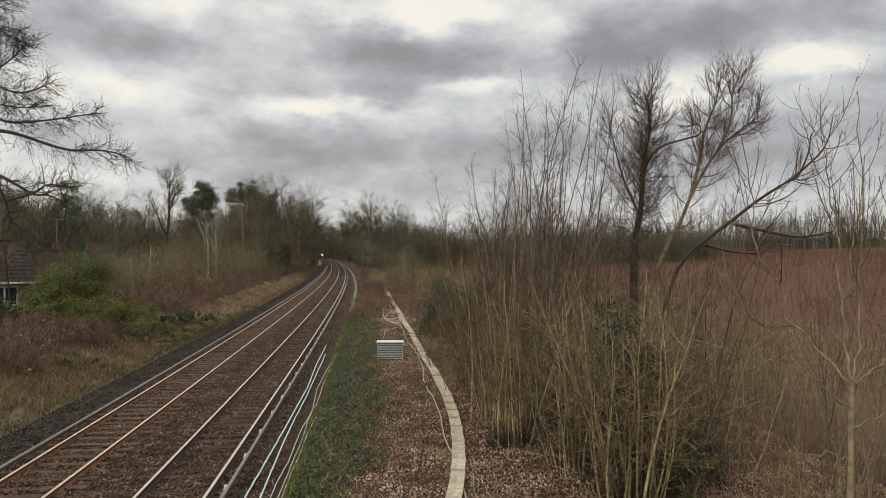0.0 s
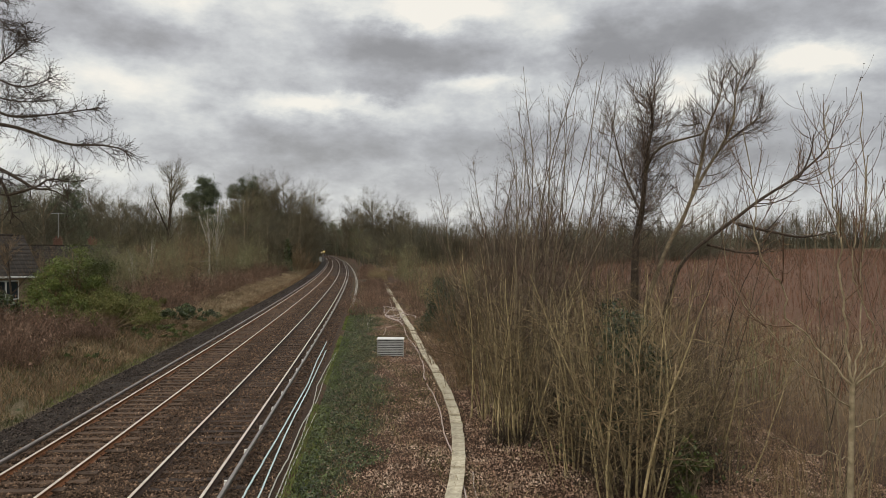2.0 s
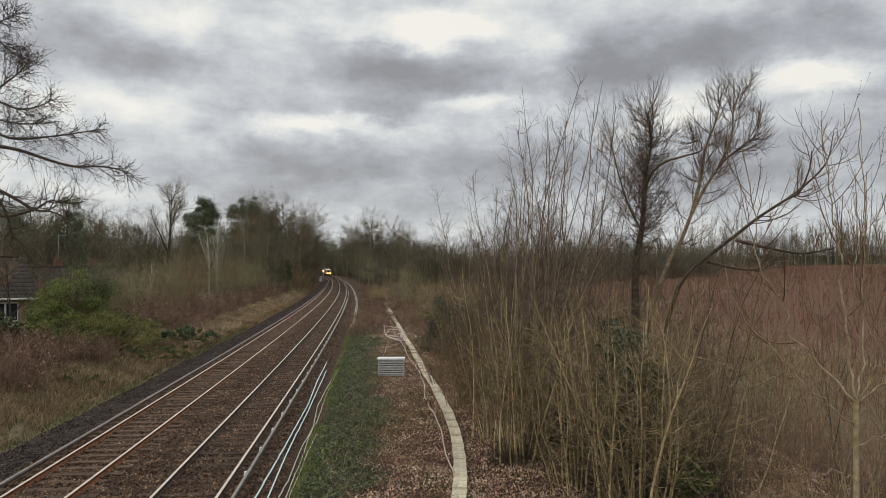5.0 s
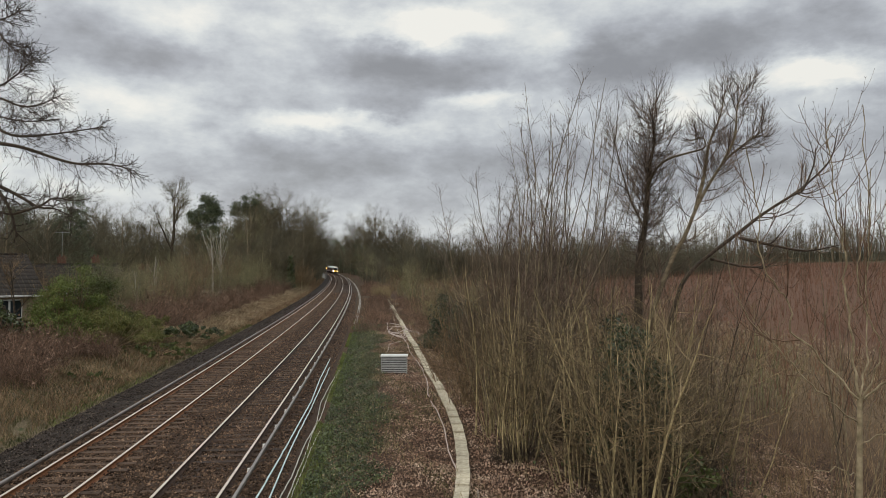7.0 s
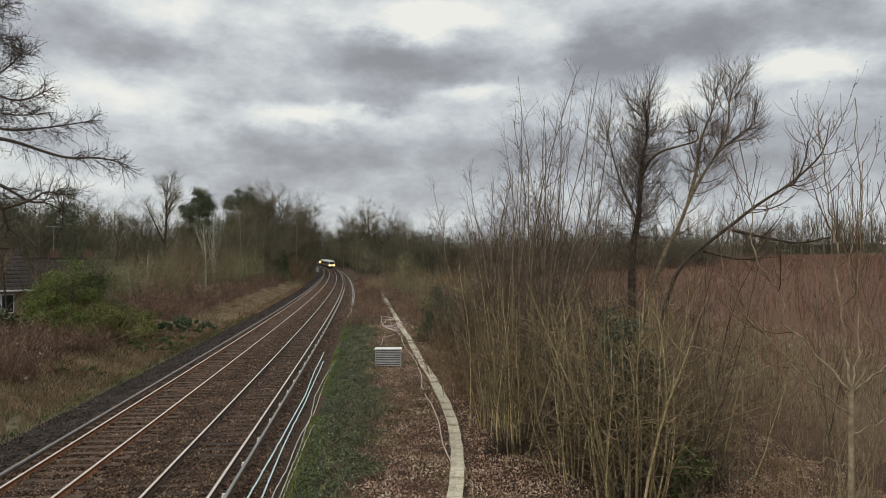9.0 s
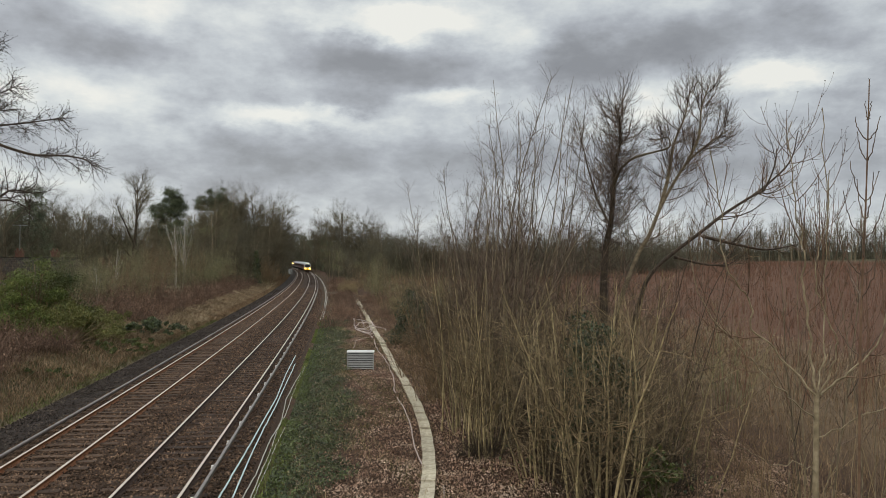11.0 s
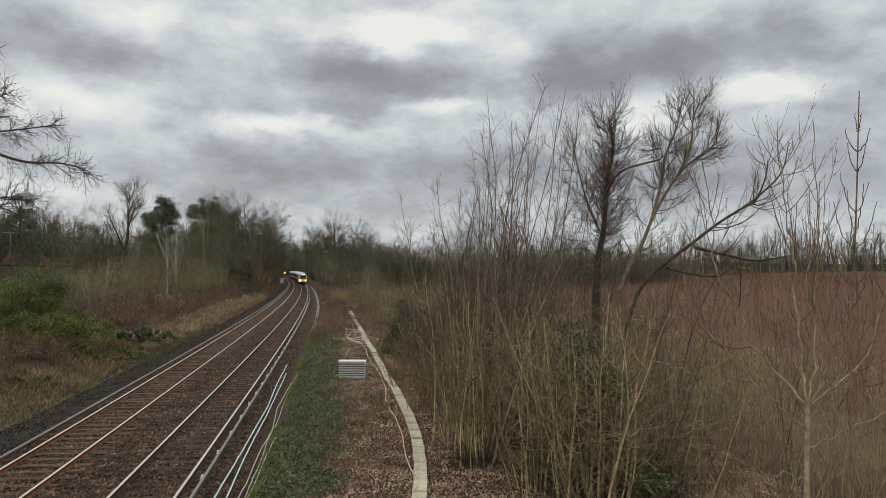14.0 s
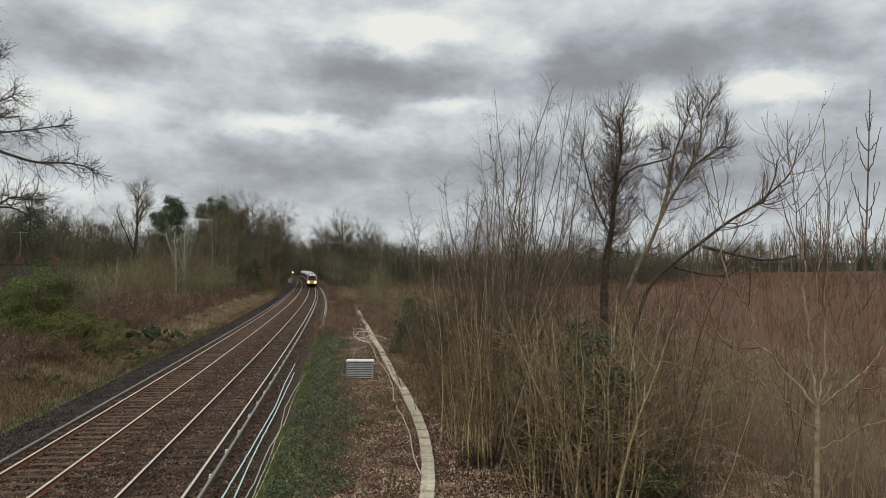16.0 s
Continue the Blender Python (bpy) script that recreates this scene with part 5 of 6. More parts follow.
coppice("coppice_shrub", "slender ash saplings with dark buds", m=stand(9.4, 17.8), seed=40, stems=8, heights=(5.0, 8.0), spread=0.11, r=0.024, shoots=6, shoot_len=1.5, twigs=2, foot=1.1, start=0.4, angle=0.5, lift=0.8, **ASH)
# low tangle between the shrubs and the field
TANGLE = dict(category="shrub", shoot_mat=M_TWIG, group=NEARBY, single=True, arch=0.1)
coppice("coppice_shrub", "low brown shrub with thin tangled shoots", m=stand(8.4, 17.4), seed=37, stems=14, heights=(1.2, 3.4), spread=0.30, r=0.015, mat=M_TWIG, shoots=5, shoot_len=1.0, twigs=3, foot=0.9, **TANGLE)
coppice("coppice_shrub", "low straw-brown shrub with thin upright shoots", m=stand(6.4, 13.4), seed=38, stems=22, heights=(1.2, 3.2), spread=0.22, r=0.012, mat=M_TWIG_STRAW, shoots=4, shoot_len=0.9, twigs=2, foot=0.8, **TANGLE)
coppice("coppice_shrub", "low straw-brown shrub with thin upright shoots", m=stand(8.6, 14.6), seed=381, stems=26, heights=(1.2, 3.6), spread=0.2, r=0.012, mat=M_TWIG_STRAW, shoots=4, shoot_len=0.9, twigs=2, foot=1.0, **TANGLE)
coppice("coppice_shrub", "low brown shrub with thin tangled shoots", m=stand(10.6, 15.6), seed=382, stems=22, heights=(1.4, 3.8), spread=0.2, r=0.013, mat=M_TWIG, shoots=4, shoot_len=1.0, twigs=3, foot=1.1, **TANGLE)
coppice("coppice_shrub", "wide shrub of red-brown shoots arching over the trough", m=stand(1.0, 29.0), seed=383, stems=34, heights=(2.0, 4.8), spread=0.30, r=0.017, mat=M_TWIG, shoots=9, shoot_len=1.2, twigs=4, foot=0.9, lean=(-0.16, 0), **TANGLE)
coppice("coppice_shrub", "wide shrub of red-brown shoots arching over the trough", m=stand(0.2, 35.0), seed=384, stems=30, heights=(1.8, 4.4), spread=0.30, r=0.017, mat=M_TWIG, shoots=9, shoot_len=1.2, twigs=4, foot=0.9, lean=(-0.16, 0), **TANGLE)


def ash_sapling():
    """A single straight young stem with pairs of shoots that curve upward."""
    rng = np.random.default_rng(45)
    thing = base("ash_sapling", stand(6.15, 10.0), "straight ash sapling with paired upcurved shoots", "sapling")
    foot_z = thing.matrix_world.translation.z
    stem = bough([(-0.10, 0, -0.2), (-0.06, 0, 2.0), (-0.02, 0, 4.5 - foot_z), (0.05, 0, 6.2 - foot_z), (0.10, 0, 7.9 - foot_z)], 0.026, 0.007, 6)
    shoots = []
    for k, z in enumerate(np.arange(3.6, 7.6, 0.42)):
        f = (z - foot_z) / (7.9 - foot_z)
        p = stem[0][min(int(f * 24), 23)]
        az = (0.2 if k % 2 == 0 else 1.2) + rng.normal() * 0.4
        for sgn in (-1, 1):
            c, w = sgn * math.cos(az), sgn * math.sin(az)
            ln = (0.85 - 0.08 * k) * rng.uniform(0.8, 1.15) + 0.12
            shoots.append(bough([p, p + ln * np.array([0.20 * c, 0.20 * w, 0.20]), p + ln * np.array([0.37 * c, 0.37 * w, 0.52]), p + ln * np.array([0.50 * c, 0.50 * w, 1.0])], 0.009, 0.005, 4, 0.006, rng))
    knobs = buds(rng, shoots + [stem], 0.15, 0.0042)
    plant_parts(thing, [("stem", [stem], 7, M_TWIG_RED, ""), ("shoot", shoots, 4, M_ASH_TWIG, ""), ("bud_mass", knobs, 3, M_BARK_DARK, "")], ("shoot",))


ash_sapling()


def old_tree():
    """The half-dead tree with an ivy-dark trunk, a dense crown and long leaning limbs."""
    rng = np.random.default_rng(51)
    thing = base("old_willow", stand(6.9, 26.0, 0, 0.94), "old bare willow with dark trunk and leaning limbs", "tree")
    main = bough([(-0.3, 0, -0.4), (-0.3, 0, 2.0), (-0.24, 0, 4.4), (-0.2, 0, 6.6), (0, 0, 7.8), (0.12, 0, 9.0), (0.2, 0, 10.2), (0.4, 0, 11.2), (0.2, 0.1, 12.4)], 0.20, 0.012)
    lean = bough([(-0.2, 0.1, 1.5), (0.0, 0, 3.0), (0.2, 0, 4.4), (1.0, 0, 6.6), (1.5, 0, 7.5), (2.0, 0, 8.7), (2.9, 0, 10.2), (3.8, 0, 11.0), (4.5, 0, 11.5)], 0.12, 0.025)
    bent = bough([(0.1, 0, 9.2), (0.3, -0.3, 9.9), (0.7, -0.5, 10.3), (1.3, -0.5, 10.5), (2.0, -0.5, 10.7), (2.1, -0.5, 10.9), (2.0, -0.5, 11.1), (1.6, -0.5, 11.0)], 0.055, 0.018)
    second = bough([(1.9, 0, 8.5), (2.3, 0.2, 9.8), (2.5, 0.2, 11.0), (2.9, 0.2, 12.0), (3.1, 0.2, 13.0)], 0.08, 0.015)
    third = bough([(2.9, 0, 10.2), (3.3, -0.2, 11.2), (3.4, -0.2, 12.3), (3.7, -0.2, 13.2)], 0.06, 0.012)
    fork = bough([(0.0, 0, 7.8), (-0.5, 0.2, 9.0), (-0.9, 0.2, 10.4), (-1.2, 0.2, 11.8)], 0.05, 0.010)
    boughs = [lean, bent, second, third, fork]
    L2, L3, L4 = [], [], []
    for b, n, ln, st in ((main, 80, 2.0, 0.46), (lean, 46, 1.8, 0.42), (second, 24, 1.5, 0.15), (third, 24, 1.4, 0.1), (fork, 30, 1.6, 0.1), (bent, 10, 0.9, 0.5)):
        L2 += offshoots(rng, b, n, st, ln, 0.9, 0.018, 6, 0.13, 1.0, taper=0.3, tip=0.35)
    L3 = sprout(rng, L2, 8, 0.12, 0.7, 0.75, 0.009, 4, 0.13, 0.9, taper=0.3, tip=0.5)
    L4 = sprout(rng, L3, 3, 0.2, 0.45, 0.6, 0.008, 3, 0.1, 0.4, taper=0.3, tip=0.5)
    plant_parts(thing, [("trunk", [main], 10, M_BARK_DARK, "dark ivy-stained trunk"), ("limb", boughs, 7, M_BARK, ""), ("branch_work", L2, 4, M_ASH_TWIG, ""), ("twig_mass", L3 + L4, 3, M_ASH_TWIG, "")], ("limb",))
    dead = offshoots(rng, main, 170, 0.34, 1.5, 1.3, 0.011, 4, 0.16, 0.1, taper=0.6, tip=0.4)
    dead += sprout(rng, dead, 4, 0.2, 0.45, 0.7, 0.007, 2, 0.15, 0.1, taper=0.3, tip=0.5)
    plant_parts(thing, [("dead_branch_work", dead, 3, M_BARK_DARK, "dense dead side branches")])
    ivy = offshoots(rng, main, 420, 0.12, 0.5, 0.9, 0.014, 3, 0.2, 0.4, taper=0.2)
    plant_parts(thing, [("dead_ivy", ivy, 3, M_BARK_DARK, "dead brown ivy stems clinging to the trunk")])


old_tree()


def mossy_limb_tree():
    rng = np.random.default_rng(52)
    thing = base("leaning_willow", stand(9.0, 28.0), "leaning willow with a mossy green-grey bough", "tree")
    main = bough([(-0.9, 0.2, -0.4), (-0.8, 0.1, 2.6), (-0.4, 0, 4.8), (0.24, 0, 6.0), (2.0, 0, 7.4), (2.9, 0, 8.1), (4.0, 0, 8.8), (4.4, 0, 9.0), (4.8, 0, 9.9), (4.9, 0, 10.6)], 0.105, 0.02)
    low = bough([(2.0, 0, 7.2), (3.1, -0.4, 6.9), (4.2, -0.6, 6.7), (5.4, -0.6, 6.9)], 0.07, 0.02)
    low2 = bough([(0.9, 0, 6.4), (2.2, -0.3, 6.1), (3.6, -0.4, 6.2)], 0.06, 0.015)
    up = bough([(4.0, 0, 8.8), (4.7, 0.2, 9.3), (5.6, 0.3, 10.2), (5.9, 0.3, 11.4)], 0.06, 0.012)
    L2, L3 = [], []
    for b, n, ln, st in ((main, 18, 2.0, 0.5), (up, 10, 1.5, 0.1), (low, 9, 1.4, 0.2), (low2, 8, 1.3, 0.2)):
        L2 += offshoots(rng, b, n, st, ln, 0.8, 0.022, 6, 0.10, 1.0, taper=0.3, tip=0.25)
    L3 = sprout(rng, L2, 6, 0.15, 0.8, 0.6, 0.011, 4, 0.1, 0.6, taper=0.3, tip=0.4)
    plant_parts(thing, [("trunk", [main], 8, M_BARK_DARK, "mossy green-grey bark"), ("limb", [low, low2, up], 6, M_BARK_DARK, ""), ("branch_work", L2, 4, M_ASH_TWIG, ""), ("twig_mass", L3, 3, M_TWIG, "")], ("limb",))


mossy_limb_tree()


def young_ash():
    """The sapling with a pale smooth trunk that forks into curved upright arms."""
    rng = np.random.default_rng(53)
    thing = base("young_ash", stand(6.5, 11.5), "young ash tree with pale smooth trunk and curved arms", "tree")
    trunk = bough([(-0.15, 0, -0.4), (-0.2, 0, 1.2), (-0.18, 0, 2.24), (-0.17, 0, 3.1), (-0.16, 0, 3.95)], 0.056, 0.038, per=5)
    arms = [bough([(-0.2, 0, 3.9), (-0.7, 0.1, 4.5), (-1.1, 0.1, 4.95), (-1.25, 0, 5.4), (-1.68, -0.1, 5.9), (-1.72, -0.1, 6.5), (-1.9, -0.1, 7.8)], 0.019, 0.008, 5, 0.022, rng),
            bough([(-0.2, 0, 3.55), (-0.7, -0.2, 3.9), (-1.2, -0.3, 4.35), (-1.6, -0.3, 4.75), (-2.1, -0.3, 5.4), (-2.3, -0.3, 6.2)], 0.013, 0.006, 5, 0.022, rng),
            bough([(-0.16, 0, 3.9), (-0.18, 0.1, 4.6), (-0.26, 0.2, 5.6), (-0.26, 0.2, 6.3), (-0.43, 0.2, 7.0), (-0.5, 0.2, 8.3)], 0.022, 0.007, 5, 0.022, rng),
            bough([(-0.12, 0, 3.9), (0.04, -0.2, 4.65), (-0.18, -0.3, 5.2), (-0.36, -0.3, 5.85), (-0.18, -0.3, 6.6), (-0.1, -0.3, 7.4)], 0.014, 0.007, 5, 0.022, rng),
            bough([(-0.12, 0, 3.9), (0.24, 0, 4.2), (0.87, 0.1, 4.7), (1.2, 0.1, 5.8), (1.3, 0.1, 7.2)], 0.019, 0.008, 5, 0.022, rng),
            bough([(-0.17, 0, 3.2), (0.3, -0.3, 3.6), (0.9, -0.5, 4.0), (1.5, -0.6, 4.9)], 0.012, 0.006, 5, 0.022, rng),
            bough([(-0.17, 0, 2.7), (-0.6, -0.3, 2.9), (-1.2, -0.5, 3.0), (-1.7, -0.5, 3.3)], 0.009, 0.005, 5, 0.022, rng),
            bough([(-0.16, 0, 3.8), (0.1, 0.3, 4.6), (0.25, 0.5, 5.6), (0.3, 0.5, 7.0), (0.2, 0.5, 8.6)], 0.016, 0.007, 5, 0.022, rng)]
    L2, L3 = [], []
    L2 = sprout(rng, arms, 10, 0.2, 1.3, 0.6, 0.012, 5, 0.05, 1.2, taper=0.3, tip=0.5)
    L3 = sprout(rng, L2, 4, 0.2, 0.5, 0.55, 0.008, 3, 0.05, 0.9, taper=0.3, tip=0.6)
    knobs = buds(rng, L2 + L3 + arms, 0.16, 0.0042)
    plant_parts(thing, [("trunk", [trunk], 10, M_BARK_PALE, "pale grey-green bark"), ("limb", arms, 6, M_BARK_PALE, ""), ("shoot", L2, 4, M_TWIG_RED, ""), ("twig_mass", L3, 3, M_TWIG_RED, ""), ("bud_mass", knobs, 3, M_BARK_DARK, "")], ("limb", "shoot"))


young_ash()

# twig heaps in dark bark colour, which paints shade between the stems
bramble("twig_heap", "heap of dead twigs round the stool, coloured dark as shade", stand(2.0, 21.3), 89, 1.2, 0.9, 120, M_BARK_DARK, category="twigs", fine=4)
bramble("twig_heap", "heap of dead twigs under the hazel, coloured dark as shade", stand(4.6, 18.0), 891, 2.6, 1.3, 160, M_BARK_DARK, category="twigs", fine=4)
# ivy on low stumps between the shrubs
leafy_bush("ivy_clump", "dark green ivy climbing a low stump", stand(5.75, 17.2), 61, 0.55, 2.0, 1000, 0.065, M_LEAF_GREEN, M_BARK, clumps=14, category="ivy", ragged=0.13, pointed=0.2)
leafy_bush("ivy_clump", "dark green ivy hanging in the thicket, shade put into its colour", stand(6.3, 24.6), 62, 1.8, 4.6, 8000, 0.056, M_IVY_SHADED, M_BARK, clumps=22, category="ivy", ragged=0.14)
leafy_bush("ivy_clump", "dark green ivy hanging in the thicket, shade put into its colour", stand(4.75, 19.4), 63, 1.6, 4.2, 10000, 0.052, M_IVY_SHADED, M_BARK, clumps=30, category="ivy", ragged=0.12)
leafy_bush("ivy_clump", "dark green ivy hanging in the thicket, shade put into its colour", stand(5.0, 20.6), 67, 1.9, 4.6, 12000, 0.052, M_IVY_SHADED, M_BARK_DARK, clumps=40, category="ivy", ragged=0.1)
leafy_bush("low_weed", "small yellow-green leafy plant in the dry grass", stand(6.9, 15.6), 66, 1.3, 0.6, 800, 0.05, M_LEAF_OLIVE, M_TWIG_STRAW, clumps=18, category="plant", ragged=0.25)
leafy_bush("holly_bush", "dark evergreen bush beside the trough", planted(48, 9.6), 64, 3.2, 4.2, 15000, 0.065, M_IVY_SHADED, M_BARK_DARK, clumps=34, ragged=0.16)
leafy_bush("holly_bush", "dark evergreen bush beside the trough", planted(43.5, 10.2), 65, 2.6, 3.2, 10000, 0.065, M_IVY_SHADED, M_BARK_DARK, clumps=30, ragged=0.16)

# the brown thicket that goes on behind and beyond them
THICKET = "brown thicket beside the verge"
kinds = [coppice("thicket_shrub", "dense bare brown shrub in the thicket", "shrub", planted(30, 11.5), 70 + k, 26, (2.2 + 0.4 * k, 4.6 + 0.5 * k), 0.24, 0.018, M_TWIG if k % 2 else M_TWIG_LICHEN, M_TWIG if k % 2 else M_TWIG_LICHEN, shoots=6, shoot_len=1.5, twigs=2, arch=0.15, foot=1.1, group=THICKET, segs=5) for k in range(4)]
rng = np.random.default_rng(77)
for i in range(52):
    s = 27 + 125 * (i / 52) ** 1.1 + rng.normal() * 2
    u = 9.8 + abs(rng.normal()) * (4.0 + s * 0.05) + (1.5 if s < 40 else 0) - (0.8 if s > 90 else 0)
    copy_thing(kinds[i % 4], planted(s, u, rng.uniform(0, 360), rng.uniform(0.75, 1.25), rng.uniform(0.8, 1.1)))
for s, u, k in ((33, 12.5, 0), (39, 13.5, 1), (44, 15.0, 2)):
    copy_thing(kinds[k], planted(s, u, k * 70, 1.0))

for i in range(16):
    copy_thing(kinds[(i * 3) % 4], planted(34 + i * 3.0, 9.6 + 0.8 * (i % 3), i * 77, 0.72 + 0.08 * (i % 4)))

# taller ash shrubs farther back
tall_kinds = [coppice("ash_thicket", "tall bare ash shrub among the thicket", "shrub", stand((5.0, 8.8)[k], (27.6, 25.6)[k]), 96 + k, 22, (5.0, 9.4), 0.15, 0.03, M_ASH_TWIG, M_ASH_TWIG, shoots=11, shoot_len=2.0, twigs=3, arch=0.1, foot=1.1, group="tall ash shrubs", segs=6, start=0.2) for k in range(2)]
for i, (x, y, c) in enumerate([(3.0, 31.5, 1.0), (7.4, 30.5, 1.0), (4.6, 36.0, 1.0)]):
    copy_thing(tall_kinds[i % 2], stand(x, y, i * 71, c))

# bramble added under the shrubs, its dark colour standing in for shade in the gaps
under = bramble("bramble_mound", "tangle of bramble under the shrubs, coloured dark as shade in the gaps", planted(24.5, 12.5), 88, 3.0, 1.9, 200, M_BARK_DARK, M_IVY, 260, group="bramble under the shrubs")
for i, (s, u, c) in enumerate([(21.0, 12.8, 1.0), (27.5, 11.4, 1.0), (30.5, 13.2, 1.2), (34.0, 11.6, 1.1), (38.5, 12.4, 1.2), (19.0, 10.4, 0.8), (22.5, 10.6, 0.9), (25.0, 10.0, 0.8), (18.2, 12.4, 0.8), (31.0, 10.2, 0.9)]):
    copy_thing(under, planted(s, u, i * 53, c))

# verge shrubs farther along on this side
low_kinds = [bramble("bramble_mound", "low mound of purple-brown bramble canes on the verge", planted(75, 5.0), 90, 2.6, 1.1, 150, M_TWIG_BRAMBLE, group="bramble on the verge", fine=2),
             bramble("bramble_mound", "low mound of purple-brown bramble canes on the verge", planted(84, 4.6), 91, 3.2, 1.5, 170, M_TWIG_BRAMBLE, group="bramble on the verge", fine=2)]
for i in range(40):
    s = 62 + i * 3.6 + rng.normal() * 2
    copy_thing(low_kinds[i % 2], planted(s, rng.uniform(3.6, 6.2) if s < 112 else rng.uniform(4.2, 9.0), rng.uniform(0, 360), rng.uniform(0.7, 1.25)))
for i in range(14):
    copy_thing(low_kinds[i % 2], planted(60 + i * 3.8, 8.4 + 0.7 * (i % 3), i * 49, 0.8 + 0.1 * (i % 4)))
bramble("willow_bush", "pale rounded bush of fine upright twigs", planted(119, 6.1), 95, 3.2, 2.6, 260, M_TWIG_STRAW, straight=0.6, category="bush", fine=4)

# ---- red-brown willow field ----
def willow_field():
    rng = np.random.default_rng(101)
    n = 17000
    s = 26 + 310 * rng.random(n) ** 1.1
    u = 21 + 195 * rng.random(n) ** 1.1
    keep = (u < 20 + s * 0.95 + 30)
    s, u = s[keep], u[keep]
    x, y = on_line(s, u)
    z = ground_z(s, u)
    i = np.repeat(np.arange(len(s)), np.where(s < 90, 3, 2))
    n = len(i)
    p = np.stack([x[i], y[i], z[i] - 0.05], 1)
    d = np.stack([rng.normal(size=n) * 0.16, rng.normal(size=n) * 0.16, np.ones(n)], 1)
    e = p + d * rng.uniform(0.7, 2.3, (n, 1))
    mid = (p + e) / 2 + rng.normal(size=(n, 3)) * 0.04
    r = (0.010 + 0.00012 * s[i])[:, None] * np.array([[1.0, 0.8, 0.4]])
    lines = list(zip(np.stack([p, mid, e], 1), r))
    V, F = tubes(lines, 3)
    tagged(put("willow_scrub", mesh_from("willow_scrub", V, F), M_TWIG_FIELD), "reddish brown willow scrub covering the field", "scrub", kind="stuff")


willow_field()

# ---- larch and oak that reach in over the bank ----
def larch():
    rng = np.random.default_rng(111)
    thing = base("larch", stand(-23.5, 30.0, dz=0.25), "bare larch with long drooping boughs and cones", "tree")
    trunk = limb(rng, np.array([0, 0, -0.4]), np.array([0, 0, 1.0]), 19.0, 0.30, 0.05, 12, 0.01, 0.1)
    arms = [bough([(0, 0, 8.9), (2.2, -1.0, 9.5), (5.6, -1.3, 9.1), (7.1, -1.6, 8.85), (8.5, -1.9, 8.4), (9.5, -2.1, 8.15), (10.7, -2.4, 8.1), (11.6, -2.7, 7.9), (12.1, -3.0, 7.5)], 0.10, 0.012),
            bough([(0, 0, 10.0), (2.2, -1.0, 10.5), (5.6, -1.3, 9.9), (6.4, -1.7, 9.45), (7.3, -2.0, 9.2), (8.8, -2.3, 9.25), (10.2, -2.7, 9.35), (10.9, -3.0, 9.4)], 0.09, 0.01),
            bough([(0, 0, 11.5), (2.2, -1.0, 11.9), (5.8, -1.5, 10.9), (7.3, -2.0, 10.35), (8.4, -2.5, 10.35), (9.4, -3.0, 10.6)], 0.08, 0.01),
            bough([(0, 0, 11.0), (2.2, -1.0, 11.2), (5.8, -1.5, 11.2), (6.9, -2.0, 11.4), (7.8, -2.5, 11.8), (8.3, -3.0, 12.0)], 0.07, 0.01),
            bough([(0, 0, 14.2), (2.2, -1.0, 14.3), (5.8, -1.5, 13.4), (6.6, -2.0, 12.9), (7.4, -2.5, 12.3), (8.2, -3.0, 12.0)], 0.07, 0.01),
            bough([(0, 0, 13.5), (2.2, -1.0, 13.7), (5.8, -1.7, 13.7), (7.0, -2.3, 13.7), (8.0, -3.0, 13.9)], 0.07, 0.01),
            bough([(0, 0, 10.6), (3.0, -1.6, 10.7), (5.9, -2.0, 10.1), (7.6, -2.4, 9.7), (9.2, -2.6, 9.75)], 0.07, 0.01)]
    L2, L3 = [], []
    L2 = sprout(rng, arms, 44, 0.35, 1.2, 0.75, 0.013, 5, 0.12, -0.05, taper=0.45, tip=0.4)
    L3 = sprout(rng, L2, 7, 0.12, 0.5, 0.75, 0.007, 3, 0.15, 0.0, taper=0.3, tip=0.6)
    knobs = buds(rng, L2 + L3, 0.16, 0.007)
    plant_parts(thing, [("trunk", [trunk], 8, M_BARK_DARK, ""), ("bough", arms, 6, M_BARK_DARK, ""), ("twig_mass", L2 + L3, 3, M_BARK_DARK, ""), ("cone_mass", knobs, 3, M_BARK_DARK, "small dark cones and spurs")], ("bough",))


larch()


def oak():
    rng = np.random.default_rng(112)
    thing = base("oak", stand(-29.0, 40.0), "bare oak with crooked boughs behind the bank", "tree")
    trunk = bough([(0.2, 0, -0.5), (0.4, 0, 3.0), (0.6, 0, 6.0), (1.2, 0, 8.0), (3.0, 0, 9.2)], 0.35, 0.14)
    arms = [bough([(1.2, 0, 8.0), (3.0, 0, 9.2), (4.8, 0, 8.5), (5.8, 0, 8.0), (6.9, 0, 7.4), (7.8, 0, 7.3), (8.8, 0, 6.8)], 0.15, 0.02),
            bough([(5.4, 0, 7.0), (6.9, 0, 7.45), (7.7, 0, 7.9), (8.8, 0, 7.75), (9.7, 0, 7.9)], 0.08, 0.015),
            bough([(3.9, 0, 8.9), (4.8, 0, 8.1), (5.4, 0, 7.0), (5.55, 0.3, 5.8)], 0.12, 0.05),
            bough([(5.4, 0, 7.0), (4.6, -0.4, 7.2), (4.0, -0.6, 8.0)], 0.06, 0.015)]
    L2, L3, L4 = [], [], []
    L2 = sprout(rng, arms, 17, 0.15, 1.9, 0.9, 0.03, 6, 0.16, 0.5, taper=0.3, tip=0.25)
    L3 = sprout(rng, L2, 6, 0.15, 0.9, 0.75, 0.014, 4, 0.18, 0.3, taper=0.3, tip=0.4)
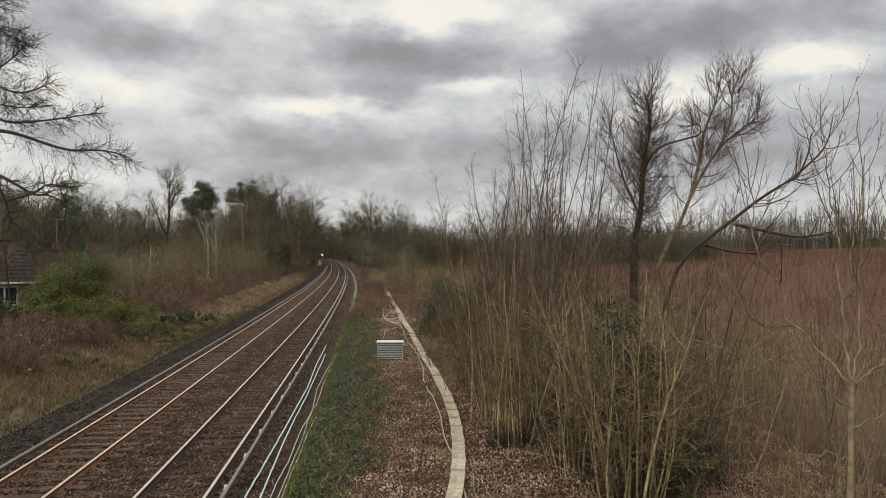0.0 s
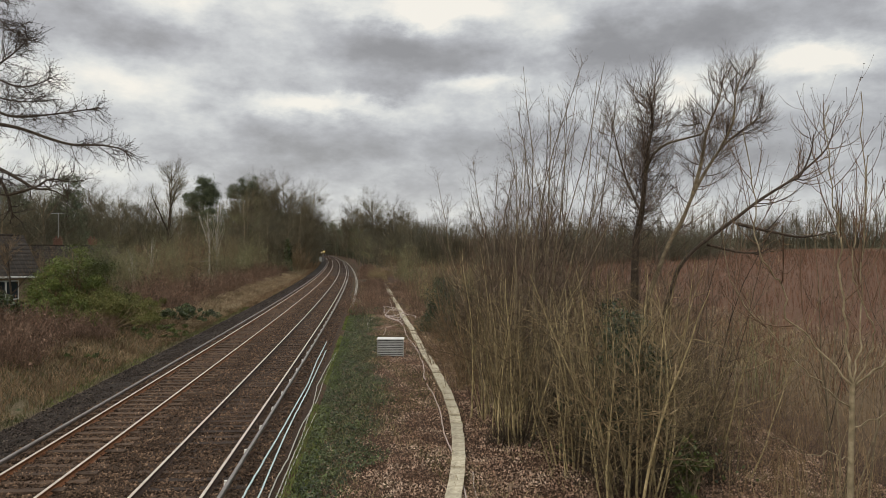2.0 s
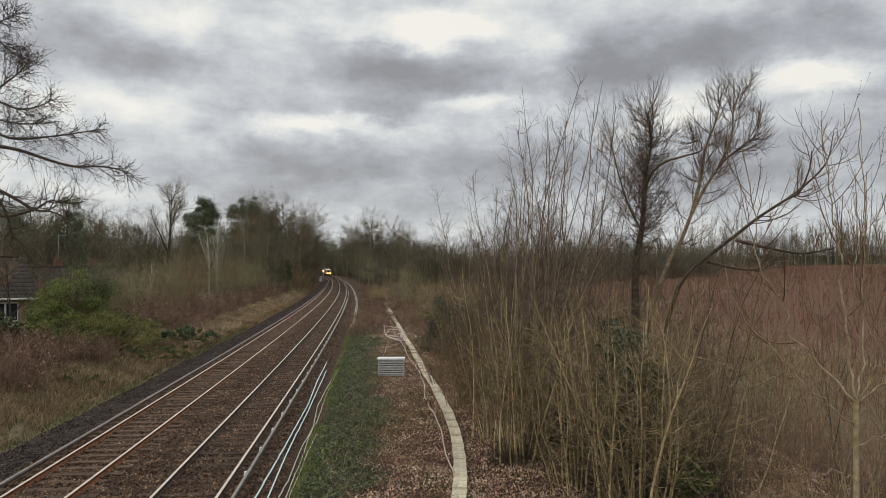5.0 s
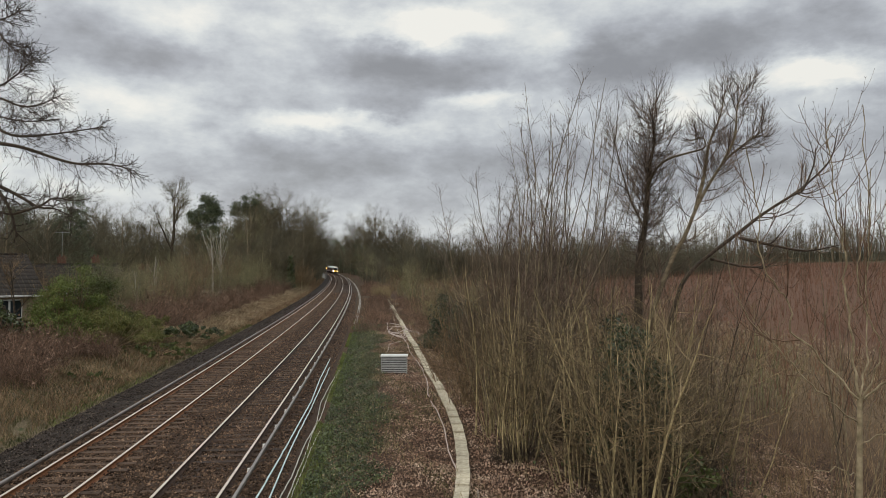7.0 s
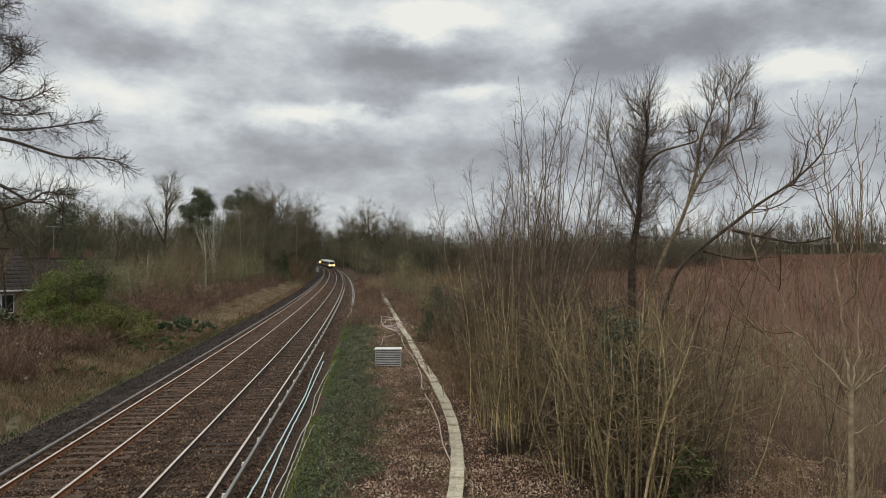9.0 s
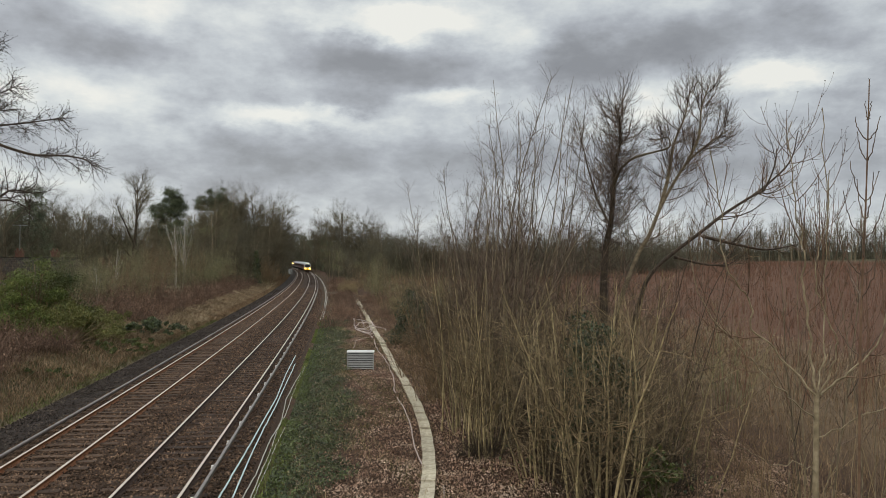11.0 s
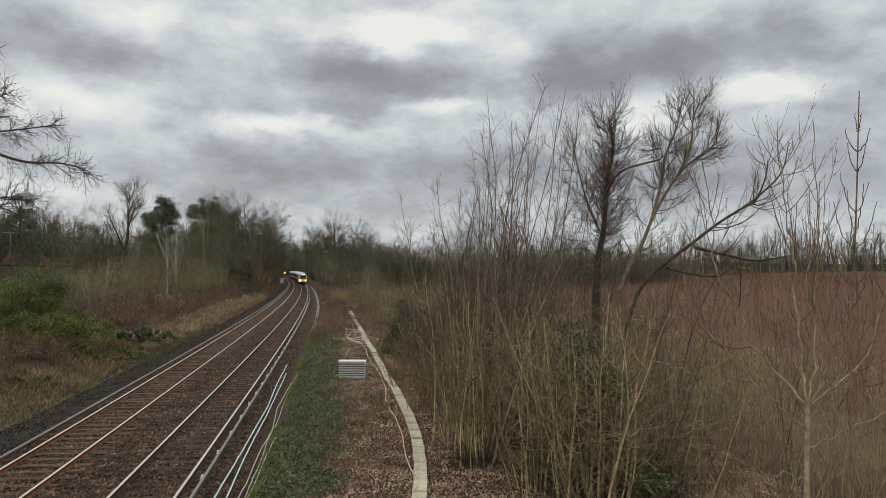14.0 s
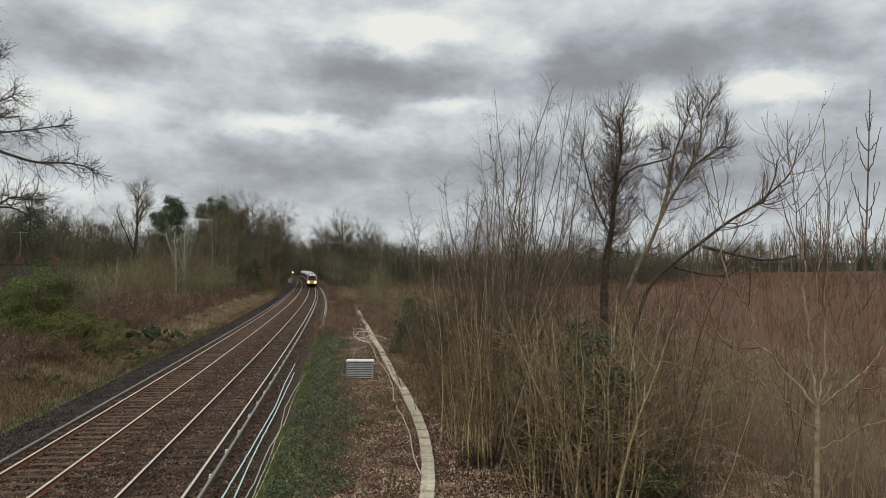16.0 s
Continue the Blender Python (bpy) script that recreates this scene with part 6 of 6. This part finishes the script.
    L4 = sprout(rng, L3, 2, 0.2, 0.4, 0.7, 0.009, 2, 0.15, 0.2, taper=0.3, tip=0.5)
    plant_parts(thing, [("trunk", [trunk], 8, M_BARK_DARK, ""), ("bough", arms, 6, M_BARK_DARK, ""), ("branch_work", L2, 4, M_BARK_DARK, ""), ("twig_mass", L3 + L4, 3, M_BARK_DARK, "")], ("bough",))


oak()

# ---- the left bank ----
BANK = "bushes on the bank"
mound_kinds = [bramble("bramble_mound", "mound of purple-brown bramble on the grassy bank", planted(33 + 3 * k, -11.5 - 0.4 * k), 120 + k, 3.4, 1.7, 210, M_TWIG_BRAMBLE, M_TWIG_BRAMBLE, 400, group=BANK) for k in range(3)]
for i, (s, u, c) in enumerate([(29, -12.5, 1.0), (27, -14.0, 1.1), (31.5, -10.4, 0.75), (36, -13.5, 1.1), (41, -11.0, 0.9), (34, -15.5, 1.2), (40, -14.5, 1.1), (24, -12.0, 0.9), (22, -14.5, 1.1),
                               (60, -11.2, 1.0), (64, -11.4, 1.1), (69, -11.6, 1.2), (75, -11.8, 1.2), (81, -11.7, 1.2), (88, -11.8, 1.2), (95, -11.7, 1.2), (59, -13.5, 1.2), (64, -15, 1.4), (70, -15.5, 1.4),
                               (103, -11.5, 1.2), (112, -11.6, 1.3), (122, -11.5, 1.2), (133, -11.4, 1.2)]):
    copy_thing(mound_kinds[i % 3], planted(s, u, i * 47, c, 1.0 + 0.15 * (i % 3)))
leafy_bush("privet_bush", "rounded olive-green bush on the bank", planted(45.5, -11.6), 130, 4.6, 2.3, 20000, 0.045, M_LEAF_OLIVE, M_TWIG_STRAW, clumps=70, group=BANK, ragged=0.2)
leafy_bush("privet_bush", "rounded olive-green bush on the bank", planted(49, -11.0), 131, 3.6, 1.9, 14000, 0.045, M_LEAF_OLIVE, M_TWIG_STRAW, clumps=50, group=BANK, ragged=0.2)
leafy_bush("cypress_bush", "tall yellow-green cypress with ragged pointed top", stand(-22.6, 44.4), 132, 4.8, 6.2, 34000, 0.05, M_LEAF_CYPRESS, M_TWIG, clumps=120, group=BANK, ragged=0.085, pointed=1.0)
leafy_bush("cypress_bush", "dark green evergreen bush beside the cypress", stand(-21.8, 46.6), 133, 3.6, 5.0, 20000, 0.05, M_LEAF_GREEN, M_TWIG, clumps=50, group=BANK, ragged=0.16, pointed=0.7)
leafy_bush("cypress_bush", "low yellow-green evergreen with drooping tips", stand(-22.3, 42.4), 1331, 3.6, 2.8, 15000, 0.05, M_LEAF_CYPRESS, M_TWIG, clumps=44, group=BANK, ragged=0.18, pointed=0.4)
leafy_bush("laurel_bush", "dark green laurel bush at the foot of the garden", planted(39.5, -15.6), 134, 3.0, 2.4, 5200, 0.11, M_IVY, M_TWIG, clumps=36, group=BANK, ragged=0.2)
leafy_bush("laurel_bush", "dark green laurel bush at the foot of the garden", planted(37, -17.2), 135, 3.6, 2.8, 4800, 0.11, M_IVY, M_TWIG, clumps=36, group=BANK, ragged=0.2)
leafy_bush("ivy_bank", "low spread of dark ivy on the bank", planted(54, -9.6), 136, 5.0, 0.8, 7200, 0.07, M_IVY, M_TWIG, clumps=60, group=BANK, ragged=0.3, category="ivy")
leafy_bush("ivy_bank", "low spread of dark ivy on the bank", planted(45, -9.0), 137, 4.0, 0.5, 5000, 0.06, M_LEAF_GREEN, M_TWIG, clumps=60, group=BANK, ragged=0.3, category="ivy")
leafy_bush("ivy_bank", "small patch of dark green leaves on the bank", planted(35, -8.9), 138, 1.6, 0.35, 1500, 0.06, M_LEAF_GREEN, M_TWIG, clumps=24, group=BANK, ragged=0.3, category="ivy")
bare_tree("garden_tree", "small bare fruit tree in front of the house", stand(-25.3, 43.5), 155, 5.2, 0.08, crown=0.3, limbs=14, branches=7, twigs=6, spread=0.8, mat=M_BARK_DARK, twig_mat=M_TWIG, twig_r=0.01)
rng = np.random.default_rng(140)
bank_kinds = [coppice("bank_shrub", "bare twiggy shrub on the bank", "shrub", planted(60 + 5 * k, -16.5), 141 + k, 22, (2.2, 4.6 + 0.5 * k), 0.28, 0.022, (M_BARK, M_BARK, M_TWIG_BRAMBLE)[k], (M_TWIG_LICHEN, M_TWIG_LICHEN, M_TWIG)[k], shoots=8, shoot_len=1.6, twigs=5, arch=0.1, foot=1.0, group="bare shrubs on the bank", segs=5, twig_r=0.011) for k in range(3)]
for i in range(40):
    s = 44 + 210 * (i / 40) ** 1.15 + rng.normal() * 2
    u = -14.0 - abs(rng.normal()) * 5.5 - (3.5 if s < 58 else 0)
    copy_thing(bank_kinds[i % 3], planted(s, u, rng.uniform(0, 360), rng.uniform(0.85, 1.45), rng.uniform(0.85, 1.15)))
for i, (s, u, h) in enumerate([(103, -24.6, 4.6), (108, -22.8, 4.2), (113, -21.1, 3.7), (123, -18.2, 4.1), (117, -14.8, 3.4), (127, -13.4, 3.9), (137, -11.6, 3.6), (83, -20.8, 3.6), (78, -21.3, 3.2), (67, -19.1, 2.4), (82, -17.2, 2.7), (72, -16.1, 2.4), (92, -17.7, 2.4)]):
    copy_thing(bank_kinds[i % 3], planted(s, u, i * 67, h / 4.0, 1.0))
    copy_thing(bank_kinds[(i + 1) % 3], planted(s + 3, u + 1.5, i * 31, h / 4.6, 1.0))
for i, (px, py, c) in enumerate([(-26.4, 57.0, 0.95), (-25.0, 60.5, 1.1), (-27.5, 63.0, 1.15), (-24.0, 66.0, 1.0), (-28.5, 69.5, 1.25), (-26.0, 74.0, 1.2), (-30.5, 76.0, 1.3), (-28.2, 82.0, 1.35), (-31.5, 88.0, 1.4), (-28.0, 92.0, 1.3), (-33.5, 94.0, 1.5), (-30.0, 100.0, 1.45), (-33.0, 106.0, 1.6), (-28.8, 110.0, 1.4), (-31.0, 117.0, 1.6)]):
    copy_thing(bank_kinds[(1, 0, 1, 2)[i % 4]], stand(px, py, i * 83, c))
BIRCH = dict(mat=M_BARK_BIRCH, twig_mat=M_TWIG_LICHEN, group="birches")
for k, (bs, bu, bh) in enumerate([(105, -17.6, 10.0), (106.5, -16.8, 9.2), (108, -17.2, 10.4), (107, -18.2, 9.0)]):
    bare_tree("birch", "slender white-stemmed birch on the bank", planted(bs, bu), 150 + 7 * k, bh, 0.11, crown=0.35, limbs=9, branches=5, twigs=4, spread=0.35, **BIRCH)
bare_tree("birch", "pale-stemmed young birch above the bramble", planted(64, -15.5), 152, 4.6, 0.06, crown=0.15, limbs=14, branches=6, twigs=4, spread=0.5, twig_r=0.01, **BIRCH)
bare_tree("birch", "pale-stemmed young birch above the bramble", planted(76, -17.5), 156, 6.0, 0.07, crown=0.15, limbs=16, branches=6, twigs=4, spread=0.5, twig_r=0.012, **BIRCH)
bare_tree("ivy_tree", "small tree wrapped in dark ivy", planted(146, -10.6), 153, 8.5, 0.16, limbs=8, branches=5, twigs=5, ivy=1500, ivy_high=0.85)
coppice("thorn_bush", "rounded orange-brown bush beside the bank", "bush", planted(152, -8.9), 154, 70, (3.0, 6.8), 0.34, 0.03, M_TWIG_STRAW, M_TWIG_RUSSET, shoots=10, shoot_len=2.0, twigs=5, arch=0.1, foot=1.3, twig_r=0.022)

# ---- trees behind the bank and the houses ----
WOOD = "trees behind the bank"
bare_tree("ash_tree", "tall bare ash with open rounded crown", planted(136, -31.0), 167, 19.0, 0.36, crown=0.25, limbs=15, branches=9, twigs=8, ends=2, spread=0.68, lift=0.35, mat=M_BARK_DARK, twig_mat=M_TWIG_DULL, group=WOOD, limb_len=0.36, round_off=0.4, twig_r=0.024)
conifer("pine", "dark pine with rounded tiers of needles", planted(160, -29.5), 161, 18.5, 0.34, 36000, group=WOOD, start=0.22, width=0.25, flat=0.7, taper=0.55)
conifer("pine", "dark pine with rounded tiers of needles", planted(178, -22.4), 162, 18.5, 0.34, 34000, group=WOOD, start=0.25, width=0.28, flat=0.6, taper=0.5)
conifer("pine", "dark pine with rounded tiers of needles", planted(188, -20.0), 163, 17.0, 0.34, 20000, group=WOOD, start=0.2, width=0.26, flat=0.6, taper=0.5)
conifer("garden_conifer", "dark evergreen tree behind the houses", stand(-49.0, 84.0), 164, 11.2, 0.22, 20000, group=WOOD, start=0.1, width=0.22, flat=0.9)
conifer("garden_conifer", "dark evergreen tree behind the houses", stand(-46.0, 90.0), 165, 12.4, 0.24, 22000, group=WOOD, start=0.1, width=0.24, flat=0.9)
conifer("garden_conifer", "dark evergreen tree behind the houses", stand(-62.0, 82.0), 166, 11.6, 0.24, 20000, group=WOOD, start=0.1, width=0.24, flat=0.9)
wood_kinds = [bare_tree("woodland_tree", "bare woodland tree with dense fine twigs", planted(133 + 9 * k, -17 - k), 170 + k, 14.0, 0.2, crown=0.12, limbs=20, branches=7, twigs=8, spread=0.85, lift=0.2, mat=M_BARK, twig_mat=(M_TWIG_DULL, M_TWIG_LICHEN, M_TWIG_DULL, M_TWIG_LICHEN)[k],
                        group=WOOD, limb_len=0.4, ends=2, round_off=0.55, ivy=(0, 200, 0, 0)[k], twig_r=0.034) for k in range(4)]
rng = np.random.default_rng(180)


def copses(rows, count=2, spread_s=4.0, spread_u=1.5):
    """Groups of woodland trees: place along and across the line, and their height."""
    n = 0
    for s, u, tall in rows:
        for k in range(count):
            copy_thing(wood_kinds[(n * 7 + k) % 4], planted(s + rng.normal() * spread_s, u + rng.normal() * spread_u, rng.uniform(0, 360), tall / 14.0 * (1.0 if k == 0 else rng.uniform(0.6, 0.95)), 1.0))
            n += 1


# trees behind the houses
copses([(73, -29.9, 11.6), (100, -39.8, 12.8), (110, -41.5, 12.5), (89, -31.4, 12.1), (104, -34.8, 13.3), (131, -41.3, 14.8), (120, -35.7, 14.6), (141, -39.6, 14.3), (146, -38.5, 15.1), (156, -38.8, 14.1), (124, -28.2, 8.7), (129, -26.2, 10.1), (155, -30.0, 13.3), (165, -27.8, 14.6), (169, -25.6, 16.6)], 2)
# the grove beside the line
copses([(154, -22.6, 16.0), (159, -21.1, 18.5), (169, -20.0, 19.2), (174, -18.4, 20.6), (178, -16.5, 21.8), (183, -14.5, 22.8), (188, -12.5, 23.0), (193, -11.0, 22.4), (203, -11.0, 22.5), (213, -11.0, 20.5), (228, -11.0, 17.0), (128, -17.7, 8.0), (131, -15.2, 9.4), (137, -13.1, 10.6), (150, -11.7, 12.0), (167, -11.0, 13.8), (182, -11.0, 13.0)], 2, 2.5, 1.0)
# the end of the view, where the line bends away
copses([(440, 7.5, 18.0), (464, 7.6, 19.3), (345, -10.5, 11.5), (385, -11.0, 14.0), (470, -12, 22.0), (520, -10, 26.0), (560, -8, 27.0), (590, -4, 28.0), (600, 2, 28.0), (600, 8, 27.0), (300, -11.5, 13.0), (330, -11.5, 14.0), (250, -10.5, 14.0), (275, -11.0, 14.0)], 2)
# the other side of the line
copses([(363, 7.0, 21.3), (352, 7.3, 25.4), (341, 11.2, 28.4), (330, 15.4, 31.2), (324, 19.3, 31.7), (309, 22.5, 27.1), (298, 25.3, 24.0), (283, 27.2, 22.0), (267, 29.4, 19.2), (247, 32.1, 17.0), (236, 36.9, 16.1), (225, 42.2, 17.0), (243, 53.7, 17.7), (242, 61.2, 17.1), (241, 69.7, 16.7), (249, 81.5, 16.5), (248, 90.3, 15.6), (246, 99.1, 15.2), (245, 107.9, 14.6), (252, 121.4, 13.8), (260, 135.6, 12.9)], 2)
copses([(206, 5.6, 9.2), (185, 7.0, 8.3), (170, 8.1, 8.5), (160, 10.3, 7.4), (144, 11.0, 6.9), (129, 11.7, 6.9), (119, 12.2, 6.9), (231, 6.5, 11.1), (262, 6.5, 12.8)], 1, 2.0, 0.6)
for i, (s, u) in enumerate([(338, 8.5), (352, 7.5), (322, 9.0), (420, 5.5), (480, 6.5), (520, 6.0), (560, 5.0)]):
    conifer("dark_conifer", "dark conifer where the line bends away", planted(s, u), 200 + i, (16.5, 15.0, 13.5, 15.0, 20.0, 22.0, 24.0)[i], 0.25, 9000, start=0.08, width=0.16, flat=0.9)

# woods too far and dense to count
wood_band("far_wood", "bare brown wood behind the field hedge", [(262, 24, 18.0), (240, 36, 15.5), (232, 48, 15.5), (243, 62, 15.0), (246, 84, 14.5), (250, 110, 13.5), (262, 140, 12.0)], 2400, M_WOOD, 6.0, 0.07, 401)
wood_band("far_wood", "bare brown wood behind the houses", [(74, -33, 9.0), (92, -36, 10.5), (112, -41, 12.5), (135, -40, 12.5), (158, -37, 13.0), (172, -28, 13.5)], 1700, M_WOOD, 4.0, 0.045, 402)
wood_band("far_wood", "dense grove beside the line", [(128, -19, 8.0), (150, -17, 12.0), (175, -15, 14.5), (200, -13, 15.0), (225, -12, 14.0), (262, -11.5, 14.0), (300, -11.5, 14.0)], 1400, M_WOOD, 3.0, 0.055, 403)
wood_band("far_wood", "dark wood where the line bends away", [(300, -13, 14.0), (360, -13, 16.0), (430, -12, 20.0), (500, -10, 25.0), (560, -9, 27.0), (600, -6, 28.0)], 1400, M_WOOD, 3.0, 0.09, 404)
wood_band("far_wood", "dark wood beside the bend of the line", [(205, 9.5, 6.0), (250, 10, 9.0), (290, 12, 13.0), (325, 14, 17.0), (365, 11, 18.0), (420, 9, 22.0), (480, 9, 25.0), (560, 6, 27.0), (620, -6, 27.0)], 1800, M_WOOD, 3.0, 0.08, 405)
wood_band("far_wood", "bare wood rising behind the thicket", [(330, 18, 24.0), (310, 26, 20.0), (286, 30, 17.0), (262, 34, 15.0)], 1000, M_WOOD, 5.0, 0.08, 406)

wood_band("far_wood", "distant bare tree belt beyond the field", [(405, 126, 18.0), (388, 168, 18.0), (367, 208, 18.0), (344, 245, 18.0), (317, 280, 18.0), (293, 306, 17.0)], 1700, M_WOOD, 6.0, 0.12, 407)

# ---- tree line beyond the field ----
line_kinds = [bare_tree("far_tree", "bare tree in the far tree line", planted(330, 250), 210 + k, 21.0, 0.28, crown=0.4, limbs=9, branches=4, twigs=5, spread=0.5, lift=0.4, mat=M_BARK, twig_mat=M_TWIG_DULL, group="far tree line", limb_len=0.33, ivy=(0, 120, 0)[k], twig_r=0.045) for k in range(3)]
rng = np.random.default_rng(220)
for i in range(104):
    a = radians(9 + 27 * (i + rng.random()) / 104)
    d = 430 + rng.normal() * 16
    copy_thing(line_kinds[i % 3], stand(math.sin(a) * d, math.cos(a) * d, rng.uniform(0, 360), rng.uniform(0.85, 1.3)))


# ---- what grows and lies on the ground ----
def scatter(rng, n, s0, s1, u0, u1, power=1.6, clump=0.0):
    s = s0 + (s1 - s0) * rng.random(n) ** power
    u = rng.uniform(u0, u1, n)
    if clump:
        f = np.sin(s * 0.9 + u * 1.7) + np.sin(s * 0.37 - u * 0.8 + 2) + np.sin(u * 2.3 + 0.6 * s + 1)
        keep = f > clump
        s, u = s[keep], u[keep]
    x, y = on_line(s, u)
    return np.stack([x, y, ground_z(s, u)], 1), s, u


def ground_cover():
    rng = np.random.default_rng(301)
    c, s, u = scatter(rng, 300000, 11, 66, 2.9, 18.0, power=1.8)
    thin = 0.5 + 0.25 * np.sin(s * 1.3 + u * 2.2) + 0.25 * np.sin(s * 2.9 - u * 3.1 + 1)
    c = c[rng.random(len(c)) < np.clip((u - 4.0 + 1.5 * np.clip((19.5 - s) / 4.0, 0, 1)) / 1.4, 0.3, 1) * (0.45 + 0.6 * thin)]
    c[:, 2] += rng.uniform(0.005, 0.075, len(c))
    V, F = leaves(rng, c, 0.036, up=0.35)
    tagged(put("leaf_litter", mesh_from("leaf_litter", V, F), M_DEAD_LEAF), "dead brown leaves lying on the verge", "leaf litter", kind="stuff")
    c, s, u = scatter(rng, 130000, 11, 70, 2.5, 5.8)
    edge = 4.9 - 1.6 * np.clip((19.5 - s) / 4.0, 0, 1) + 0.35 * np.sin(s * 0.5) + 0.25 * np.sin(s * 1.7 + 1)
    patch = 0.5 + 0.3 * np.sin(s * 0.9 + u * 1.7) + 0.3 * np.sin(s * 2.1 - u * 2.6)
    c = c[(rng.random(len(c)) < np.clip((edge - u) * 1.4, 0, 1) * np.clip(0.65 + patch, 0.3, 1))]
    c[:, 2] += rng.uniform(0.02, 0.14, len(c))
    V, F = leaves(rng, c, 0.038, up=0.45, long=1.2)
    tagged(put("ivy_carpet", mesh_from("ivy_carpet", V, F), M_IVY), "dark green ivy carpeting the edge of the verge", "ivy", kind="stuff")

    def blades(name, label, n, area, h, mat, lean=0.5, r=0.006, clump=0.0, power=1.4):
        c, s, u = scatter(rng, n, *area, power=power, clump=clump)
        k = len(c)
        hh = h * rng.uniform(0.5, 1.3, (k, 1))
        d = np.stack([rng.normal(size=k) * lean, rng.normal(size=k) * lean, np.ones(k)], 1)
        side = np.stack([rng.normal(size=k), rng.normal(size=k), np.zeros(k)], 1)
        side /= np.linalg.norm(side, axis=1, keepdims=True) + 1e-9
        w = r * (1 + s[:, None] * 0.02)
        tip = c + d * hh + side * 0.0
        mid = c + d * hh * 0.55 * np.array([0.7, 0.7, 1.1])
        V = np.stack([c - side * w, c + side * w, mid + side * w * 0.8, tip, mid - side * w * 0.8], 1).reshape(-1, 3)
        i = np.arange(k)[:, None] * 5
        F = np.concatenate([i + np.array([[0, 1, 2]]), i + np.array([[0, 2, 4]]), i + np.array([[4, 2, 3]])], 1).reshape(-1, 3)
        tagged(put(name, mesh_from(name, V, F), mat), label, "grass", kind="stuff")

    blades("bank_grass", "short green and straw grass on the bank", 30000, (14, 75, -10.6, -6.9), 0.16, M_GRASS, clump=-2.4)
    blades("dry_grass", "dry straw-coloured grass on the bank", 60000, (14, 130, -12.8, -7.2), 0.28, M_GRASS_DRY, clump=-2.2, lean=0.7)
    blades("straw_verge", "pale straw grass between the bramble and the track", 24000, (52, 170, -10.6, -7.7), 0.34, M_GRASS_STRAW, lean=0.7, r=0.008)
    blades("moss_edge", "bright moss and grass along the ballast shoulder", 12000, (14, 150, -7.7, -6.9), 0.08, M_GRASS_FRESH, clump=-0.6, lean=0.6, r=0.008)
    blades("straw_patch", "patch of pale flattened grass before the willow scrub", 8000, (34, 80, 21, 42), 0.32, M_GRASS_STRAW, lean=0.9, r=0.007, clump=-0.8, power=1.0)
    blades("far_grass", "straw-coloured grass along the far bank", 14000, (70, 290, -9.8, -6.8), 0.30, M_GRASS_DRY, r=0.012)
    blades("verge_grass", "thin green grass along the cables", 16000, (11, 75, 2.25, 2.95), 0.10, M_GRASS_FRESH, clump=-0.8)
    blades("verge_tufts", "short green and brown grass among the leaves", 26000, (11, 60, 2.6, 7.0), 0.09, M_GRASS, clump=0.3, lean=0.7)
    blades("verge_weeds", "dry weeds and stalks among the dead leaves", 26000, (11, 115, 3.2, 16.0), 0.22, M_TWIG_STRAW, lean=0.8, r=0.004, clump=-0.3)
    blades("field_edge_grass", "pale dead grass at the edge of the field", 40000, (6, 90, 11.5, 38.0), 0.28, M_TWIG, lean=0.8, r=0.006, clump=-0.6, power=1.0)
    blades("weed_stalks", "thin red-brown stalks standing in the dead grass", 7000, (8, 60, 12.0, 34.0), 1.3, M_TWIG, lean=0.2, r=0.004, power=1.3)


ground_cover()


def motions():
    for k, car in enumerate(TRAIN):
        walk(car, [(t * 1.0, train_pose(t, k)) for t in range(17)])


motions()
